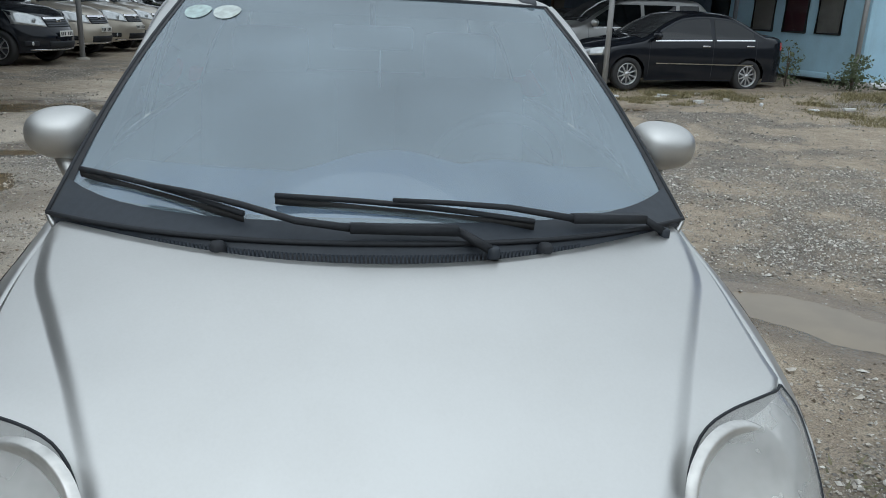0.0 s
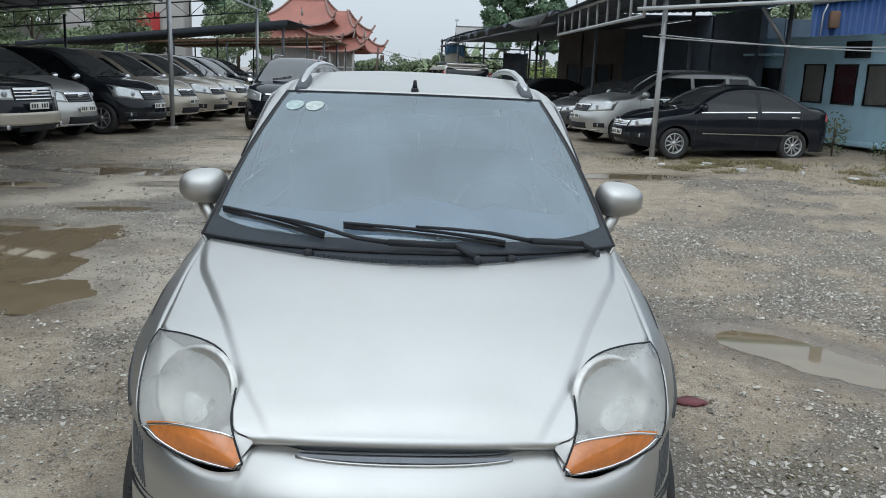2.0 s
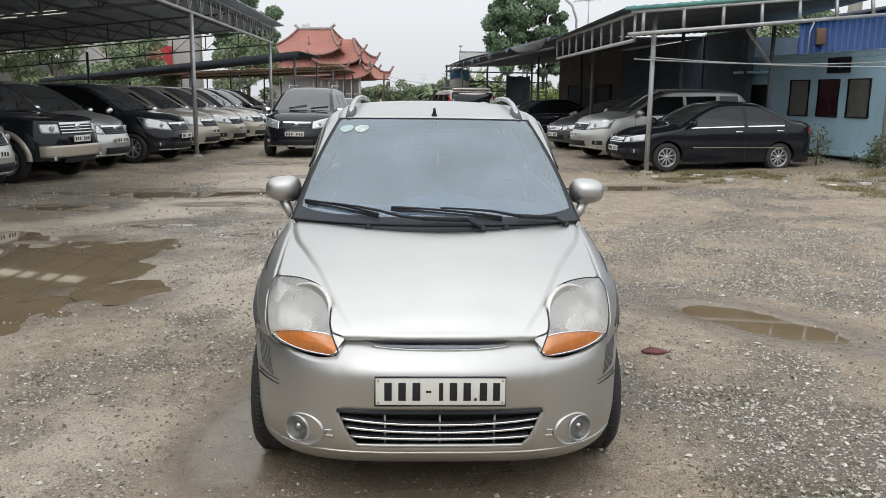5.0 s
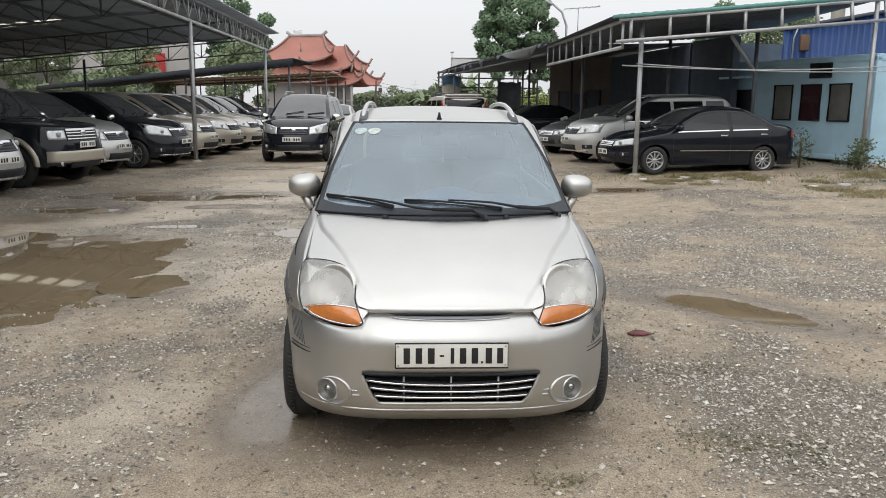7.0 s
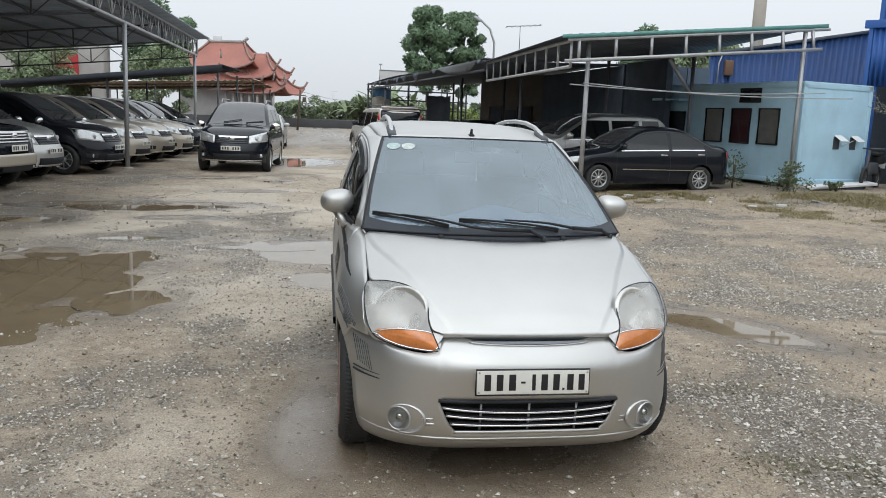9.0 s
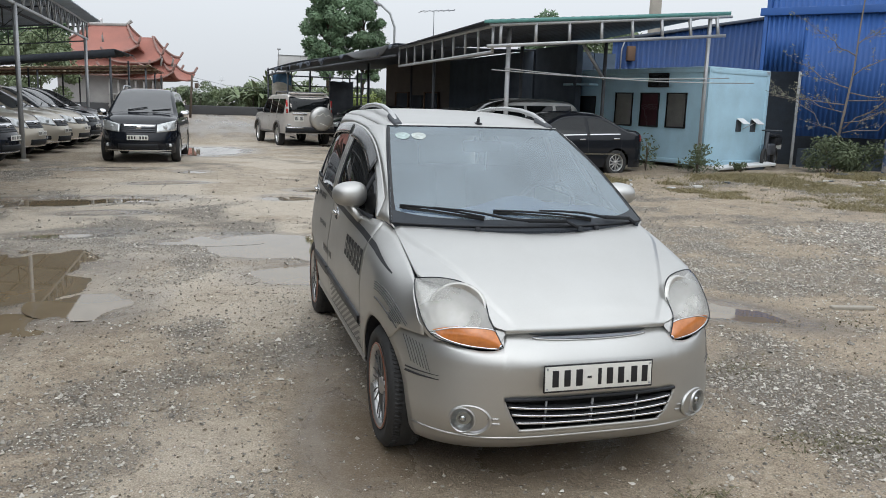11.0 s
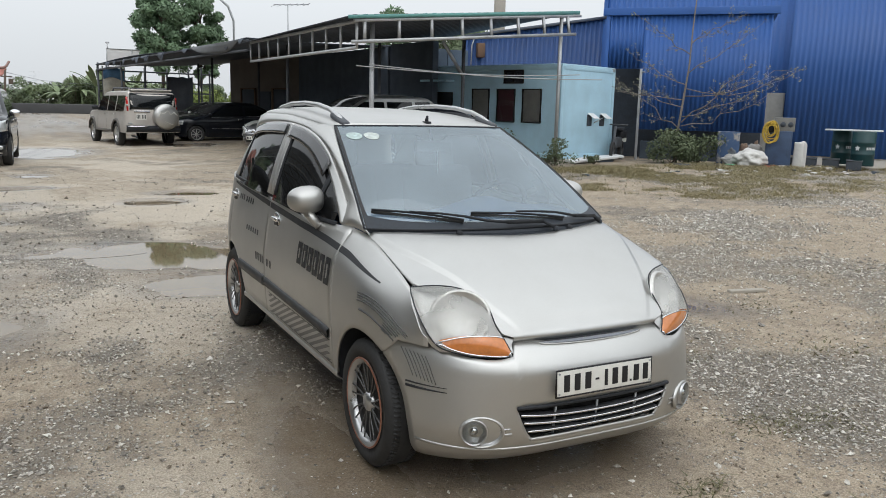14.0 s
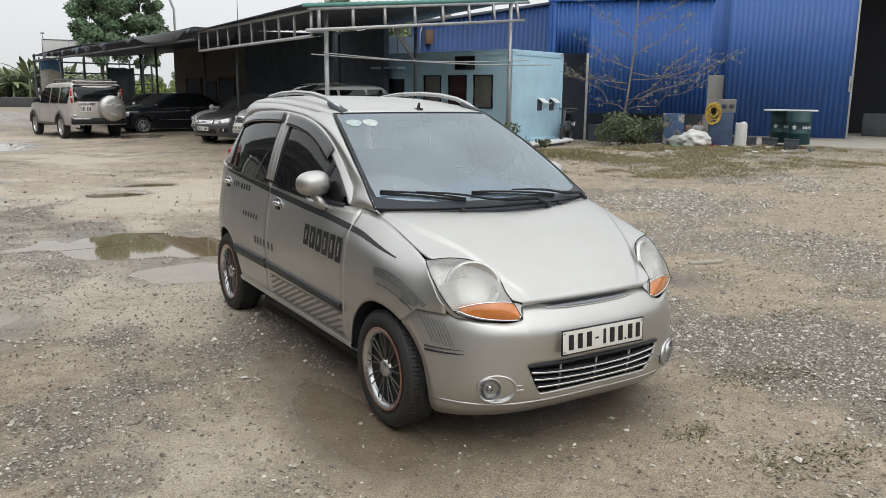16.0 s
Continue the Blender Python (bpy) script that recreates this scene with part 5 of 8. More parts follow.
    # fog lamp
    p = bumper_at(0.515, 0.305)
    c = Vector((side * p.x, p.y, p.z))
    n = Vector((side * 0.45, -0.89, 0)).normalized()
    across = Vector((0, 0, 1)).cross(n)
    turn = Matrix((across, Vector((0, 0, 1)), n)).transposed().to_4x4()
    fog = thing("fog_lamp", "", "")
    for key in ("label", "category"):
        if key in fog:
            del fog[key]
    fog.parent = hero
    fog.matrix_local = Matrix.Translation(c) @ turn @ Matrix.Diagonal((1.16, 1.16, 1.1, 1))
    oval = Matrix.Translation((-side * 0.014, 0, 0)) @ Matrix.Diagonal((1.4, 1.0, 1, 1))
    bm = lathe_bm([(0.054, -0.004), (0.0525, 0.005), (0.049, 0.006), (0.046, -0.002)], 44, "z")
    bmesh.ops.transform(bm, matrix=oval, verts=bm.verts)
    part("bezel", bm, silver, fog, "silver oval bezel")
    bm = lathe_bm([(0.047, -0.001), (0.04, -0.012), (0.0, -0.016)], 40, "z")
    bmesh.ops.transform(bm, matrix=oval, verts=bm.verts)
    part("recess", bm, fog_metal, fog, "dull silver recess")
    ox = side * 0.011
    part("bowl", lathe_bm([(0.0, -0.006), (0.016, -0.004), (0.03, 0.001), (0.04, 0.007)], 28, "z", centre=(ox, 0, 0)), fog_metal, fog)
    part("lens_ring", lathe_bm([(0.0395, 0.004), (0.0415, 0.009), (0.0445, 0.008), (0.046, -0.008)], 28, "z", centre=(ox, 0, 0)), alloy, fog)
    part("bulb", lathe_bm([(0.0, 0.008), (0.012, 0.005), (0.016, -0.004)], 14, "z", centre=(ox, 0.004, 0)), chrome, fog)
    part("lens", lathe_bm([(0.0, 0.014), (0.02, 0.012), (0.032, 0.009), (0.041, 0.005)], 24, "z", centre=(ox, 0, 0)), cabin_glass, fog)
    for x0, x1, z0, z1 in ((0.395, 0.437, 0.312, 0.317), (0.39, 0.432, 0.286, 0.296)):
        part("bezel_bar", grid_bm([[Vector((side * x, bumper_at(x, z, l).y, z)) for x in (x0, x0 + 0.015, x0 + 0.03, x1)] for z, l in ((z0 - 0.003, -0.003), (z0, 0.002), (z1, 0.002), (z1 + 0.003, -0.003))]), alloy, hero)

    # greenhouse
    xb = keyed([(0.95, 0.655), (1.2, 0.69), (1.6, 0.73), (2.0, 0.742), (2.6, 0.735), (3.05, 0.7), (3.3, 0.64)])
    xt = keyed([(0.95, 0.64), (1.2, 0.615), (1.6, 0.59), (2.2, 0.605), (2.85, 0.585), (3.2, 0.55)])
    zb = keyed([(0.95, 0.96), (1.2, 0.965), (2.0, 1.0), (3.05, 1.03), (3.3, 1.035)])
    zt = keyed([(0.95, 0.955), (1.06, 0.975), (1.18, 1.045), (1.36, 1.168), (1.54, 1.275), (1.74, 1.35), (1.95, 1.385), (2.2, 1.398), (2.6, 1.388), (2.85, 1.362), (3.05, 1.3), (3.2, 1.18), (3.3, 1.06)])

    def glass_side(y, z, lift=0.0):
        f = (z - zb(y)) / max(0.02, zt(y) - zb(y))
        bow = 0.012 * math.sin(math.pi * min(1, max(0, f)))
        return (side * (xb(y) + (xt(y) - xb(y)) * min(1.3, f) + bow + lift), y, z)

    def side_strip(name, y0, y1, low, high, mat, lift, n=18, m=6, label="", thick=0.008):
        rows = []
        for i in range(n + 1):
            y = y0 + (y1 - y0) * i / n
            a, b = low(y), high(y)
            rows.append([glass_side(y, a + (b - a) * k / m, lift) for k in range(m + 1)])
        bm = grid_bm(rows)
        if thick:
            bmesh.ops.solidify(bm, geom=bm.faces[:], thickness=thick)
        return part(name, bm, mat, hero, label)

    side_strip("side_window", 1.19, 2.03, lambda y: zb(y) - 0.03, lambda y: zt(y) - 0.03, side_glass, -0.006, thick=0)
    side_strip("side_window", 2.13, 2.97, lambda y: zb(y) - 0.03, lambda y: zt(y) - 0.03, side_glass, -0.006, thick=0)
    # quarter-light bar and black window edges
    side_strip("window_bar", 1.385, 1.42, lambda y: zb(y), lambda y: zt(y) - 0.02, black_plastic, 0.0, 2)
    side_strip("pillar", 2.02, 2.072, zb, lambda y: zt(y) - 0.01, silver, 0.004, 3)
    side_strip("pillar", 2.078, 2.135, zb, lambda y: zt(y) - 0.01, silver, 0.004, 3)
    side_strip("window_edge", 1.995, 2.02, zb, lambda y: zt(y) - 0.02, black_plastic, 0.0, 2)
    side_strip("window_edge", 2.135, 2.16, zb, lambda y: zt(y) - 0.02, black_plastic, 0.0, 2)
    side_strip("window_edge", 2.925, 2.965, zb, lambda y: zt(y) - 0.02, black_plastic, 0.0, 2)
    side_strip("rear_pillar", 2.96, 3.3, zb, lambda y: zt(y) + 0.002, silver, 0.002, 12)
    side_strip("door_frame", 1.08, 2.07, lambda y: max(zb(y), zt(y) - 0.04), lambda y: zt(y) + 0.004, silver, 0.002, 24, 4)
    side_strip("door_frame", 2.08, 2.97, lambda y: zt(y) - 0.04, lambda y: zt(y) + 0.004, silver, 0.002, 24, 4)
    side_strip("rain_visor", 1.45, 2.05, lambda y: zt(y) - 0.07, lambda y: zt(y) - 0.002, visor_mat, 0.016, 24, 4, "smoked plastic rain visor")
    side_strip("rain_visor", 2.11, 2.95, lambda y: zt(y) - 0.058, lambda y: zt(y) - 0.002, visor_mat, 0.016, 24, 4, "smoked plastic rain visor")
    # windscreen pillar: from glass edge to door frame, swelling out of the wing at its foot
    rows = []
    for i in range(36):
        t = i / 35
        if t < 0.3:
            f = t / 0.3
            v, y = -0.01 + 0.12 * f, 0.855 + 0.245 * f
            d = Vector((flank(y, rim_z(y)), y, rim_z(y)))
        else:
            f = (t - 0.3) / 0.7
            v, yd = 0.11 + 0.89 * f, 1.10 + 0.88 * f
            d = Vector(glass_side(yd, zt(yd) + 0.002, 0.0))
            d.x = abs(d.x)
            d = Vector((flank(1.1, rim_z(1.1)), yd, rim_z(1.1))).lerp(d, min(1.0, f / 0.1))
        v = max(0.0, v)
        g = Vector((0.66 + (0.516 - 0.66) * v, 0.876 + (1.668 - 0.876) * v, 0.97 + (1.4 - 0.97) * v + 0.012 * math.sin(math.pi * v)))
        row = []
        for k in range(9):
            q = k / 8
            p = g.lerp(d, q) + Vector((0.5, -0.25, 0.5)) * 0.018 * min(1.0, 0.2 + t / 0.4) * math.sin(math.pi * q)
            row.append((side * p.x, p.y, p.z))
        rows.append(row)
    part("windscreen_pillar", grid_bm(rows, thick=0.008), silver, hero)
    # inner edge of the wing under the hood's rear corner
    rows = []
    for i in range(13):
        v = 0.66 + 0.34 * i / 12
        ex, ey = hood_edge_x(v), hood_edge_y(v)
        a = Vector((ex - 0.03, ey, hood_at(ex, ey) - 0.016))
        b = Vector((flank(ey, rim_z(ey)) - 0.002, ey, rim_z(ey) - 0.002))
        rows.append([(side * p.x, p.y, p.z) for p in (a, a.lerp(b, 0.35) + Vector((0, 0, 0.002)), a.lerp(b, 0.7) + Vector((0, 0, 0.002)), b)])
    part("wing_edge", grid_bm(rows), silver, hero)
    # wing mirror
    bm = bmesh.new()
    bmesh.ops.create_uvsphere(bm, u_segments=28, v_segments=18, radius=1)
    for v in bm.verts:
        co = v.co.copy()
        co.x, co.z = math.copysign(abs(co.x) ** 0.8, co.x), math.copysign(abs(co.z) ** 0.8, co.z)
        y = co.y * 0.088 if co.y < 0 else co.y * 0.03
        v.co = Vector((co.x * 0.091, y, co.z * 0.066 * (1 - 0.12 * co.x * side)))
    bmesh.ops.transform(bm, matrix=Matrix.Translation((0.785 if side > 0 else -0.77, 1.36, 1.05)), verts=bm.verts)
    mirror = part("wing_mirror", bm, silver, hero, "rounded silver wing mirror on a stalk")
    part("mirror_stalk", rod_bm([(side * 0.77, 1.34, 1.0), (side * 0.75, 1.32, 0.965), (side * 0.722, 1.29, 0.925)], 0.026, 10, taper=0.8), silver, mirror)
    part("mirror_glass", lathe_bm([(0.0, 0.0), (0.062, 0.0), (0.066, -0.006)], 24, "y", centre=(0.785 if side > 0 else -0.77, 1.392, 1.05)), chrome, mirror)
    # roof rail on dark feet
    rail = part("roof_rail", rod_bm([(side * 0.455, 1.69, 1.416), (side * 0.455, 1.76, 1.446), (side * 0.452, 1.9, 1.481), (side * 0.448, 2.1, 1.504), (side * 0.443, 2.36, 1.513), (side * 0.436, 2.65, 1.506), (side * 0.43, 2.9, 1.482), (side * 0.428, 3.02, 1.455)], 0.014, 10), alloy, hero, "bright arched roof rail with dark feet")
    part("rail_foot", box_bm(0.05, 0.2, 0.034, 0.016, (side * 0.454, 1.735, 1.427), Matrix.Rotation(0.26, 3, "X")), steel_dark, rail)
    part("rail_foot", box_bm(0.042, 0.14, 0.03, 0.012, (side * 0.43, 2.98, 1.452), Matrix.Rotation(-0.3, 3, "X")), steel_dark, rail)

# windscreen
def screen_at(u, v, lift=0.0):
    """u from -1 to 1 across, v from 0 at the cowl to 1 at the roof."""
    a = Vector((u * 0.655, 0.64 + 0.236 * abs(u) ** 2.3, 0.98 - 0.01 * u * u))
    b = Vector((u * 0.511, 1.515 + 0.15 * abs(u) ** 2.1, 1.406 - 0.008 * u * u))
    p = a.lerp(b, v)
    n = Vector((0.25 * u, -0.45, 0.88)).normalized()
    return p + n * (lift + 0.022 * math.sin(math.pi * v))


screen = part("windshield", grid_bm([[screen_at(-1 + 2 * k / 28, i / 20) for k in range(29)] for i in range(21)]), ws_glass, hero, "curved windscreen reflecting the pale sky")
edge = [screen_at(-1 + 2 * k / 24, 0) for k in range(25)] + [screen_at(1, i / 20) for i in range(1, 21)] + [screen_at(1 - 2 * k / 24, 1) for k in range(1, 25)] + [screen_at(-1, 1 - i / 20) for i in range(1, 21)]
part("lower_band", grid_bm([[screen_at(-0.985 + 1.97 * k / 28, w * (0.05 + 0.055 * abs(-1 + 2 * k / 28) ** 6), 0.003) for k in range(29)] for w in (0.0, 0.33, 0.67, 1.0)]), faded_plastic, screen, "matt black band along the foot of the glass")
part("windshield_seal", rod_bm(edge, 0.0055, 6), black_plastic, screen)
rows = [[screen_at(-0.99 + 1.98 * k / 24, v, -0.004) for k in range(25)] for v in (0.0, 0.035, 0.07)]
part("frit_band", grid_bm(rows), ink, screen)
for s in (-1, 1):
    part("frit_band", grid_bm([[screen_at(s * u, i / 20, 0.0015) for u in (0.992, 0.984, 0.976 - 0.03 * (1 - i / 20) ** 8)] for i in range(21)]), ink, screen)
for u0, mt in ((-0.86, sticker), (-0.71, sticker_b)):
    c = [screen_at(u0 + 0.068 * math.cos(k * math.tau / 24), 0.875 + 0.055 * math.sin(k * math.tau / 24) * (0.6 if math.sin(k * math.tau / 24) > 0 else 1), 0.002) for k in range(24)]
    raw("sticker", c, [tuple(range(24))], mt, screen, "round inspection sticker")

# cowl panel with vent ribs, nozzles and wipers
def cowl_at(u, t):
    x = u * 0.637
    a = Vector((x, 0.609 + 0.26 * abs(u) ** 2.3, hood_at(x, 0.609 + 0.26 * abs(u) ** 2.3) - 0.006))
    b = screen_at(u, 0.0, -0.004)
    p = a.lerp(b, t)
    p.z -= 0.005 * math.sin(math.pi * t)
    return p


cowl = part("cowl_panel", grid_bm([[cowl_at(-1 + 2 * k / 30, i / 8) for k in range(31)] for i in range(9)]), faded_plastic, hero, "faded black cowl panel below the windscreen")
bm = bmesh.new()
for k in range(110):
    u = -0.66 + 1.24 * k / 109
    p, q = cowl_at(u, 0.08), cowl_at(u, 0.55)
    box_bm(0.0042, (q - p).length, 0.007, 0, (p + q) / 2 + Vector((0, 0, 0.005)), (q - p).to_track_quat("Y", "Z").to_matrix(), bm)
part("vent_ribs", bm, faded_plastic, cowl)
part("vent_slot", grid_bm([[cowl_at(-0.3 + 0.6 * k / 10, t) + Vector((0, 0, 0.004)) for k in range(11)] for t in (0.1, 0.53)]), ink, cowl)
for s in (-1, 1):
    p = cowl_at(s * 0.462, 0.25)
    part("washer_nozzle", lathe_bm([(0.014, 0.0), (0.015, 0.014), (0.01, 0.022), (0.0, 0.024)], 14, "z", centre=tuple(p + Vector((0, 0, 0.004)))), black_plastic, cowl)


def wiper(tip, inner_end, line):
    """Blade from tip to inner end; the arm runs along a line of points from the blade to its pivot."""
    line = [Vector(p) for p in line]
    arm = part("wiper", rod_bm(line[-3:-1], 0.0085, square=True), black_plastic, hero, "black wiper arm and blade")
    part("arm_bar", rod_bm(line[:-2], 0.0045, 6, taper=1.7), black_plastic, arm)
    part("arm_joint", rod_bm(line[-2:], 0.0062, square=True, taper=1.2), black_plastic, arm)
    part("pivot_cap", lathe_bm([(0.012, -0.012), (0.012, 0.005), (0.008, 0.009), (0.0, 0.01)], 14, "z", centre=tuple(line[-1])), faded_plastic, arm)
    a, b = Vector(tip), Vector(inner_end)
    up = Vector((0, -0.3, 0.9))
    part("blade", rod_bm([a.lerp(b, k / 12) + up * 0.008 * math.sin(math.pi * k / 12) for k in range(13)], 0.0055, 6), black_plastic, arm)
    part("blade_rubber", grid_bm([[a.lerp(b, k / 12) + up * d for k in range(13)] for d in (-0.018, -0.002)], thick=0.003), rubber, arm)


S = lambda u, v, l=0.02: screen_at(0.972 * u, v, l)
wiper(S(-0.96, 0.122), S(-0.4, 0.045), [S(-0.74, 0.092, 0.034), S(-0.55, 0.077, 0.034), S(-0.4, 0.053, 0.034), S(-0.25, 0.023, 0.03), S(-0.1, 0.012, 0.026), S(0.2, 0.008, 0.024), S(0.3, -0.03, 0.008)])
wiper(S(-0.32, 0.098), S(0.44, 0.03), [S(0.02, 0.078, 0.034), S(0.2, 0.07, 0.034), S(0.36, 0.056, 0.034), S(0.46, 0.042, 0.03), S(0.56, 0.026, 0.026), S(0.82, 0.004, 0.024), S(0.9, -0.03, 0.008)])
# roof
roof_c = keyed([(1.5, 1.404), (1.7, 1.438), (2.0, 1.47), (2.4, 1.493), (2.8, 1.494), (3.05, 1.472), (3.25, 1.41)])
roof_h = keyed([(1.5, 0.505), (1.8, 0.535), (2.3, 0.552), (2.9, 0.545), (3.25, 0.5)])
rows = []
for i in range(29):
    v = i / 28
    row = []
    for k in range(33):
        s = -1 + 2 * k / 32
        y0 = 1.515 + 0.15 * abs(s) ** 2.1
        y = y0 + 0.004 + (3.25 - y0) * v
        x = s * roof_h(y)
        z = roof_c(y) - 0.03 * abs(s) ** 2.5 - 0.02 * max(0, (abs(s) - 0.9) / 0.1) ** 2
        row.append((x, y, z))
    rows.append(row)
part("roof", grid_bm(rows, thick=0.01), silver, hero, "pale dusty roof panel")
for side in (-1, 1):
    rows = []
    for i in range(21):
        y = 1.68 + (3.22 - 1.68) * i / 20
        a = Vector((roof_h(y), y, roof_c(y) - 0.05))
        zq = zt(y)
        b = Vector((xt(y), y, zq))
        rows.append([(side * p.x, p.y, p.z) for p in (a, a.lerp(b, 0.35) + Vector((0.008, 0, 0.008)), a.lerp(b, 0.7) + Vector((0.01, 0, 0.008)), b)])
    part("cant_rail", grid_bm(rows, thick=0.006), silver, hero)
# tail
rows = []
tail_y = keyed([(0.2, 3.42), (0.5, 3.47), (0.8, 3.46), (1.0, 3.43), (1.2, 3.36), (1.36, 3.25)])
tail_w = keyed([(0.2, 0.6), (0.6, 0.66), (1.0, 0.6), (1.2, 0.54), (1.36, 0.5)])
for i in range(19):
    z = 0.2 + 1.16 * i / 18
    rows.append([(s * tail_w(z), tail_y(z) - 0.06 * abs(s) ** 3, z) for s in [-1 + 2 * k / 16 for k in range(17)]])
part("tailgate", grid_bm(rows, thick=0.01), silver, hero)
for side in (-1, 1):
    part("tail_lamp", box_bm(0.06, 0.05, 0.26, 0.03, (side * 0.56, 3.4, 0.98)), red_lens, hero)
# aerial stub
ae = part("aerial", box_bm(0.03, 0.06, 0.012, 0.006, (0.0, 1.6, 1.424)), black_plastic, hero)
part("aerial_stub", rod_bm([(0, 1.605, 1.424), (0, 1.595, 1.46)], 0.012, 10, taper=0.5), black_plastic, ae)
# wheels: copper-lined black and bright rims
for c in (WHEEL_F, WHEEL_R):
    for side in (-1, 1):
        w = wheel(hero, side * 0.676, c, R_TYRE, 0.168, 0, side, alloy, 0.7)
        part("rim_line", lathe_bm([(0.183, side * 0.079), (0.188, side * 0.085), (0.193, side * 0.08)], 40), copper, w, "thin copper line round the rim")
        part("rim_lip", lathe_bm([(0.163, side * 0.062), (0.167, side * 0.072), (0.184, side * 0.081)], 48), alloy, w, "polished flat rim lip")
        part("rim_dish", lathe_bm([(0.0, side * 0.05), (0.1, side * 0.047), (0.1695, side * 0.046)], 40), ink, w, "black rim dish")
        for k in range(9):
            for s in (-1, 1):
                pts = []
                for i in range(8):
                    t = i / 7
                    an = k * math.tau / 9 + s * (0.025 + 0.11 * math.sin(math.pi * 0.72 * t)) + 0.12 * t
                    r = 0.032 + 0.138 * t
                    pts.append((side * (0.056 + 0.012 * t), r * math.sin(an), r * math.cos(an)))
                part("spoke", rod_bm(pts, 0.0046, 5, taper=0.75), rim_metal, w)
        bm = bmesh.new()
        for k in range(90):
            a = k * math.tau / 90
            for s in (-1, 1):
                own = box_bm(0.032, 0.008, 0.004, 0.0, (s * 0.045, 0, R_TYRE - 0.0015), Matrix.Rotation(0.35 * s, 3, "Z"))
                bmesh.ops.transform(own, matrix=Matrix.Rotation(a, 4, "X"), verts=own.verts)
                me = bpy.data.meshes.new("tmp")
                own.to_mesh(me)
                own.free()
                bm.from_mesh(me)
                bpy.data.meshes.remove(me)
        tagged(part("tread", bm, rubber, w, "moulded rubber tread blocks"), kind="stuff")
# cabin: tub, dash, seats, wheel, inner mirror
part("underbody", box_bm(1.2, 2.9, 0.12, 0.04, (0, 1.75, 0.25)), black_plastic, hero)
# unseen tray added to keep light off the ground below the nose
part("undertray", box_bm(0.8, 0.4, 0.04, 0.015, (0, 0.45, 0.175)), black_plastic, hero)
for side in (-1, 1):
    part("sill_shield", box_bm(0.03, 1.5, 0.1, 0.01, (side * 0.63, 1.78, 0.2)), black_plastic, hero)
part("engine_bay", box_bm(0.96, 0.5, 0.3, 0.06, (0, 0.42, 0.44)), black_plastic, hero)
for side in (-1, 1):
    part("door_lining", box_bm(0.03, 1.9, 0.5, 0.012, (side * 0.65, 2.2, 0.62)), tub_mat, hero)
part("bulkhead", box_bm(1.1, 0.03, 0.4, 0.01, (0, 0.72, 0.6)), tub_mat, hero)
rows = []
for i in range(11):
    v = i / 10
    row = []
    for k in range(25):
        u = -1 + 2 * k / 24
        bump = 0.1 * math.exp(-(((u - 0.04) / 0.33) ** 2)) * math.sin(math.pi * min(1, v * 1.1)) ** 0.8
        hood_d = 0.05 * math.exp(-(((u - 0.5) / 0.25) ** 2)) * max(0, v - 0.3)
        row.append((u * 0.63, 0.74 + 0.14 * abs(u) ** 2 + 0.5 * v, 0.955 + 0.035 * math.sin(math.pi * v * 0.7) + bump + hood_d))
    rows.append(row)
rows.append([(p[0], p[1] + 0.02, 0.7) for p in rows[-1]])
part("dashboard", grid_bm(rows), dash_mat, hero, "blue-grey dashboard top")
for x in (-0.33, 0.33):
    seat = part("seat", box_bm(0.46, 0.5, 0.16, 0.06, (x, 1.75, 0.52)), cloth_dark, hero)
    part("seat_back", box_bm(0.46, 0.14, 0.62, 0.06, (x, 2.05, 0.85), Matrix.Rotation(-0.25, 3, "X")), cloth_dark, seat)
    part("head_rest", box_bm(0.26, 0.1, 0.17, 0.045, (x, 2.15, 1.22), Matrix.Rotation(-0.2, 3, "X")), cloth_dark, seat)
part("rear_bench", box_bm(1.2, 0.16, 0.6, 0.06, (0, 2.95, 0.8), Matrix.Rotation(-0.25, 3, "X")), cloth_dark, hero)
ring = [Vector((0.33, 1.38, 0.97)) + Matrix.Rotation(radians(-62), 3, "X") @ Vector((0.175 * math.cos(k * math.tau / 32), 0.175 * math.sin(k * math.tau / 32), 0)) for k in range(33)]
sw = part("steering_wheel", rod_bm(ring, 0.014, 8), black_plastic, hero)
part("steering_hub", box_bm(0.12, 0.05, 0.09, 0.02, (0.33, 1.375, 0.97), Matrix.Rotation(radians(-30), 3, "X")), black_plastic, sw)
part("steering_spoke", box_bm(0.33, 0.02, 0.03, 0.008, (0.33, 1.38, 0.975)), black_plastic, sw)
im = part("inner_mirror", box_bm(0.22, 0.03, 0.065, 0.014, (0.0, 1.52, 1.3)), black_plastic, hero)
part("hanging_cord", rod_bm([(0.02, 1.5, 1.27), (0.02, 1.5, 1.17)], 0.0022, 5), reflector, im, "thin pale cord")
part("mirror_stem", rod_bm([(0, 1.53, 1.32), (0, 1.56, 1.39)], 0.008), black_plastic, im)
part("headliner", grid_bm([[(s * 0.5, y, roof_c(y) - 0.07) for s in (-1, -0.5, 0, 0.5, 1)] for y in (1.62, 2.0, 2.5, 3.0, 3.2)]), plain("headliner", (0.4, 0.39, 0.37), 0.9), hero)
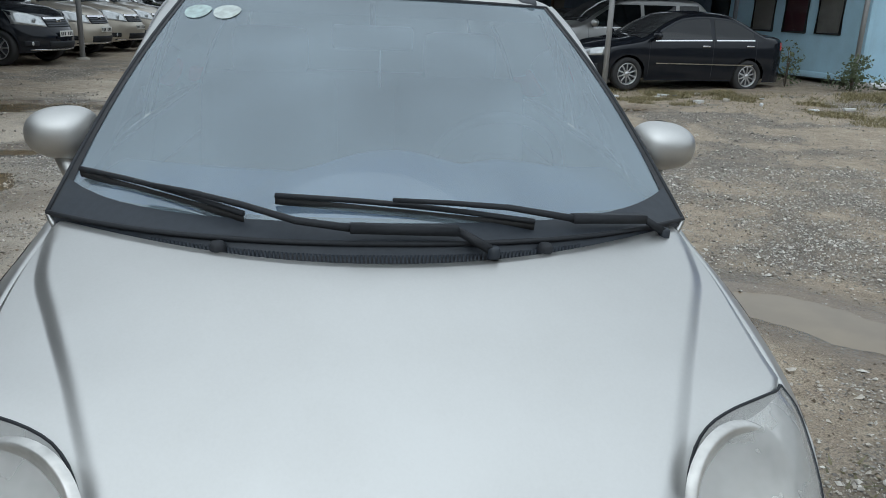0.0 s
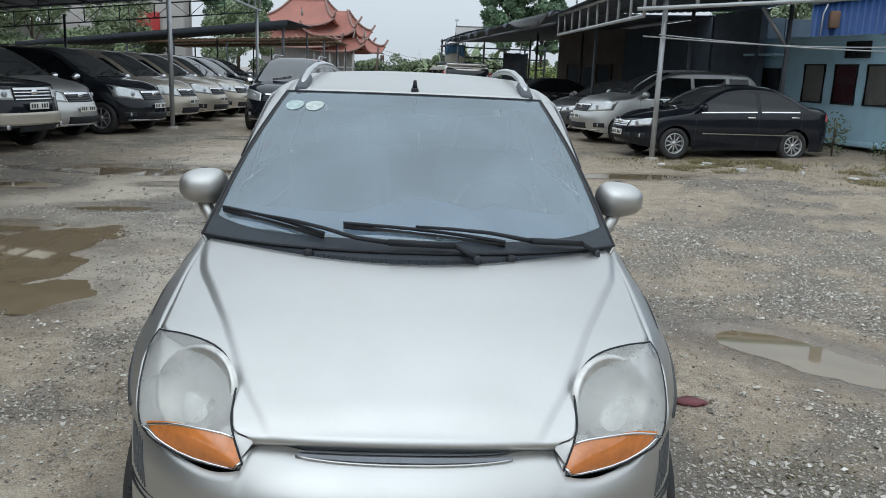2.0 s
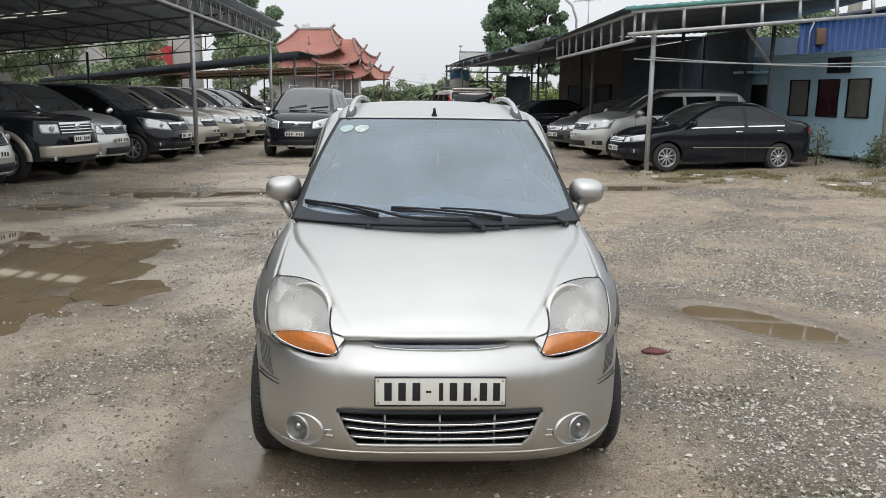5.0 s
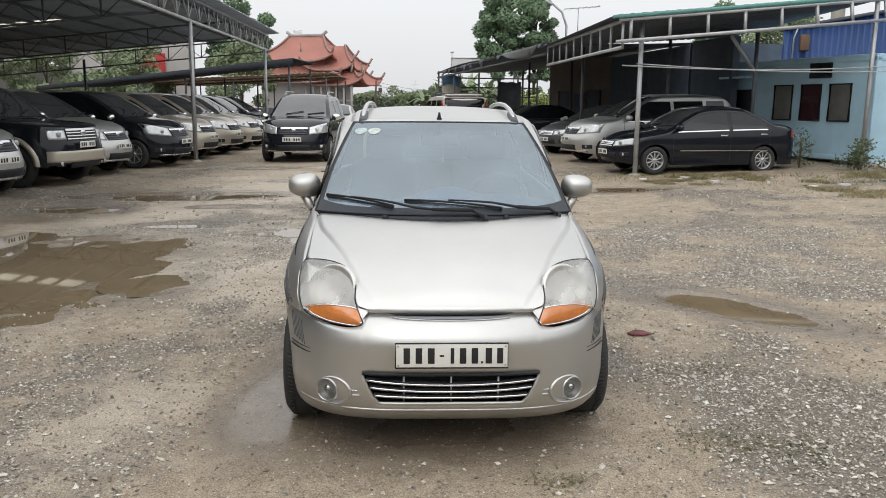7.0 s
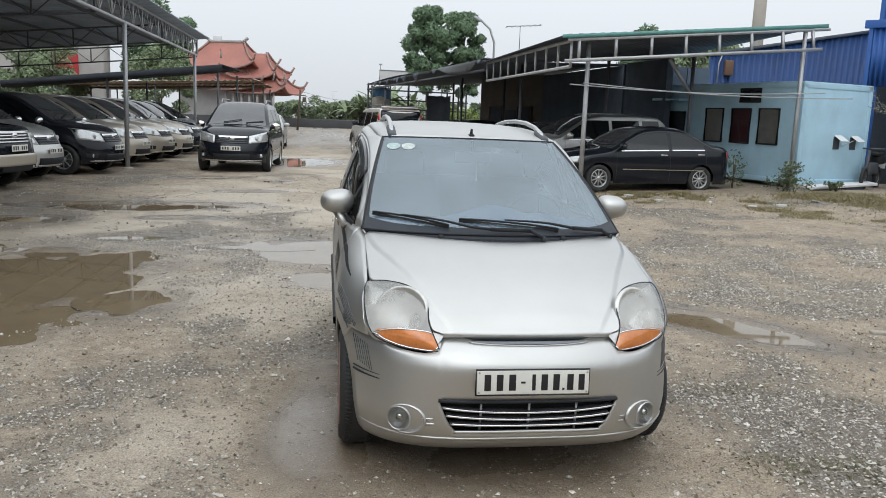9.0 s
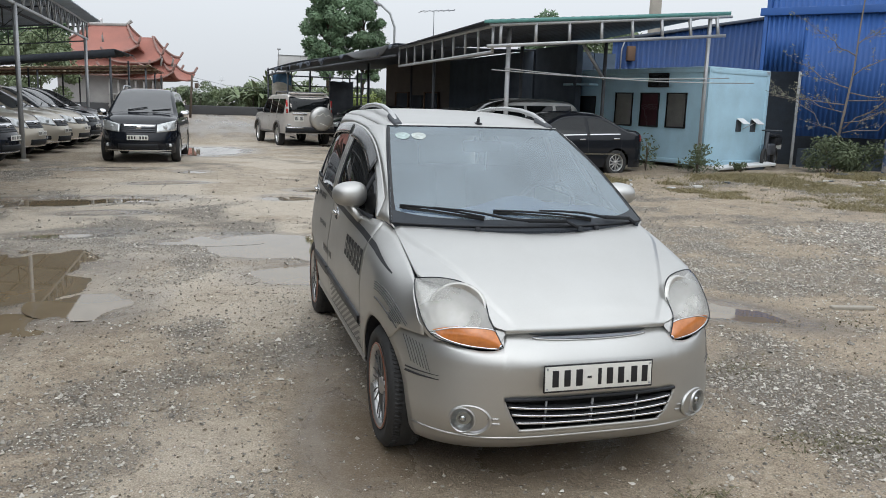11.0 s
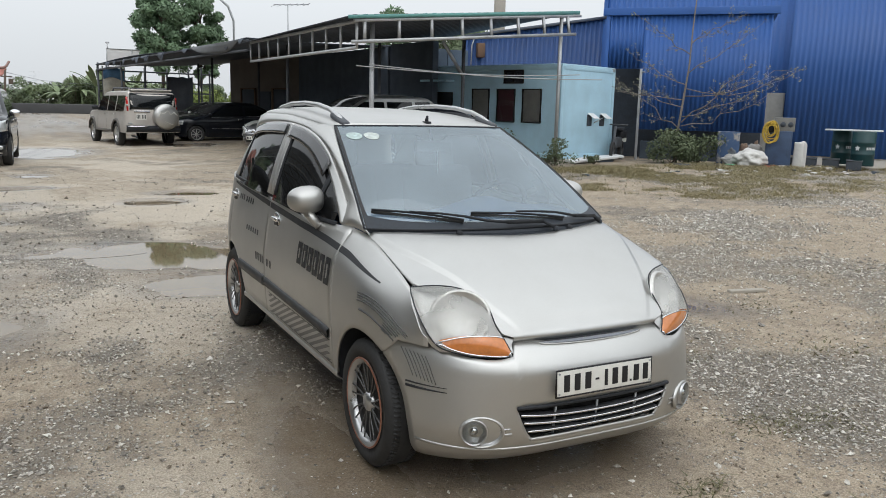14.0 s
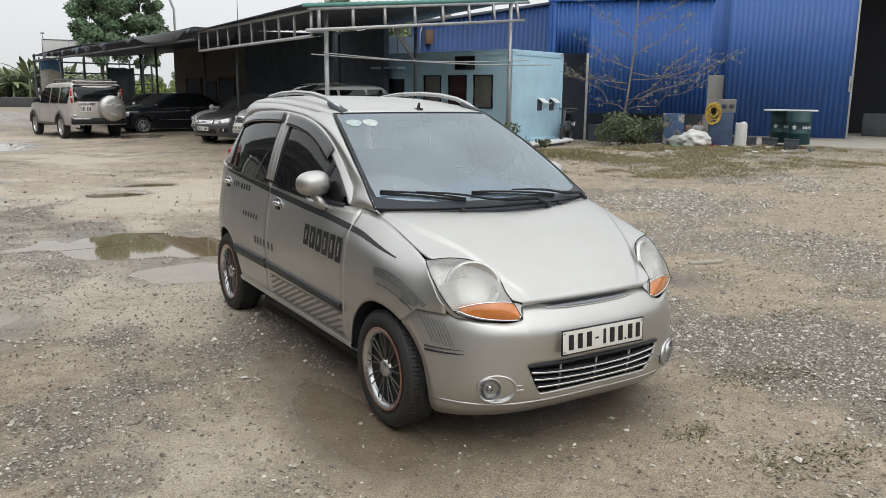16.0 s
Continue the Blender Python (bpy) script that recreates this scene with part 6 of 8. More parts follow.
# ---------------------------------------------------------------- cars of the yard
MPV, SUV, SED = (1.05, 2.15, 4.1, 4.5, (0.41, 0.83, 0.72, 0.9)), (1.3, 2.15, 4.45, 4.7, (0.48, 0.78, 0.84, 1.0)), (1.05, 2.1, 2.9, 3.75, (0.36, 0.74, 0.58, 0.69))
road_car("parked_mpv", "black people carrier with chrome grille bar standing in the lane", pose(-3.12, 17.0, 0, 0, 0, -2), mpv_shell(), black_paint, *MPV, rails=True, plate_z=0.6)
ROW = [("silver", -6.35, 9.4, silver, 0), ("black", -6.03, 11.6, black_paint, 1), ("silver", -6.1, 13.75, silver, 0), ("black", -5.42, 15.9, black_paint, 0),
       ("champagne", -5.38, 18.45, gold_paint, 0), ("champagne", -5.15, 20.6, gold_paint, 0), ("champagne", -4.98, 22.8, gold_paint, 0), ("black", -4.95, 25.0, black_paint, 0), ("grey", -4.9, 27.2, grey_paint, 0)]
for word, x, y, paint, kind in ROW:
    if kind:
        road_car("parked_suv", "black off-roader with silver flared arches under the shed", pose(x, y, 0, 0, 0, 79), suv_shell(), paint, *SUV, style="suv", two_tone=gold_paint, plate_z=0.74, group="cars in the shed row")
    else:
        road_car("parked_mpv", f"{word} people carrier parked under the shed roof", pose(x, y, 0, 0, 0, 79), mpv_shell(), paint, *MPV, plate_z=0.6, group="cars in the shed row")
road_car("parked_suv", "warm silver off-roader with a spare wheel on its tail", pose(0.95, 29.65, 0, 0, 0, 190), suv_shell(0.47, 0.39), brown_silver, *SUV, style="suv", rails=True, two_tone=plain("flare_grey_brown", (0.13, 0.12, 0.11), 0.5, vary=0.2), mirror=black_plastic)
road_car("sedan", "shiny black saloon with chrome trim", pose(4.11, 14.3, 0.06, 0, 0, -81.2), sedan_shell(), black_paint, *SED, style="sedan", spokes=10, mirror=black_paint, plate_z=0.46)
road_car("parked_mpv", "silver people carrier behind the black saloon", pose(3.85, 17.4, 0.06, 0, 0, -78), mpv_shell(), silver, *MPV, plate_z=0.6, mirror=silver)
road_car("sedan", "dark grey saloon under the canopy", pose(3.85, 20.6, 0.05, 0, 0, -66), sedan_shell(), grey_paint, *SED, style="sedan", mirror=grey_paint, plate_z=0.46)
road_car("sedan", "white saloon with bright grille beside the grey one", pose(4.5, 23.5, 0.05, 0, 0, -66), sedan_shell(), white_paint, *SED, style="sedan", mirror=white_paint, plate_z=0.46)
road_car("sedan", "black saloon under the netting roof", pose(2.58, 27.65, 0.06, 0, 0, -86), sedan_shell(), black_paint, *SED, style="sedan", mirror=black_paint, plate_z=0.46)
road_car("sedan", "silver saloon under the far netting roof", pose(2.95, 30.6, 0.05, 0, 0, -82), sedan_shell(), silver, *SED, style="sedan", mirror=silver, plate_z=0.46)
road_car("sedan", "dark saloon at the end of the netting shed", pose(3.0, 33.2, 0.05, 0, 0, -82), sedan_shell(), grey_paint, *SED, style="sedan", mirror=grey_paint, plate_z=0.46)
road_car("sedan", "small silver car behind the people carrier", pose(-3.4, 30.2, 0.0, 0, 0, 0), sedan_shell(), silver, *SED, style="sedan", mirror=silver, plate_z=0.46)

# ---------------------------------------------------------------- sheds, walls and roofs
blue_sheet = plain("blue_sheet", (0.038, 0.112, 0.35), 0.5, vary=0.16, scale=0.7, spec=0.4)
# weathered blue, taken darker to hold the shade behind the canopy
blue_dark = plain("blue_sheet_weathered_shaded", (0.02, 0.058, 0.18), 0.5, vary=0.25, scale=0.8)
pale_blue = plain("pale_blue_paint", (0.42, 0.62, 0.74), 0.5, vary=0.16, scale=1.6, bump=0.001)
teal_edge = plain("teal_trim", (0.12, 0.3, 0.28), 0.5, vary=0.2)
# beige lowered: the canopy's shade is in the colour
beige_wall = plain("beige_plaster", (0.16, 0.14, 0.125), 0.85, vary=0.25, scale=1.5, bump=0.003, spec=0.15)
# dark brick, with the blue shade under the canopy painted into its tone
dark_wall = plain("shade_dark_brick", (0.098, 0.118, 0.147), 0.9, vary=0.3, scale=2.0, bump=0.004, spec=0.1)
concrete = plain("pale_concrete", (0.36, 0.33, 0.28), 0.85, vary=0.18, scale=1.5, bump=0.003)
white_board = plain("white_board", (0.7, 0.71, 0.71), 0.6, vary=0.08, scale=1.0)
rusty = plain("rusty_sheet", (0.14, 0.085, 0.055), 0.75, 0.1, vary=0.45, scale=1.5)
tan_sheet = plain("tan_sheet", (0.45, 0.39, 0.27), 0.7, vary=0.2, scale=1.5)
# blue-grey dark: shade inside openings as colour; also for black sheet and trays
void = plain("dark_interior", (0.06, 0.07, 0.085), 0.9, vary=0.3)
maroon = plain("maroon_curtain", (0.13, 0.035, 0.05), 0.8, vary=0.3, scale=4)
curtain = plain("grey_curtain", (0.42, 0.4, 0.37), 0.85, vary=0.25, scale=4)


def frame_of(a, b):
    """The turn that lays x along the line from a to b, at a."""
    d = Vector(b) - Vector(a)
    return Matrix.Translation((a[0], a[1], 0)) @ Matrix.Rotation(math.atan2(d.y, d.x), 4, "Z"), d.length


def ribbed(length, z0, z1, pitch=0.2, depth=0.03, z1b=None, flat=0.45):
    """Upright corrugated sheet along x, ribs upright, seen from -y; z1b: height at the far end."""
    n = max(2, math.ceil(length / pitch))
    pitch = length / n
    rows = [[], []]
    for i in range(n + 1):
        for f, d in ((0, 0), (flat, 0), (flat + 0.1, 1), (0.9, 1)):
            x = (i + f) * pitch
            if x <= length + 1e-6:
                top = z1 if z1b is None else z1 + (z1b - z1) * x / length
                rows[0].append((x, -depth * d, z0))
                rows[1].append((x, -depth * d, top))
    return grid_bm(rows, thick=0.004)


def ribbed_roof(corners, pitch=0.25, depth=0.03, thick=0.01):
    """Roof sheet over four corners (front left, front right, back right, back left); ribs run front to back."""
    fl, fr, br, bl = (Vector(c) for c in corners)
    n = int((fr - fl).length / pitch)
    rows = [[], [], []]
    for i in range(n + 1):
        for f, d in ((0, 0), (0.4, 0), (0.55, 1), (0.85, 1)):
            t = min(1, (i + f) / n)
            for k, v in enumerate((0, 0.5, 1)):
                rows[k].append(fl.lerp(fr, t).lerp(bl.lerp(br, t), v) + Vector((0, 0, depth * d)))
    return grid_bm(rows, thick=thick)


def truss(parent, a, b, depth, bays, r=0.025, material=None, name="truss", upright=False, web=True):
    """Two chords and their web between a and b (lower chord)."""
    a, b = Vector(a), Vector(b)
    up = Vector((0, 0, depth))
    mt = material or steel_grey
    t = part(name, rod_bm([a, b], r, square=True), mt, parent)
    part("upper_chord", rod_bm([a + up, b + up], r, square=True), mt, t)
    for i in range(bays + 1):
        p = a.lerp(b, i / bays)
        part("upright", rod_bm([p, p + up], r * 0.75, square=True), mt, t)
        if web and i < bays:
            q = a.lerp(b, (i + 1) / bays)
            m = (p + q) / 2
            part("web_bar", rod_bm([p, m + up], r * 0.55, 6), mt, t)
            part("web_bar", rod_bm([m + up, q], r * 0.55, 6), mt, t)
    return t


def post(parent, x, y, h, r=0.05, material=None, z0=None):
    z = float(ground_z(x, y)) if z0 is None else z0
    p = part("post", rod_bm([(x, y, z - 0.05), (x, y, h)], r, 14), material or steel_grey, parent)
    part("footing", lathe_bm([(0.0, 0.06), (0.11, 0.05), (0.14, 0.0), (0.14, -0.05)], 12, "z", centre=(x, y, z)), concrete, p)
    return p


# shed over the row of cars
shed = thing("car_shed", "open steel shed with a grey corrugated roof on trusses", "shed")
XL = -5.6
# the southern bays are unseen, added to darken the hatchback's flank
for y in (-4.0, 6.7, 17.35, 27.7):
    post(shed, XL, y, 3.5, 0.055)
truss(shed, (XL, -6.9, 3.48), (XL, 28.3, 3.48), 0.55, 35, 0.03, steel_grey)
shed_sheet = plain("weathered_grey_sheet", (0.34, 0.39, 0.46), 0.7, 0.1, vary=0.3, scale=1.0)
def shed_z(x):
    return 4.12 + 0.1025 * (x + 5.2)


def shed_strip(x0, x1, y0, y1, material, name="roof_sheet", label=""):
    part(name, ribbed_roof([(x0, y0, shed_z(x0)), (x0, y1, shed_z(x0)), (x1, y1, shed_z(x1)), (x1, y0, shed_z(x1))], 0.3, 0.03), material, shed, label)


translucent = bpy.data.materials.new("translucent_sheet")
translucent.use_nodes = True
tn = translucent.node_tree
tl = tn.nodes.new("ShaderNodeBsdfTranslucent")
tl.inputs["Color"].default_value = (0.8, 0.78, 0.7, 1)
tn.links.new(tl.outputs[0], tn.nodes["Material Output"].inputs["Surface"])
# runs on unseen to y = -7 to keep sky off the hatchback's side
shed_strip(-5.2, -21, -7.0, 19.25, shed_sheet)
shed_strip(-5.2, -9.65, 19.25, 20.0, shed_sheet)
shed_strip(-9.65, -10.75, 19.25, 20.0, translucent, "skylight", "pale translucent roof panel")
shed_strip(-10.75, -11.0, 19.25, 20.0, shed_sheet)
shed_strip(-11.0, -12.4, 19.25, 20.0, translucent, "skylight", "pale translucent roof panel")
shed_strip(-12.4, -21, 19.25, 20.0, shed_sheet)
shed_strip(-5.2, -21, 20.0, 28.6, shed_sheet)
for k in range(14):
    x = -5.9 - 1.08 * k
    part("purlin", rod_bm([(x, -6.9, shed_z(x) - 0.05), (x, 28.5, shed_z(x) - 0.05)], 0.03, square=True), steel_dark, shed)
for y in (28.3, 22.0, 15.0, 8.5):
    truss(shed, (XL - 0.03, y, 3.42), (-20.5, y, 1.95), 0.5, 12, 0.022, steel_dark, "cross_truss")
for y in (28.2, 15.0):
    for x in (-12.5, -20.3):
        post(shed, x, y, 3.05 if x > -15 else 2.4, 0.05, steel_dark)
# lower sheds behind it
black_sheet = plain("black_roof_sheet", (0.045, 0.05, 0.058), 0.8, vary=0.3, spec=0.15)
shed_b = thing("lower_shed", "low lean-to with a black sheet roof", "shed")
part("roof_sheet", ribbed_roof([(-15.5, 30.8, 2.05), (-5.0, 30.8, 3.3), (-5.0, 38.5, 3.45), (-15.5, 38.5, 2.2)], 0.3), black_sheet, shed_b)
part("fascia", grid_bm([[(-15.5, 30.75, 2.08), (-5.0, 30.75, 3.33)], [(-15.5, 30.75, 1.9), (-5.0, 30.75, 3.05)]], thick=0.02), black_sheet, shed_b)
for x, h in ((-5.2, 3.2), (-9.5, 2.7), (-14.5, 2.1)):
    post(shed_b, x, 31.0, h, 0.045, steel_dark)
    post(shed_b, x, 38.2, h, 0.045, steel_dark)
shed_c = thing("rusty_shed", "lean-to with rusty and tan roof sheets", "shed")
for k in range(7):
    y = 40 + k * 1.9
    part("roof_sheet", ribbed_roof([(-15, y, 2.55), (-4.4, y, 3.1), (-4.4, y + 1.95, 3.12), (-15, y + 1.95, 2.57)], 0.3), tan_sheet if k in (0, 3) else rusty, shed_c)
for x in (-4.6, -9.5, -14.5):
    for y in (40.2, 47, 53):
        post(shed_c, x, y, 3.0 if x > -6 else 2.7, 0.045, steel_dark)
part("beam", rod_bm([(-15, 40.1, 2.45), (-4.5, 40.1, 3.0)], 0.04, square=True), rusty, shed_c)
part("beam", rod_bm([(-15, 46, 2.45), (-4.5, 46, 3.0)], 0.04, square=True), rusty, shed_c)

# canopy before the workshop
can = thing("workshop_canopy", "steel canopy with a teal roof edge on grey posts", "canopy")
PA, PB = (4.62, 13.55), (9.97, 14.3)
post(can, *PA, 3.2, 0.05)
post(can, *PB, 3.82, 0.048)
lo0, lo1 = Vector((3.95, 12.98, 2.76)), Vector((10.35, 14.22, 3.4))
hi0, hi1 = Vector((4.0, 13.0, 3.18)), Vector((10.62, 14.4, 3.87))
part("lower_beam", rod_bm([lo0, lo1], 0.035, square=True), steel_grey, can)
part("upper_beam", rod_bm([hi0, hi1], 0.03, square=True), steel_grey, can)
for k in range(8):
    t = (k + 0.35) / 7.6
    foot = lo0.lerp(lo1, t)
    part("upright", rod_bm([foot, hi0.lerp(hi1, (foot.x - hi0.x) / (hi1.x - hi0.x))], 0.028, square=True), steel_grey, can)
part("roof_edge", grid_bm([[hi0 + Vector((-0.15, -0.06, 0.02)), hi1 + Vector((-0.05, 0, 0.03))], [hi0 + Vector((-0.15, -0.06, 0.09)), hi1 + Vector((-0.05, 0, 0.12))]], thick=0.03), teal_edge, can)
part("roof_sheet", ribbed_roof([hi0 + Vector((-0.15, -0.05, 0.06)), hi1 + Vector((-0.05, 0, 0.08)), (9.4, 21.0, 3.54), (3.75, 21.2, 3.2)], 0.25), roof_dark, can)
l0, l1 = Vector((4.1, 13.1, 2.66)), Vector((3.95, 21.0, 2.68))
truss(can, l0, l1, 0.52, 9, 0.03, steel_grey, "side_truss", web=False)
for x, y in ((5.0, 20.9), (6.6, 17.8), (7.9, 15.5)):
    post(can, x, y, 3.2, 0.045, steel_dark)
part("brace", rod_bm([(7.9, 15.5, 2.3), (7.2, 15.3, 3.1)], 0.03, square=True), steel_grey, can)
# loose pipes tied across the posts
pipes = thing("loose_pipes", "thin grey pipes tied across the posts", "pipes")
for z0, z1, x0, x1 in ((2.32, 2.42, 4.2, 10.6), (2.36, 2.33, 4.5, 11.4)):
    pts = []
    for k in range(13):
        t = k / 12
        x = x0 + (x1 - x0) * t
        pts.append((x, 13.45 + (x - 4.6) * 0.14 - 0.02, z0 + (z1 - z0) * t - 0.09 * math.sin(math.pi * t)))
    part("pipe", rod_bm(pts, 0.014, 6), steel_grey, pipes)

# workshop walls under and behind the canopy
def wall(name, a, b, z0, z1, material, label, thick=0.2):
    m, n = frame_of(a, b)
    ob = put_mesh(name, box_bm(n, thick, z1 - z0, 0.01, (n / 2, thick / 2, (z0 + z1) / 2)), material, smooth=False)
    ob.matrix_world = m
    return tagged(ob, label, "wall", kind="structure")


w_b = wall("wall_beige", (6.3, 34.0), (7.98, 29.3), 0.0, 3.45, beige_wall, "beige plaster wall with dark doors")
wall("wall_middle", (7.98, 29.3), (8.6, 21.05), 0.0, 3.4, dark_wall, "dark brick wall beside the beige one, shade in its colour")
wall("wall_dark", (8.25, 21.0), (10.1, 20.55), 0.0, 3.35, dark_wall, "dark brick wall under the canopy, shade in its colour")
wall("wall_side", (8.28, 20.9), (8.6, 18.6), 0.0, 3.4, dark_wall, "dark brick return wall, shade in its colour")
wall("wall_low", (10.12, 20.55), (10.76, 20.39), 0.0, 3.33, dark_wall, "lower dark wall behind the cabin, shade in its colour")
for x in (1.5, 3.8):
    d = part("door", box_bm(0.95, 0.08, 2.05, 0.02, (x, -0.03, 1.05)), void, w_b, "dark doorway leaf")
    part("door_frame", rod_bm([(x - 0.52, -0.07, 0), (x - 0.52, -0.07, 2.12), (x + 0.52, -0.07, 2.12), (x + 0.52, -0.07, 0)], 0.04, square=True), rusty, w_b)
part("window", box_bm(0.8, 0.06, 1.0, 0.02, (2.65, -0.02, 1.5)), void, w_b)

# netting shed further back
net = thing("netting_shed", "long shed with sagging black netting roof", "shed")
rows = []
for i in range(25):
    t = i / 24
    row = []
    for k in range(9):
        s = k / 8
        p = Vector((3.85, 21.1, 3.36)).lerp(Vector((1.3, 40.5, 3.2)), t).lerp(Vector((9.2, 22.0, 3.5)).lerp(Vector((8.4, 41.0, 3.6)), t), s)
        p.z -= 0.1 * abs(math.sin(t * 18)) * math.sin(math.pi * s) + 0.06 * math.sin(7 * t + 3 * s)
        row.append(p)
    rows.append(row)
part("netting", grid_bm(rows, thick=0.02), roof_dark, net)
rows = []
for i in range(13):
    t = i / 12
    a = Vector((3.75, 21.4, 3.3)).lerp(Vector((3.2, 25.5, 3.28)), t)
    sag = 0.34 * math.sin(math.pi * t) ** 1.2 + 0.05 * math.sin(9 * t)
    rows.append([a + Vector((-0.05 + 0.1 * math.sin(5 * t) * k, 0, -sag * k)) for k in (0, 0.35, 0.7, 1)])
part("hanging_tarp", grid_bm(rows, thick=0.01), plain("grey_tarp", (0.12, 0.125, 0.13), 0.7, vary=0.3), net, "torn grey tarpaulin hanging from the edge")
for x, y in ((4.9, 31.0), (2.0, 36.0), (1.4, 40.5), (5.4, 36.5), (6.4, 29.5), (6.4, 41.0), (3.6, 40.7)):
    post(net, x, y, 3.25, 0.045, steel_dark)
g = np.random.default_rng(17)
for k in range(16):
    t, w = g.random(), 0.25 + 0.5 * g.random()
    a, b = Vector((3.8, 21.3, 3.32)).lerp(Vector((1.25, 40.5, 3.16)), t), Vector((-0.13, 0.99, 0)) * w
    dz = 0.12 + 0.22 * g.random()
    part("torn_flap", grid_bm([[a + b * (i / 4 - 0.5) + Vector((-0.04 * k2, 0, -dz * k2 * math.sin(math.pi * (0.1 + 0.8 * i / 4)) * (0.7 + 0.5 * g.random()))) for i in range(5)] for k2 in (0, 0.5, 1)], thick=0.008), roof_dark, net, "torn flap of black netting")
part("edge_beam", rod_bm([(3.9, 21.1, 3.0), (1.35, 40.5, 2.9)], 0.035, square=True), steel_dark, net)
part("edge_beam", rod_bm([(3.9, 21.1, 3.28), (1.35, 40.5, 3.14)], 0.03, square=True), steel_dark, net)
for k in range(5):
    part("slat_rail", rod_bm([(1.4, 40.6, 0.9 + 0.5 * k), (7.0, 41.4, 0.9 + 0.5 * k)], 0.035, square=True), steel_dark, net)
for k in range(6):
    part("slat_post", rod_bm([(1.4 + 1.1 * k, 40.65 + 0.15 * k, 0), (1.4 + 1.1 * k, 40.65 + 0.15 * k, 3.1)], 0.04, square=True), steel_dark, net)
# added dark sheet, standing in for an unidentified dark mass
rows = [[(4.6 + 0.26 * i, 40.5 + 0.04 * i + 0.05 * math.sin(2.1 * i), 2.7 - 0.6 * k + 0.06 * math.sin(3.0 * i + k)) for i in range(6)] for k in range(4)]
part("side_netting", grid_bm(rows, thick=0.01), roof_dark, net, "dark sheet standing in for a dark mass behind the saloons")
ban = thing("banner", "faded blue and white banner on a frame", "banner", pose(1.58, 40.2, 0, 0, 0, 4))
part("sheet", grid_bm([[(x, 0.02 * math.sin(5 * x), z) for x in (0, 0.33, 0.66, 1.0)] for z in (1.5, 2.3, 3.0)], thick=0.01), plain("banner_cloth", (0.5, 0.48, 0.42), 0.7, vary=0.25), ban)
part("blue_field", grid_bm([[(x, -0.03 + 0.02 * math.sin(5 * x), z + 0.12 * math.sin(4 * x)) for x in (0.02, 0.25, 0.5, 0.75, 0.98)] for z in (2.45, 2.72, 2.97)], thick=0.006), plain("banner_blue", (0.1, 0.22, 0.4), 0.7, vary=0.6, scale=3), ban, "faded blue upper field")
for x in (0, 1.0):
    part("leg", rod_bm([(x, 0.03, 0), (x, 0.03, 3.1)], 0.03), steel_dark, ban)
bil = thing("roof_billboard", "pale blank board in a thin frame behind the netting shed", "billboard", pose(2.38, 46.8, 0))
part("board", box_bm(4.0, 0.06, 0.72, 0.01, (2.0, 0, 3.93)), plain("pale_board", (0.62, 0.61, 0.6), 0.7, vary=0.1, scale=1.0), bil)
part("frame", rod_bm([(0, -0.04, 3.55), (0, -0.04, 4.3), (4.0, -0.04, 4.3), (4.0, -0.04, 3.55), (0, -0.04, 3.56)], 0.025, square=True), steel_grey, bil)
for x in (1.33, 2.66):
    part("mullion", rod_bm([(x, -0.04, 3.56), (x, -0.04, 4.3)], 0.018, square=True), steel_grey, bil)
for x in (0.05, 3.9):
    part("leg", rod_bm([(x, 0.05, 0), (x, 0.05, 4.35)], 0.035), steel_grey, bil)
part("floodlight", box_bm(0.2, 0.1, 0.1, 0.02, (0.06, -0.1, 4.62)), steel_grey, bil)
part("floodlight_arm", rod_bm([(0.05, 0.0, 4.3), (0.05, -0.05, 4.6)], 0.018), steel_grey, bil)

# site cabin
cab = thing("site_cabin", "pale blue steel site cabin with dark windows and streaky paint", "cabin", frame_of((10.22, 14.5), (12.5, 15.2))[0])
CW, CL, CZ0, CZ1 = 2.38, 6.0, 0.28, 2.66
part("end_wall", box_bm(CW - 0.16, 0.05, CZ1 - CZ0 - 0.2, 0.004, (CW / 2, 0.03, (CZ0 + CZ1) / 2)), pale_blue, cab)
part("side_wall", box_bm(0.05, CL - 0.16, CZ1 - CZ0 - 0.2, 0.004, (0.03, CL / 2, (CZ0 + CZ1) / 2)), pale_blue, cab)
part("far_wall", box_bm(0.05, CL - 0.16, CZ1 - CZ0 - 0.2, 0.004, (CW - 0.03, CL / 2, (CZ0 + CZ1) / 2)), pale_blue, cab)
part("roof_plate", box_bm(CW, CL, 0.06, 0.02, (CW / 2, CL / 2, CZ1 + 0.01)), pale_blue, cab)
part("floor_plate", box_bm(CW - 0.1, CL - 0.1, 0.1, 0.02, (CW / 2, CL / 2, CZ0 + 0.02)), steel_dark, cab)
for x, y in ((0.05, 0.05), (CW - 0.05, 0.05), (0.05, CL - 0.05), (CW - 0.05, CL - 0.05)):
    part("corner_post", box_bm(0.12, 0.12, CZ1 - CZ0, 0.012, (x, y, (CZ0 + CZ1) / 2)), pale_blue, cab)
    part("support_block", box_bm(0.3, 0.3, 0.3, 0.02, (x, y, CZ0 - 0.14)), concrete, cab)
for y in (0.03, CL - 0.03):
    part("top_rail", box_bm(CW, 0.08, 0.1, 0.01, (CW / 2, y, CZ1 - 0.06)), pale_blue, cab)
    part("bottom_rail", box_bm(CW, 0.08, 0.12, 0.01, (CW / 2, y, CZ0 + 0.06)), pale_blue, cab)
part("top_rail", box_bm(0.08, CL, 0.1, 0.01, (0.03, CL / 2, CZ1 - 0.06)), pale_blue, cab)
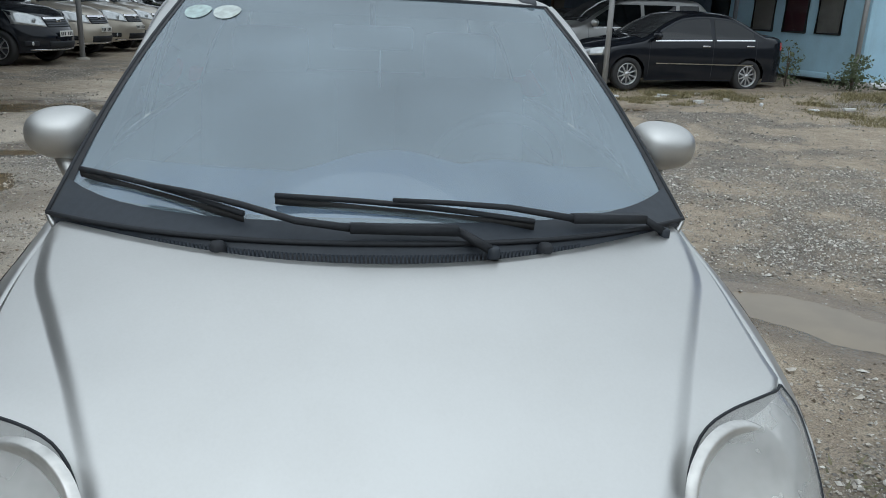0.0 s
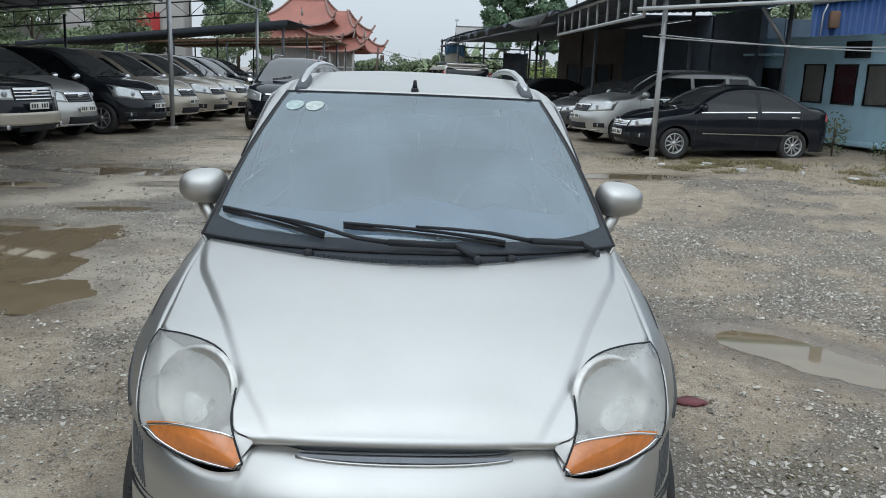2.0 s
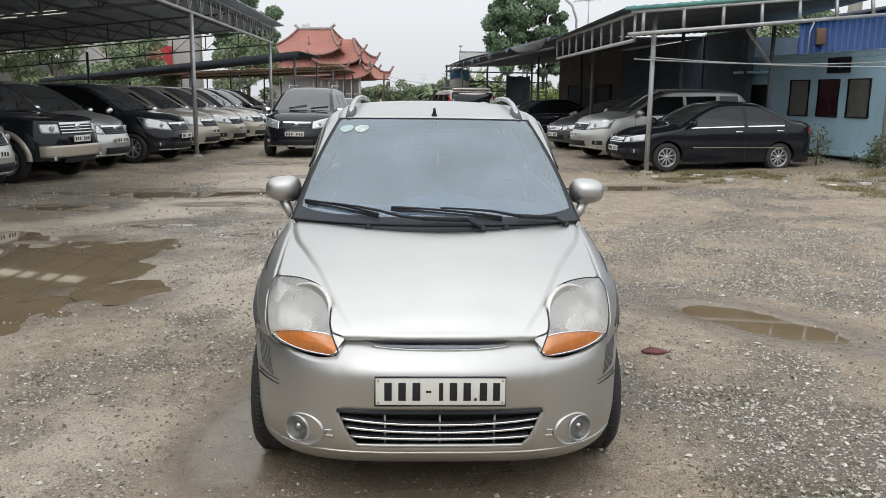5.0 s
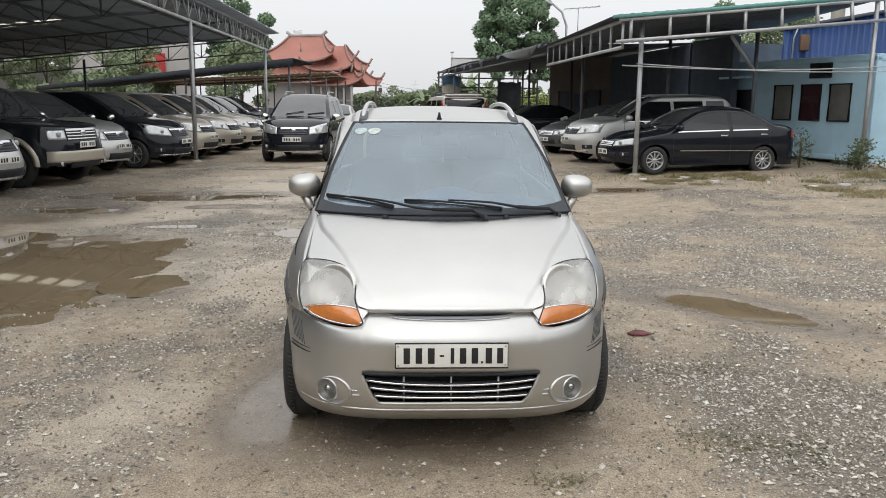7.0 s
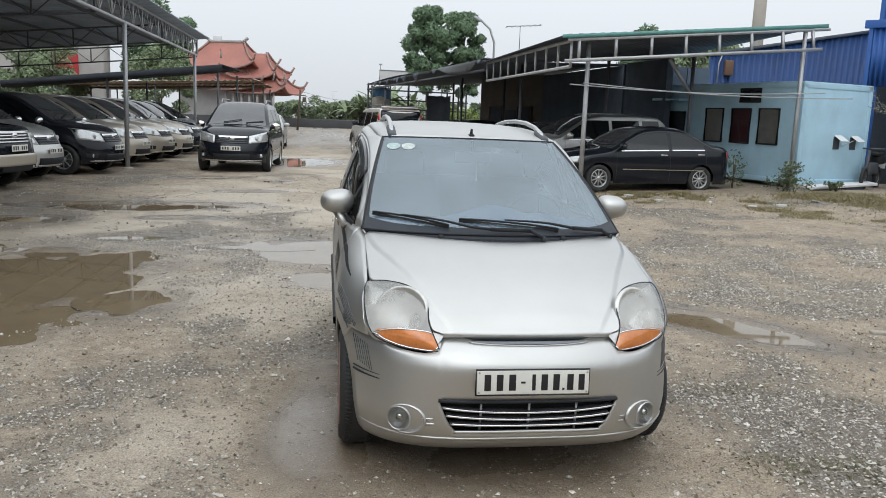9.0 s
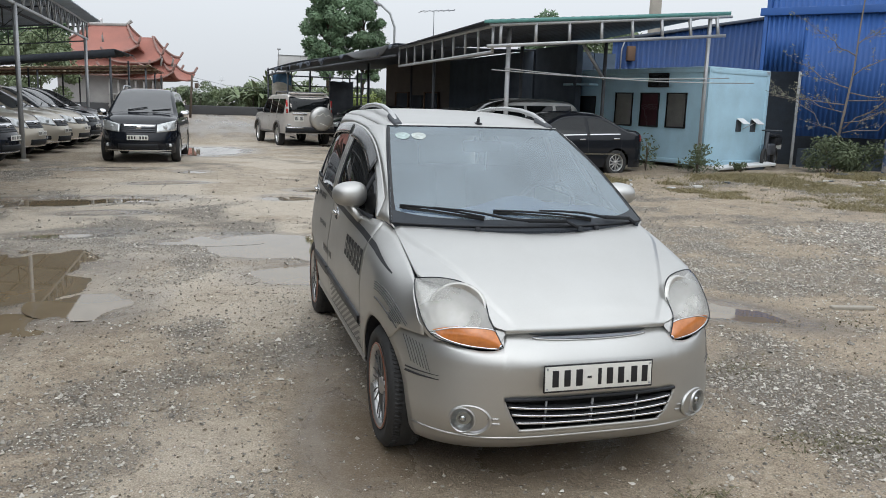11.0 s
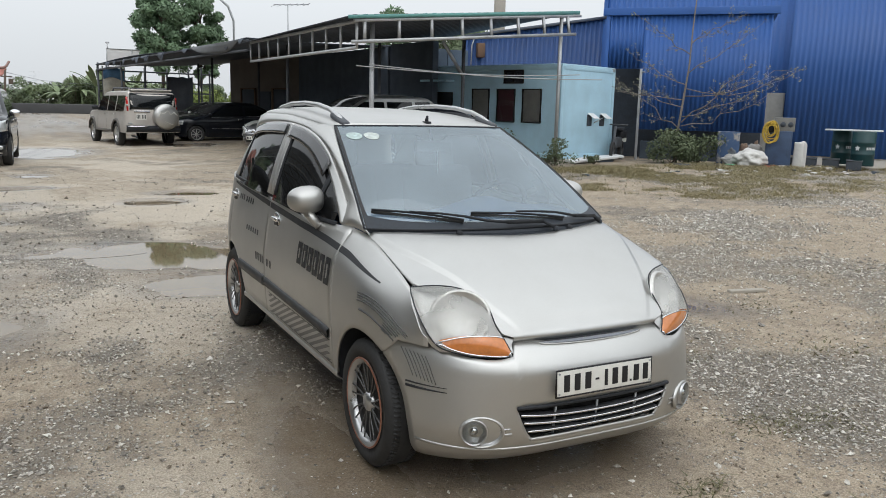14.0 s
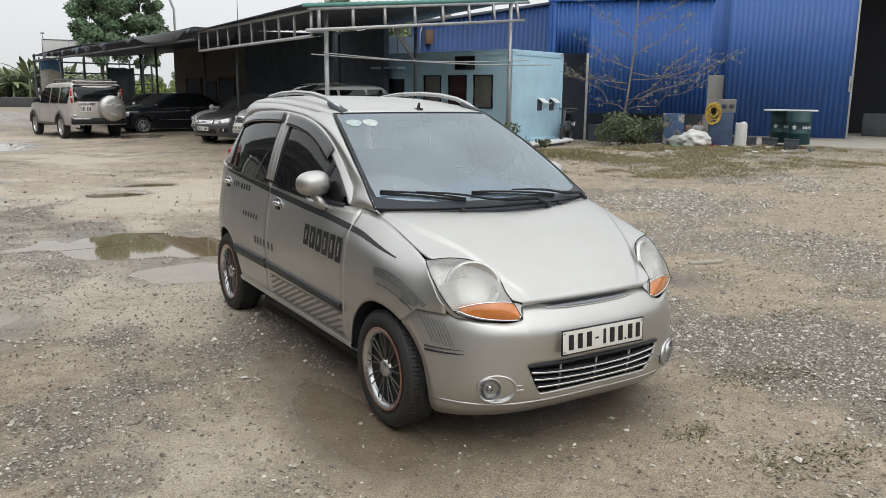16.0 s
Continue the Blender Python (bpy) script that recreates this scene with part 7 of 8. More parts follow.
part("bottom_rail", box_bm(0.08, CL, 0.12, 0.01, (0.03, CL / 2, CZ0 + 0.06)), pale_blue, cab)
part("corner_casting", box_bm(0.16, 0.14, 0.12, 0.02, (CW - 0.07, 0.06, CZ1 - 0.03)), steel_grey, cab)
for y, w, h, zc, mt in ((0.95, 0.62, 0.86, 1.62, curtain), (1.85, 0.62, 0.86, 1.62, maroon), (2.78, 0.62, 0.86, 1.62, curtain), (1.6, 0.66, 0.32, 2.38, void), (4.3, 0.8, 0.9, 1.5, void)):
    win = part("window", box_bm(0.02, w, h, 0.004, (0.012, y, zc)), mt, cab)
    raw("pane", [(-0.012, y + a * w / 2, zc + b * h / 2) for a, b in ((1, -1), (-1, -1), (-1, 1), (1, 1))], [(0, 1, 2, 3)], cabin_glass, win, "", False)
    part("window_frame", rod_bm([(-0.01, y - w / 2, zc - h / 2), (-0.01, y + w / 2, zc - h / 2), (-0.01, y + w / 2, zc + h / 2), (-0.01, y - w / 2, zc + h / 2), (-0.01, y - w / 2, zc - h / 2 - 0.01)], 0.022, square=True), black_plastic, win)
    if h < 0.5:
        part("window_bar", rod_bm([(-0.012, y, zc - h / 2), (-0.012, y, zc + h / 2)], 0.014, square=True), black_plastic, win)
part("awning", box_bm(0.35, 1.1, 0.06, 0.01, (-0.15, 4.4, 2.28)), pale_blue, cab)
for x in (1.28, 1.86):
    v = part("vent_hole", box_bm(0.2, 0.03, 0.3, 0.004, (x, 0.0, 1.28)), void, cab)
    part("vent_hood", box_bm(0.27, 0.26, 0.012, 0.003, (x + 0.04, -0.11, 1.4), Matrix.Rotation(radians(32), 3, "X")), white_board, v)
part("stay", rod_bm([(1.34, -0.12, 1.22), (1.86, -0.05, 1.36)], 0.012), steel_grey, cab)
pl = tagged(put_mesh("white_plank", box_bm(2.35, 0.3, 0.07, 0.02), white_board), "long white board lying along the cabin foot", "plank")
pl.matrix_world = frame_of((10.35, 14.1), (12.8, 14.9))[0] @ pose(1.15, 0.05, 0.29, 6, -2, 0)
bk = tagged(put_mesh("brick_stack", box_bm(0.6, 0.25, 0.16, 0.02), dark_wall), "low stack of dark bricks", "bricks")
bk.matrix_world = frame_of((10.35, 14.1), (12.8, 14.9))[0] @ pose(1.6, 0.1, 0.22)

# blue sheds
b1 = thing("blue_lean_to", "blue corrugated lean-to wall raised over a dark plinth", "shed", frame_of((13.05, 16.3), (16.05, 13.1))[0])
L1 = frame_of((13.05, 16.3), (16.05, 13.1))[1]
part("sheet", (lambda bm: (bmesh.ops.translate(bm, vec=(1.0, 0, 0), verts=bm.verts), bm)[1])(ribbed(L1 - 1.0, 1.05, 4.25, 0.13, 0.016)), blue_sheet, b1)
part("door_head", ribbed(1.0, 2.75, 4.25, 0.13, 0.03), blue_sheet, b1)
part("trim", box_bm(L1 + 0.3, 0.12, 0.2, 0.01, (L1 / 2, -0.04, 4.32)), blue_sheet, b1)
part("post", box_bm(0.07, 0.07, 2.6, 0.01, (1.0, -0.02, 1.45)), steel_grey, b1)
part("post", box_bm(0.1, 0.1, 4.1, 0.01, (0.0, 0.0, 2.2)), blue_sheet, b1)
part("dark_backing", box_bm(L1, 0.05, 4.1, 0.01, (L1 / 2, 1.6, 2.1)), void, b1)
part("plinth", box_bm(L1 - 1.1, 0.2, 0.6, 0.02, (L1 / 2 + 0.5, 0.7, 0.4)), dark_wall, b1)
part("roof_plate", box_bm(L1 + 0.3, 3.0, 0.06, 0.01, (L1 / 2, 1.5, 4.38)), blue_sheet, b1)
# near-black: the shade inside the open gate is put into this colour
gate_dark = plain("shaded_workshop_inside", (0.022, 0.024, 0.028), 0.9, vary=0.3)
mA, LA = frame_of((17.6, 22.1), (20.9, 16.4))
b2 = thing("blue_workshop", "tall blue corrugated workshop with an open sliding gate", "building", mA)
part("sheet", ribbed(LA, 0.2, 6.6, 0.2, 0.016), blue_sheet, b2)
part("corner_trim", box_bm(0.16, 0.16, 6.5, 0.01, (0, -0.02, 3.4)), blue_sheet, b2)
part("roof_plate", box_bm(14, 9, 0.1, 0.01, (7, 4.4, 6.65)), roof_dark, b2)
part("side_door", box_bm(0.95, 0.06, 2.1, 0.01, (LA - 0.55, -0.05, 1.25)), plain("grey_door", (0.28, 0.28, 0.27), 0.6, vary=0.15), b2, "plain grey side door")
part("door_panel", box_bm(1.0, 0.06, 2.1, 0.01, (LA - 1.6, -0.05, 1.25)), blue_sheet, b2)
gate = part("sliding_gate", (lambda bm: (bmesh.ops.translate(bm, vec=(LA, -0.35, 0), verts=bm.verts), bm)[1])(ribbed(3.9, 0.26, 6.2, 0.17, 0.014)), plain("blue_gate_sheet", (0.036, 0.108, 0.335), 0.5, vary=0.1, scale=0.6), b2, "lighter blue corrugated sliding gate leaf")
part("gate_edge", box_bm(0.06, 0.08, 6.0, 0.01, (LA + 3.92, -0.36, 3.23)), steel_grey, gate)
part("gate_handle", box_bm(0.05, 0.08, 0.5, 0.01, (LA + 3.86, -0.42, 2.0)), steel_grey, gate)
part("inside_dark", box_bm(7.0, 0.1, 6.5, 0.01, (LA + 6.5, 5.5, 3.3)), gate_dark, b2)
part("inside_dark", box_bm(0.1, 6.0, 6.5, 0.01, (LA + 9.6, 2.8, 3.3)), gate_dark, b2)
part("inside_floor", box_bm(7.0, 6.0, 0.06, 0.01, (LA + 6.5, 2.6, 0.2)), concrete, b2)
part("work_bench", box_bm(2.2, 0.7, 0.8, 0.03, (LA + 5.4, 3.2, 0.63)), steel_dark, b2)
part("machine", box_bm(1.2, 0.9, 1.3, 0.06, (LA + 7.4, 3.4, 0.88)), steel_dark, b2)
part("far_window", box_bm(0.5, 0.04, 1.4, 0.01, (LA + 6.6, 5.42, 3.3)), white_board, b2)
mB, LB = frame_of((11.95, 22.9), (17.6, 22.1))
b3 = thing("blue_back_shed", "weathered blue shed wall behind the cabin", "shed", mB)
part("sheet", ribbed(LB, 0.1, 3.95, 0.2, 0.03, 4.95), blue_dark, b3)
part("roof_edge", rod_bm([(0, -0.05, 4.0), (LB, -0.05, 5.0)], 0.05, square=True), roof_dark, b3, "dark corrugated roof edge")
part("wall_box", box_bm(0.28, 0.2, 0.5, 0.03, (0.62, -0.14, 3.55)), rusty, b3, "rusty tan box on the wall")
part("down_pipe", rod_bm([(0.28, -0.1, 2.9), (0.3, -0.1, 3.7), (0.4, -0.1, 4.0)], 0.025), steel_grey, b3)
part("sheet_return", box_bm(0.1, 4.0, 3.4, 0.01, (0, 2.0, 1.8)), blue_dark, b3)
slab_ob = tagged(put_mesh("concrete_apron", box_bm(7.0, 4.4, 0.1, 0.03), concrete), "pale concrete apron before the workshop gate", "apron", kind="structure")
slab_ob.matrix_world = mA @ pose(LA + 4.6, -2.6, 0.17)

# ---------------------------------------------------------------- far side: barrier, greenery, pagoda
bar = tagged(put_mesh("road_barrier", box_bm(160, 0.5, 1.0, 0.1, (0, 0, 0.45)), plain("barrier_concrete", (0.07, 0.07, 0.072), 0.85, vary=0.3, scale=0.6)), "long dark concrete road barrier", "barrier", kind="structure")
bar.matrix_world = pose(10, 84, 0, 0, 0, 4)
road = tagged(put_mesh("road", box_bm(170, 15, 0.1, 0.02), plain("wet_asphalt", (0.36, 0.36, 0.36), 0.4, vary=0.2, scale=0.3)), "wet grey asphalt road before the barrier", "road", kind="structure")
road.matrix_world = pose(10, 76, -0.02, 0, 0, 4)
leaf_a = plain("leaf_green", (0.055, 0.11, 0.03), 0.6, vary=0.5, scale=0.8, fine=9)
# the next three greens are paled: distance haze is put into the colour
leaf_b = plain("leaf_pale_haze", (0.2, 0.25, 0.135), 0.65, vary=0.4, scale=0.8, fine=9)
leaf_hazy = plain("leaf_haze_green", (0.13, 0.2, 0.11), 0.65, vary=0.4, scale=0.8, fine=9)
leaf_far = plain("leaf_haze_hedge", (0.15, 0.19, 0.11), 0.65, vary=0.35, scale=0.8, fine=9)
bark = plain("bark", (0.11, 0.085, 0.065), 0.9, vary=0.35, bump=0.006)


def leaves(centres, radii, count, size, seed, flat=0.6):
    """Numpy leaf quads scattered over blobs."""
    g = np.random.default_rng(seed)
    k = g.integers(0, len(centres), count)
    v = g.normal(size=(count, 3))
    v /= np.linalg.norm(v, axis=1, keepdims=True)
    rad = np.asarray(radii)[k][:, None] * (0.55 + 0.5 * g.random((count, 1)) ** 0.5)
    c = np.asarray(centres)[k] + v * rad * np.array([1, 1, 0.8])
    a = g.normal(size=(count, 3))
    a /= np.linalg.norm(a, axis=1, keepdims=True)
    b = np.cross(a, v)
    b /= np.linalg.norm(b, axis=1, keepdims=True) + 1e-9
    s = size * (0.6 + 0.8 * g.random((count, 1)))
    verts = np.stack([c - a * s, c + b * s * 0.45, c + a * s, c - b * s * 0.45], 1).reshape(-1, 3)
    return verts, np.arange(count * 4).reshape(-1, 4)


def leafy_tree(name, label, x, y, height, spread, seed, leaf_mat, count=5000, size=0.16, clear=0.35, blobs=26):
    g = np.random.default_rng(seed)
    t = thing(name, label, "tree", pose(x, y, float(ground_z(x, y)) - 0.05))
    h0 = height * clear
    part("trunk", rod_bm([(0, 0, 0), (0.05, 0.02, h0 * 0.6), (0.0, 0.05, h0), (0.06, 0, height * 0.7), (0, 0, height * 0.9)], max(0.06, height * 0.02), 8, taper=0.25), bark, t)
    cs, rs = [], []
    for k in range(blobs):
        a, f = g.random() * math.tau, g.random()
        z = h0 + (height - h0) * (0.12 + 0.85 * f)
        w = spread * (0.35 + 0.65 * math.sin(math.pi * min(0.95, 0.2 + 0.75 * f))) * (0.3 + 0.7 * g.random())
        p = (w * math.cos(a), w * math.sin(a), z)
        cs.append(p)
        rs.append(spread * (0.2 + 0.22 * g.random()))
        if k % 3 == 0:
            part("limb", rod_bm([(0, 0, max(h0 * 0.7, z - 0.5 * w - 0.4)), (p[0] * 0.5, p[1] * 0.5, z - 0.25 * w), p], height * 0.007, 6, taper=0.3), bark, t)
    v, f = leaves(cs, rs, count, size, seed)
    cr = fast_mesh("crown", v, f, leaf_mat, False)
    cr.parent = t
    return t


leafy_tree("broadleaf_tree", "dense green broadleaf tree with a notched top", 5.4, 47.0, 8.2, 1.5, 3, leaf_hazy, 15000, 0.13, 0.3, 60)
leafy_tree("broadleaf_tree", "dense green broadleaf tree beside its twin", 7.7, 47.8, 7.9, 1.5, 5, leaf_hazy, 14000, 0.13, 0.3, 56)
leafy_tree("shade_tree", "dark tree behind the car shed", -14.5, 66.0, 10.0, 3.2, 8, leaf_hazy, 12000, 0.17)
leafy_tree("shade_tree", "green tree seen over the workshop wall", 14.2, 27.5, 4.9, 1.7, 31, leaf_b, 6500, 0.1, 0.3, 36)
leafy_tree("shade_tree", "sparse treetop showing over the canopy roof", 14.6, 35.0, 6.4, 1.4, 33, leaf_hazy, 3000, 0.11, 0.5, 22)
for k, (x, y, h) in enumerate(((-16, 45, 5.0), (-20, 42, 5.5), (-24, 40, 6.0), (-12.5, 57, 5.5), (-28, 46, 6.0))):
    leafy_tree("shade_tree", "green tree seen under the shed roof", x, y, h, 2.4, 20 + k, leaf_b, 9000, 0.12, 0.2)
for k in range(40):
    g = np.random.default_rng(100 + k)
    x = -12 + 1.35 * k + g.random() * 1.2
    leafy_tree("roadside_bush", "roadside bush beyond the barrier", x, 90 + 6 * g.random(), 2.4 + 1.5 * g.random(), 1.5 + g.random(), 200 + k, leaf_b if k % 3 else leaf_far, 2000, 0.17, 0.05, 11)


def banana(x, y, h, seed):
    g = np.random.default_rng(seed)
    t = thing("banana_plant", "banana plant with long drooping leaves", "plant", pose(x, y, 0, 0, 0, g.random() * 360))
    part("stem", rod_bm([(0, 0, 0), (0.05, 0, h * 0.45)], 0.12, 8, taper=0.6), leaf_b, t)
    for k in range(13):
        a = k * math.tau / 13 + 0.6 * g.random()
        ln, up = h * (0.35 + 0.25 * g.random()), 0.35 + 0.65 * g.random()
        rows = []
        for i in range(9):
            s = i / 8
            r, z = ln * s * (0.9 - 0.2 * up), h * 0.45 + ln * (up * s - 0.75 * s * s * (1.3 - up))
            w = 0.26 * math.sin(math.pi * min(1, 0.06 + 0.94 * s)) ** 0.6
            c, d = Vector((r * math.cos(a), r * math.sin(a), z)), Vector((-math.sin(a), math.cos(a), 0))
            rows.append([c + d * w + Vector((0, 0, -0.08 * w)), c + Vector((0, 0, 0.05)), c - d * w + Vector((0, 0, -0.08 * w))])
        part("leaf", grid_bm(rows), leaf_b, t)


for k, (x, y, h) in enumerate(((1.5, 90, 4.2), (3.6, 89.5, 4.8), (5.0, 89, 6.0), (6.4, 90.5, 6.4), (7.6, 89.5, 6.0), (8.8, 90, 5.6), (4.4, 92, 5.2), (5.8, 92, 5.8))):
    banana(x, y, h, 300 + k)

# red tile dulled and paled, with distance haze in the colour
roof_tile = plain("hazed_red_tile", (0.37, 0.16, 0.125), 0.75, vary=0.25, scale=0.5, bump=0.01)
ridge_tile = plain("weathered_ridge_tile", (0.3, 0.19, 0.165), 0.8, vary=0.25)
temple_wall = plain("temple_wall", (0.36, 0.345, 0.33), 0.8, vary=0.2, scale=0.6)
pag = thing("pagoda", "temple pavilion with stacked red tile roofs and upturned eaves", "temple", pose(-11.3, 86, -1.0, 0, 0, -18) @ Matrix.Diagonal((0.9, 0.9, 0.9, 1)))


def hip_roof(z0, z1, w0, d0, w1, d1, lift=0.9):
    """Four sagging slopes with upturned corners."""
    bm = bmesh.new()
    n, m = 16, 7
    for side in range(4):
        rows = []
        for i in range(m + 1):
            f = i / m
            row = []
            for k in range(n + 1):
                s = -1 + 2 * k / n
                w, d = w0 + (w1 - w0) * f, d0 + (d1 - d0) * f
                z = z0 + (z1 - z0) * f**1.5 + lift * abs(s) ** 4 * (1 - f) ** 1.6
                x, y = (s * w, -d) if side % 2 == 0 else (w, s * d)
                if side >= 2:
                    x, y = -x, -y
                row.append(bm.verts.new((x, y, z)))
            rows.append(row)
        for i in range(m):
            for k in range(n):
                bm.faces.new((rows[i][k], rows[i][k + 1], rows[i + 1][k + 1], rows[i + 1][k]))
    bmesh.ops.remove_doubles(bm, verts=bm.verts, dist=1e-3)
    bmesh.ops.recalc_face_normals(bm, faces=bm.faces)
    bmesh.ops.solidify(bm, geom=bm.faces[:], thickness=0.15)
    return bm


part("body", box_bm(9.0, 6.5, 5.6, 0.05, (0, 0, 2.8)), temple_wall, pag)
part("lower_roof", hip_roof(5.2, 7.2, 6.3, 4.8, 3.6, 2.6, 0.9), roof_tile, pag)
part("upper_body", box_bm(6.6, 4.6, 1.6, 0.05, (0, 0, 7.4)), temple_wall, pag)
part("upper_roof", hip_roof(7.6, 10.6, 4.9, 3.7, 2.2, 0.15, 0.9), roof_tile, pag)
part("ridge", rod_bm([(-2.6, 0, 11.2), (-2.0, 0, 10.75), (2.0, 0, 10.75), (2.6, 0, 11.2)], 0.2, 6), temple_wall, pag)
part("porch_roof", (lambda bm: (bmesh.ops.translate(bm, vec=(4.2, -1.0, 0), verts=bm.verts), bm)[1])(hip_roof(6.6, 9.4, 3.2, 2.6, 1.2, 0.15, 0.8)), roof_tile, pag)
part("porch_low_roof", (lambda bm: (bmesh.ops.translate(bm, vec=(4.8, -1.0, 0), verts=bm.verts), bm)[1])(hip_roof(4.9, 6.4, 4.0, 3.3, 2.4, 1.8, 0.9)), roof_tile, pag)
def hip_ridges(roof, z0, z1, w0, d0, w1, d1, lift, dx=0.0, dy=0.0):
    """Pale mortar ridges down the four corners, curling up at the eaves, and a trim along each eave."""
    for sx in (-1, 1):
        for sy in (-1, 1):
            pts = []
            for i in range(9):
                f = 1 - i / 8
                pts.append((dx + sx * (w0 + (w1 - w0) * f), dy + sy * (d0 + (d1 - d0) * f), z0 + (z1 - z0) * f**1.5 + lift * (1 - f) ** 1.6 + 0.12))
            pts.append((pts[-1][0] + sx * 0.25, pts[-1][1] + sy * 0.25, pts[-1][2] + 0.55))
            part("hip_ridge", rod_bm(pts, 0.13, 6), ridge_tile, roof)
    for sy in (-1, 1):
        part("eave_trim", rod_bm([(dx + s * w0 / 8, dy + sy * d0, z0 + lift * abs(s / 8) ** 4 - 0.1) for s in range(-8, 9)], 0.11, 6), ridge_tile, roof)


for roof in [c for c in pag.children]:
    if roof.name.startswith("lower_roof"):
        hip_ridges(roof, 5.2, 7.2, 6.3, 4.8, 3.6, 2.6, 0.9)
    elif roof.name.startswith("upper_roof"):
        hip_ridges(roof, 7.6, 10.6, 4.9, 3.7, 2.2, 0.15, 0.9)
    elif roof.name.startswith("porch_roof"):
        hip_ridges(roof, 6.6, 9.4, 3.2, 2.6, 1.2, 0.15, 0.8, 4.2, -1.0)
    elif roof.name.startswith("porch_low_roof"):
        hip_ridges(roof, 4.9, 6.4, 4.0, 3.3, 2.4, 1.8, 0.9, 4.8, -1.0)
part("ridge_crest", box_bm(1.0, 0.3, 0.6, 0.05, (-1.2, 0, 11.1)), white_board, pag, "white ornament on the ridge")
for k in range(7):
    part("column", rod_bm([(1.6 + k * 0.95, -3.9, 0.0), (1.6 + k * 0.95, -3.9, 5.1)], 0.14, 8), temple_wall, pag)
for z in (1.9, 2.5, 3.1):
    part("balustrade", rod_bm([(1.4, -3.95, z), (7.6, -3.95, z)], 0.08, square=True), temple_wall, pag)
for x in (-5.9, -4.5, 1.2, 7.4, 8.6):
    part("finial", rod_bm([(x, -4.2, 6.3 if abs(x) > 5 else 8.6), (x * 1.03, -4.4, 7.0 if abs(x) > 5 else 9.2), (x * 1.0, -4.3, 7.3 if abs(x) > 5 else 9.5)], 0.13, 6, taper=0.4), temple_wall, pag)

# poles and aerials
pole = thing("utility_pole", "leaning dark utility pole with wires", "pole")
part("pole_shaft", rod_bm([(-3.15, 64.5, 0), (-2.93, 64.5, 3.4)], 0.1, 8, taper=0.75), bark, pole)
part("cross_arm", rod_bm([(-3.2, 64.5, 2.95), (-2.5, 64.5, 2.95)], 0.04, square=True), bark, pole)
part("transformer", box_bm(0.3, 0.25, 0.4, 0.04, (-2.6, 64.4, 2.6)), bark, pole)
for dz in (0, 0.3):
    part("wire", rod_bm([(-2.9, 64.5, 2.95 + dz), (-0.5, 72, 2.6 + dz), (1.9, 80, 2.55 + dz), (9, 96, 2.9 + dz)], 0.012, 4), steel_dark, pole)
cp = thing("concrete_pole", "stout concrete power pole behind the blue sheds", "pole")
part("pole_shaft", rod_bm([(15.6, 26.5, 0), (15.6, 26.5, 8.6)], 0.26, 10, taper=0.85), concrete, cp)
part("meter_box", box_bm(0.35, 0.2, 0.6, 0.03, (15.3, 26.2, 4.0)), steel_grey, cp)
sl = thing("street_lamp", "curved street lamp rising behind the shed roof", "lamp")
part("lamp_post", rod_bm([(9.3, 46, 0), (9.3, 46, 6.2), (9.0, 46, 7.0), (8.4, 46, 7.5)], 0.07, 8), steel_grey, sl)
part("lamp_head", box_bm(0.5, 0.25, 0.18, 0.07, (8.2, 46, 7.55), Matrix.Rotation(0.5, 3, "Y")), steel_grey, sl)
ta = thing("tv_aerial", "thin roof aerial with short bars", "aerial")
part("mast", rod_bm([(4.3, 18.5, 3.3), (4.3, 18.5, 4.05)], 0.012, 6), steel_grey, ta)
part("boom", rod_bm([(3.9, 18.4, 4.0), (4.9, 18.6, 4.1)], 0.012, 6), steel_grey, ta)
for k in range(6):
    part("bar", rod_bm([(3.95 + 0.17 * k, 18.2, 4.0 + 0.017 * k), (3.95 + 0.17 * k, 18.8, 4.0 + 0.017 * k)], 0.006, 4), steel_grey, ta)
# near-sky tone: the haze over the far pylon is painted in
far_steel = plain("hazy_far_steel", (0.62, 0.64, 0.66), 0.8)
for k, x in enumerate((1.6,)):
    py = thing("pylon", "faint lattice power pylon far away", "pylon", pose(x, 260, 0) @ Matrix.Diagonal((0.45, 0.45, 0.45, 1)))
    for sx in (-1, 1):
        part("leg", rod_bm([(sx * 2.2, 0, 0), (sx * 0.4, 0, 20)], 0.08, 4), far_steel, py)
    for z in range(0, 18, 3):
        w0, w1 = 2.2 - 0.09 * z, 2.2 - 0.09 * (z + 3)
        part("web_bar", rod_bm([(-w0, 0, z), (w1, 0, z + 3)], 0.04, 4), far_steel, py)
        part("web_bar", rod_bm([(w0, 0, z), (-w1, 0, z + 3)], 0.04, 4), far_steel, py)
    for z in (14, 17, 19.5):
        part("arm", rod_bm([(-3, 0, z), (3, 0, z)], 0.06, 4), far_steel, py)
blk = thing("roadside_building", "pale blocky houses beyond the car shed", "building", pose(-22, 62, 0, 0, 0, 10))
part("wall", box_bm(9, 6, 7, 0.05, (0, 0, 3.5)), plain("house_wall", (0.4, 0.38, 0.36), 0.8, vary=0.2, scale=0.6), blk)
part("sign_board", box_bm(1.6, 0.2, 2.2, 0.02, (2, -3.15, 4.0)), plain("red_sign", (0.4, 0.03, 0.03), 0.6, vary=0.2), blk)
for k in range(3):
    part("window", box_bm(1.2, 0.1, 1.3, 0.02, (-3 + 2.2 * k, -3.05, 2.5)), void, blk)

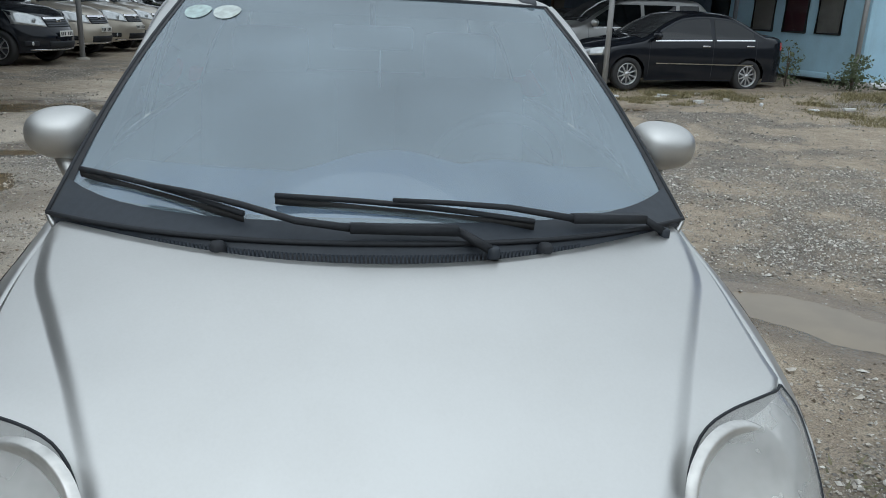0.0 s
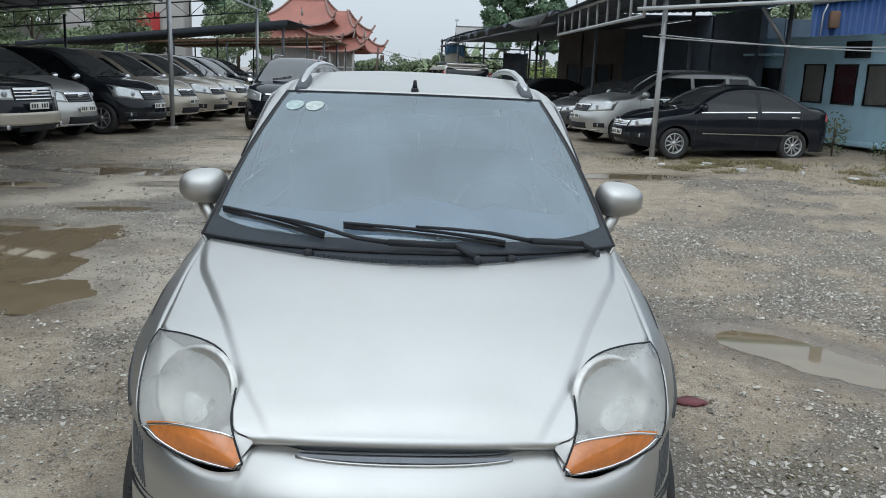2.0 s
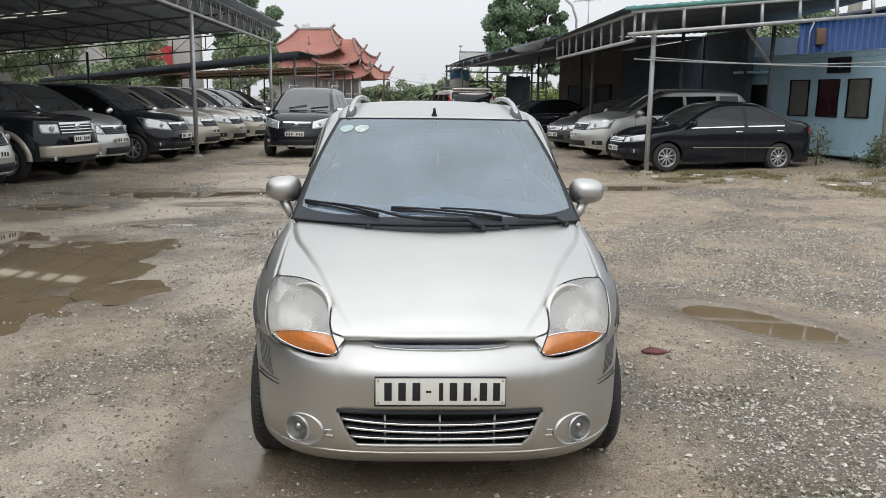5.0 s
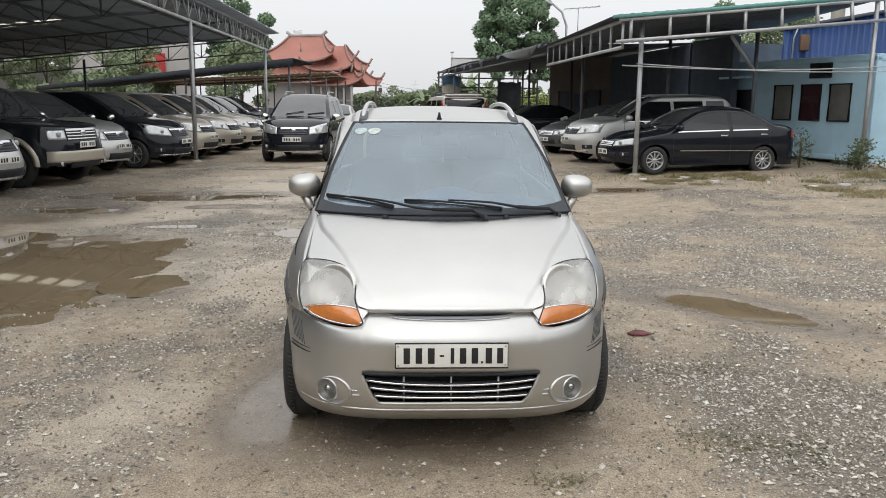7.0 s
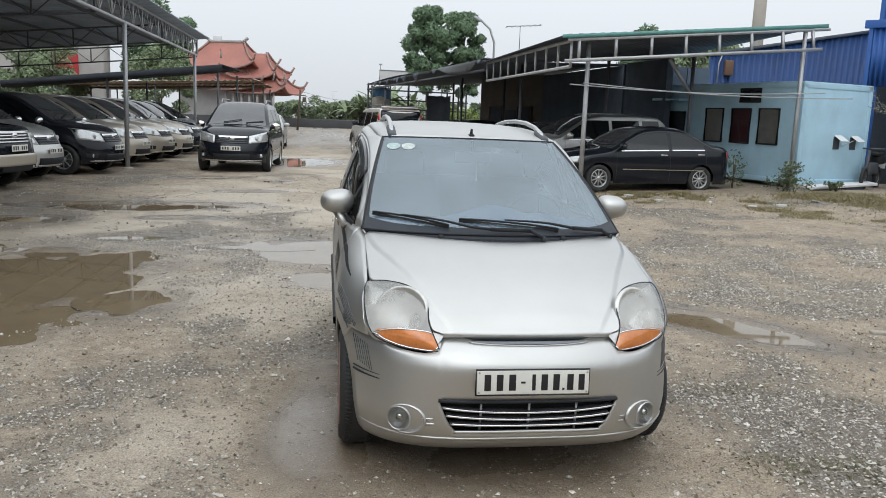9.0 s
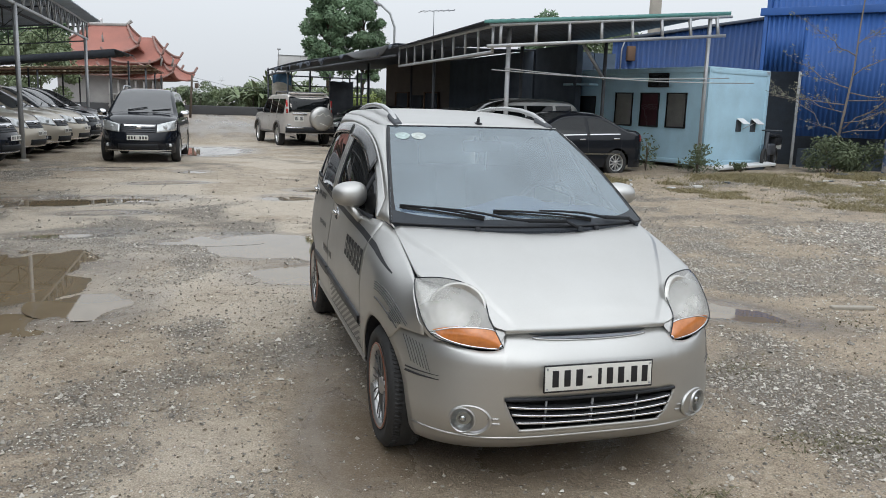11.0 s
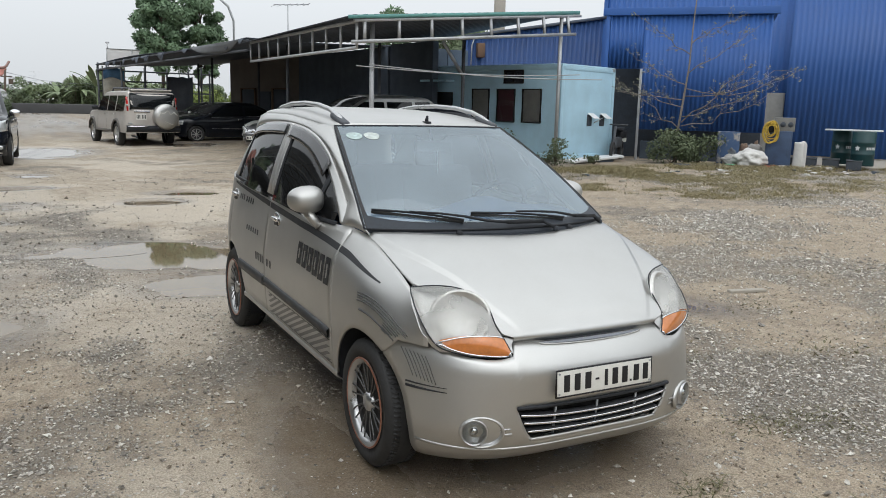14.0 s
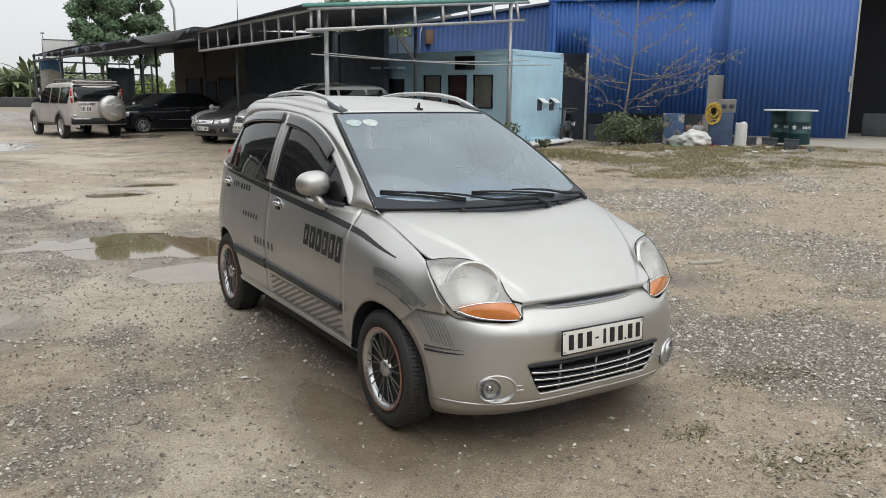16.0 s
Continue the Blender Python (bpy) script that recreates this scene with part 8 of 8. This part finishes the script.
# ---------------------------------------------------------------- clutter by the blue sheds
def settle(ob, x, y, z=0.0, turn=0.0):
    ob.matrix_world = pose(x, y, float(ground_z(x, y)) + z, 0, 0, turn)
    return ob


drum_green = plain("drum_green", (0.012, 0.05, 0.055), 0.4, vary=0.25, scale=3)
white_print = plain("white_print", (0.6, 0.62, 0.62), 0.6)
for k, (x, y) in enumerate(((17.85, 11.93), (17.45, 11.06))):
    d = settle(thing("oil_drum", "dark green steel oil drum with white emblem shapes", "drum", group="oil drums"), x, y, 0.1, -50)
    part("shell", lathe_bm([(0.0, 0.0), (0.28, 0.0), (0.29, 0.02), (0.285, 0.28), (0.3, 0.3), (0.285, 0.32), (0.285, 0.58), (0.3, 0.6), (0.285, 0.62), (0.29, 0.87), (0.28, 0.885), (0.27, 0.87), (0.0, 0.865)], 32, "z"), drum_green, d)
    star = []
    for i in range(11):
        a = i * math.tau / 10 + math.pi / 2
        r = 0.085 if i % 2 == 0 else 0.035
        star.append((r * math.cos(a), r * math.sin(a)))
    for dx in (-0.16, 0.1):
        an = dx / 0.29
        base = Matrix.Rotation(an, 4, "Z")
        v = [base @ Vector((px * 0.9, -0.292, 0.46 + pz)) for px, pz in star[:10]]
        if dx < 0:
            raw("emblem", v, [tuple(range(10))], white_print, d, "white star emblem", False)
        else:
            for i in range(6):
                an2 = (dx - 0.03 + 0.045 * i) / 0.29
                b = Matrix.Rotation(an2, 4, "Z")
                raw("print_bar", [b @ Vector((px, -0.2925, 0.44 + pz)) for px, pz in ((-0.015, -0.02), (0.015, -0.02), (0.015, 0.05), (-0.015, 0.05))], [(0, 1, 2, 3)], white_print, d, "", False)
tt = tagged(put_mesh("drum_lid_plank", box_bm(1.35, 0.45, 0.04, 0.01), white_board), "pale board lying across the drums", "plank")
tt.matrix_world = pose(17.58, 11.46, float(ground_z(17.6, 11.4)) + 1.01, 0, 0, -62)
for x, y, s in ((17.1, 11.7, 0.5), (17.0, 10.95, 0.45), (16.85, 12.2, 0.5), (16.4, 12.5, 0.4)):
    tr = settle(thing("drip_tray", "black oily metal drip tray", "tray", group="drip trays"), x, y, 0.0, 35)
    part("pan", box_bm(s, s * 0.8, 0.24, 0.02, (0, 0, 0.12)), void, tr)
    part("rim", rod_bm([(-s / 2, -s * 0.4, 0.24), (s / 2, -s * 0.4, 0.24), (s / 2, s * 0.4, 0.24), (-s / 2, s * 0.4, 0.24), (-s / 2, -s * 0.41, 0.24)], 0.015, square=True), steel_dark, tr)
# machine cabinet with a coiled yellow hose
cabi = settle(thing("pump_cabinet", "blue steel cabinet with a grey panel and a coiled hose", "cabinet"), 15.55, 12.15, 0.0, -48)
part("case", box_bm(0.62, 0.5, 0.95, 0.02, (0, 0, 0.48)), plain("dull_blue_case", (0.045, 0.075, 0.14), 0.6, vary=0.4, scale=4), cabi)
part("panel", box_bm(0.5, 0.06, 0.36, 0.015, (0.1, -0.2, 1.12)), plain("dull_grey_panel", (0.2, 0.2, 0.19), 0.7, 0.2, vary=0.2), cabi, "grey sheet panel with round holes")
for x in (0.06, 0.24):
    part("hole", lathe_bm([(0.0, -0.24), (0.065, -0.24), (0.07, -0.22)], 20, "y", centre=(x, 0, 1.12)), void, cabi)
part("reel_drum", lathe_bm([(0.0, -0.36), (0.13, -0.36), (0.13, -0.2)], 20, "y", centre=(-0.22, 0, 1.05)), black_plastic, cabi)
yel = plain("yellow_hose", (0.5, 0.34, 0.04), 0.5, vary=0.2)
hose = part("hose_coil", rod_bm([(-0.22, -0.4, 1.3), (-0.22, -0.4, 1.31)], 0.01), yel, cabi, "coiled yellow hose")
for k in range(8):
    r0, off = 0.15 + 0.012 * k + 0.03 * math.sin(5.1 * k), 0.035 * math.sin(2.3 * k)
    part("hose_turn", rod_bm([(-0.22 + off + r0 * 0.8 * math.sin(a), -0.38 - 0.012 * (k % 3) - 0.02 * math.sin(3 * a + k), 1.02 - 0.022 * k + r0 * (1.15 + 0.12 * math.sin(2 * a + 1.7 * k)) * math.cos(a)) for a in [i * math.tau / 28 for i in range(29)]], 0.013, 6), yel, hose)


def sack(x, y, sx, sy, sz, seed, mat, label, turn=0):
    g = np.random.default_rng(seed)
    bm = bmesh.new()
    bmesh.ops.create_icosphere(bm, subdivisions=4, radius=1)
    for v in bm.verts:
        n = noise.noise(v.co * 1.7 + Vector((seed, 0, 0))) * 0.3 - abs(noise.noise(v.co * 3.2 + Vector((0, seed, 0)))) * 0.3 + abs(noise.noise(v.co * 7 + Vector((0, seed, 3)))) * 0.16
        v.co = v.co * (1 + n)
        v.co = Vector((v.co.x * sx, v.co.y * sy, max(0.0, (v.co.z * 0.62 + 0.5)) * sz))
    return settle(tagged(put_mesh("sack", bm, mat), label, "sack"), x, y, -0.01, turn)


sack_white = plain("woven_white", (0.62, 0.61, 0.58), 0.8, vary=0.12, scale=8)
sack_grey = plain("woven_grey", (0.35, 0.34, 0.32), 0.8, vary=0.25, scale=8)
sack(14.85, 12.4, 0.55, 0.4, 0.42, 1, sack_white, "crumpled white woven rubbish sack", 20)
sack(15.3, 12.75, 0.34, 0.3, 0.55, 2, sack_grey, "grey crumpled sack with scraps", 60)
sack(14.55, 12.75, 0.28, 0.25, 0.3, 3, sack_grey, "small grey woven sack on the ground", 10)
bm = box_bm(0.36, 0.26, 0.68, 0.07, (0, 0, 0.34), segs=4)
bmesh.ops.subdivide_edges(bm, edges=bm.edges[:], cuts=2, use_grid_fill=True)
for v in bm.verts:
    n = noise.noise(v.co * 5.5) * 0.05
    v.co.x, v.co.y = v.co.x * (1 + 1.2 * n) * (1 - 0.18 * v.co.z) + 0.05 * v.co.z, v.co.y * (1 + n)
    v.co.z += (noise.noise(v.co * 9) * 0.06) * (v.co.z > 0.5)
settle(tagged(put_mesh("sack", bm, sack_white), "upright white sack with a crumpled top", "sack"), 15.9, 11.75, 0.0, 20)
for k, (x, y, mt) in enumerate(((15.2, 12.0, red_lens), (15.05, 12.15, white_board), (14.3, 12.55, plain("green_scrap", (0.1, 0.4, 0.25), 0.6)), (15.35, 11.8, white_board), (14.7, 12.2, sack_grey), (14.95, 11.9, red_lens))):
    bm = box_bm(0.16 + 0.05 * (k % 3), 0.12, 0.08, 0.02)
    for v in bm.verts:
        v.co += Vector((noise.noise(v.co * 9 + Vector((k, 0, 0))), noise.noise(v.co * 9 + Vector((0, k, 0))), 0)) * 0.05
    settle(tagged(put_mesh("litter", bm, mt), "crumpled scrap of litter on the ground", "litter", "litter by the sacks"), x, y, 0.04, 40 * k)
scrap_mats = (plain("dark_scrap", (0.05, 0.045, 0.04), 0.8, vary=0.4), plain("brown_scrap", (0.16, 0.11, 0.08), 0.85, vary=0.4), plain("grey_blue_scrap", (0.1, 0.11, 0.125), 0.7, vary=0.5))
g = np.random.default_rng(61)
for k in range(9):
    a = g.random() * math.tau
    sack(15.15 + 0.5 * math.cos(a) * g.random(), 12.95 + 0.3 * math.sin(a), 0.12 + 0.14 * g.random(), 0.1 + 0.1 * g.random(), 0.25 + 0.5 * g.random(), 70 + k, scrap_mats[k % 3], ("dark crumpled bag of workshop rubbish", "brown crumpled bag of workshop rubbish", "grey-blue crumpled bag of workshop rubbish")[k % 3], 40 * k)
peeling = plain("peeling_blue", (0.06, 0.1, 0.2), 0.75, vary=0.5, scale=6)
nt = peeling.node_tree
flake = mix_of(nt, ramp_of(nt, noise_of(nt, 3.2, 6, 0.7), [(0.5, (0,) * 3), (0.56, (1,) * 3)]), (0.05, 0.09, 0.18), (0.33, 0.31, 0.29))
nt.links.new(flake, nt.nodes["Principled BSDF"].inputs["Base Color"])
op = settle(thing("painted_plinth", "blue plinth box with peeling white paint", "box"), 14.75, 13.1, 0, -45)
part("box", box_bm(0.55, 0.5, 0.9, 0.02, (0, 0, 0.45)), peeling, op)
bs = tagged(put_mesh("black_sheet", box_bm(1.3, 0.6, 0.05, 0.02), void), "flat black rubber sheet on the grass", "sheet")
settle(bs, 13.5, 12.9, 0.03, -10)
mb = settle(thing("motorbike", "dark motorbike parked in the doorway, seen from behind", "motorbike"), 13.35, 15.75, 0, 130)
wheel(mb, 0, 0.2, 0.27, 0.1, 6, 1)
part("tail", box_bm(0.24, 0.6, 0.25, 0.08, (0, 0.2, 0.72)), black_plastic, mb)
part("seat", box_bm(0.22, 0.5, 0.1, 0.04, (0, 0.4, 0.86)), black_plastic, mb)
part("number_plate", box_bm(0.19, 0.01, 0.14, 0.004, (0, -0.14, 0.55), Matrix.Rotation(0.4, 3, "X")), plate_white, mb)
part("tail_lamp", box_bm(0.16, 0.05, 0.07, 0.02, (0, -0.11, 0.74)), red_lens, mb)
wheel(mb, 0, 1.4, 0.27, 0.08, 6, 1)
part("fork", rod_bm([(0, 1.4, 0.27), (0, 1.15, 0.95)], 0.04), steel_dark, mb)
part("bar", rod_bm([(-0.32, 1.1, 1.0), (0.32, 1.1, 1.0)], 0.018), steel_dark, mb)
part("frame", box_bm(0.16, 0.8, 0.3, 0.06, (0, 0.8, 0.5)), steel_dark, mb)

# bare tree and bushes
bt = settle(thing("bare_tree", "wide spindly tree with few small leaves before the blue wall", "tree"), 13.75, 13.95)
twig_bark = plain("pale_twig_bark", (0.2, 0.175, 0.15), 0.9, vary=0.3)
g = np.random.default_rng(11)
part("trunk", rod_bm([(0, 0, 0), (-0.02, 0.0, 0.9), (0.08, -0.02, 1.7), (0.22, 0.0, 2.6), (0.3, 0.05, 3.6), (0.42, 0.1, 4.6), (0.85, 0.1, 5.6)], 0.036, 8, taper=0.3), twig_bark, bt)
tips = []
across = Vector((0.78, -0.62, 0))
deep = Vector((0.62, 0.78, 0))
BOUGHS = ((0.9, -1, 1.5, 0.75), (1.0, 1, 2.1, 0.42), (1.25, 1, 2.5, 0.5), (1.5, -1, 1.7, 0.3), (1.8, 1, 2.3, 0.3), (2.1, -1, 1.3, 0.5), (2.4, 1, 1.4, 0.7), (2.9, -1, 0.9, 0.6), (3.2, 1, 1.1, 0.6), (1.1, 1, 1.6, 0.9), (1.7, -1, 2.0, 0.12), (2.0, 1, 2.4, 0.12))
for z0, way, ln, rise in BOUGHS:
    base = Vector((0.08 * z0, 0, z0))
    end = base + across * (way * ln) + deep * (g.normal() * 0.5) + Vector((0, 0, ln * rise))
    line = [base.lerp(end, k / 6) + Vector((g.normal(), g.normal(), g.normal())) * 0.05 * (k > 0) + Vector((0, 0, -0.1 * ln * math.sin(math.pi * k / 6) * (1 if ln > 2 else 0.2))) for k in range(7)]
    part("branch", rod_bm(line, 0.016, 6, taper=0.35), twig_bark, bt)
    for i in range(11):
        k = 1 + int(g.integers(0, 6))
        p = line[k]
        q = p + across * (way * (0.1 + 0.35 * g.random()) + g.normal() * 0.12) + deep * (g.normal() * 0.2) + Vector((0, 0, 0.1 + 0.4 * g.random() - 0.25 * (i % 4 == 0)))
        r = p.lerp(q, 0.5) + Vector((g.normal(), g.normal(), g.normal())) * 0.04
        part("twig", rod_bm([p, r, q], 0.0055, 4, taper=0.4), twig_bark, bt)
        tips += [q, r]
v, f = leaves([tuple(t) for t in tips], [0.08] * len(tips), 1800, 0.028, 12)
cr = fast_mesh("leaves", v, f, plain("sparse_leaf", (0.24, 0.24, 0.17), 0.7, vary=0.4), False)
cr.parent = bt


def bush(x, y, w, h, seed, count=2600, size=0.06, mat=None):
    b = settle(thing("bush", "low wild green bush in the grass", "bush"), x, y)
    gg = np.random.default_rng(seed)
    cs = [(gg.normal() * w * 0.4, gg.normal() * w * 0.3, h * (0.2 + 0.6 * gg.random())) for _ in range(12)]
    for k, c in enumerate(cs[:6]):
        part("stem", rod_bm([(0, 0, 0), (c[0] * 0.5, c[1] * 0.5, c[2] * 0.7), c], 0.012, 5, taper=0.4), bark, b)
    vv, ff = leaves(cs, [h * 0.3] * 12, count, size, seed)
    vv[:, 2] = np.maximum(vv[:, 2], 0.0)
    o = fast_mesh("foliage", vv, ff, mat or leaf_a, False)
    o.parent = b


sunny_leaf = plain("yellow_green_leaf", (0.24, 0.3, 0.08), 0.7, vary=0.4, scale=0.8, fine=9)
dull_leaf = plain("dusty_leaf", (0.1, 0.125, 0.065), 0.75, vary=0.5, scale=0.8, fine=9)
bush(13.4, 13.75, 0.85, 1.0, 41, 2200, 0.045, dull_leaf)
bush(14.1, 13.5, 0.65, 0.85, 42, 1400, 0.045, dull_leaf)
bush(9.55, 13.7, 0.45, 0.7, 43, 900, 0.035, dull_leaf)
bush(10.9, 13.9, 0.3, 0.25, 44, 300, 0.035, dull_leaf)
bush(8.6, 14.4, 0.14, 0.9, 45, 220, 0.04, dull_leaf)
for k, x in enumerate((6.2, 7.6, 9.0)):
    bush(x, 44 + 0.3 * k, 1.1, 2.1, 46 + k, 2600, 0.09, sunny_leaf)

# small things on the ground
settle(tagged(put_mesh("wood_offcut", box_bm(0.36, 0.06, 0.03, 0.008), concrete), "pale flat wood offcut on the gravel", "plank"), 3.52, 2.37, 0.012, -12)
bm = bmesh.new()
bmesh.ops.create_circle(bm, cap_ends=True, radius=0.08, segments=20)
for v in bm.verts:
    v.co = Vector((v.co.x * (1 + 0.2 * noise.noise(v.co * 9)), v.co.y * 0.55, 0.012 * noise.noise(v.co * 20)))
bmesh.ops.solidify(bm, geom=bm.faces[:], thickness=0.012)
settle(tagged(put_mesh("red_rag", bm, plain("red_rag", (0.17, 0.06, 0.065), 0.9, vary=0.3)), "flattened dark red rag on the gravel", "rag"), 1.35, 1.87, 0.015, 5)
g = np.random.default_rng(77)
for k in range(46):
    t = g.random()
    x = 4.5 + 13.5 * t
    y = float(np.interp(x, [3.6, 5.4, 8.2, 10.0, 14, 18], [12.9, 12.3, 10.4, 10.2, 10.2, 9.8])) + g.random() * 1.8 - 0.3
    bm = box_bm(0.05 + 0.16 * g.random(), 0.04 + 0.07 * g.random(), 0.02 + 0.03 * g.random(), 0.006)
    for v in bm.verts:
        v.co += Vector((noise.noise(v.co * 30 + Vector((k, 0, 0))), noise.noise(v.co * 30 + Vector((0, k, 0))), 0)) * 0.02
    settle(tagged(put_mesh("litter", bm, (white_board, sack_white, concrete, dark_wall)[k % 4]), "small scrap of litter in the verge grass", "litter", "litter along the verge"), x, y, 0.02, 360 * g.random())
# trodden scraps round the rubbish heap
g = np.random.default_rng(91)
scraps = (white_board, sack_white, dark_wall, rusty, sack_grey, tan_sheet)
for k in range(40):
    x, y = 14.9 + g.normal() * 1.3, 12.1 - abs(g.normal()) * 0.7
    bm = box_bm(0.08 + 0.2 * g.random(), 0.05 + 0.12 * g.random(), 0.02 + 0.04 * g.random(), 0.006)
    for v in bm.verts:
        v.co += Vector((noise.noise(v.co * 20 + Vector((k, 0, 0))), noise.noise(v.co * 20 + Vector((0, k, 0))), 0.4 * noise.noise(v.co * 20))) * 0.05
    settle(tagged(put_mesh("litter", bm, scraps[k % 6]), "trodden scrap of workshop rubbish on the dirt", "litter", "litter round the sacks"), x, y, 0.02, 360 * g.random())
# plain walls added outside the view: they close the yard and darken reflections
for name, a, c, z in (("wall_south", (-30, -22), (34, -22), 5.0), ("wall_west", (-26, -22), (-26, 60), 4.0), ("wall_east", (33, 20), (33, -22), 6.0)):
    wall(name, a, c, 0.0, z, plain("unseen_yard_wall", (0.14, 0.14, 0.12), 0.9, vary=0.25, scale=0.5), "plain unseen wall added to close the yard and darken reflections", 0.3)
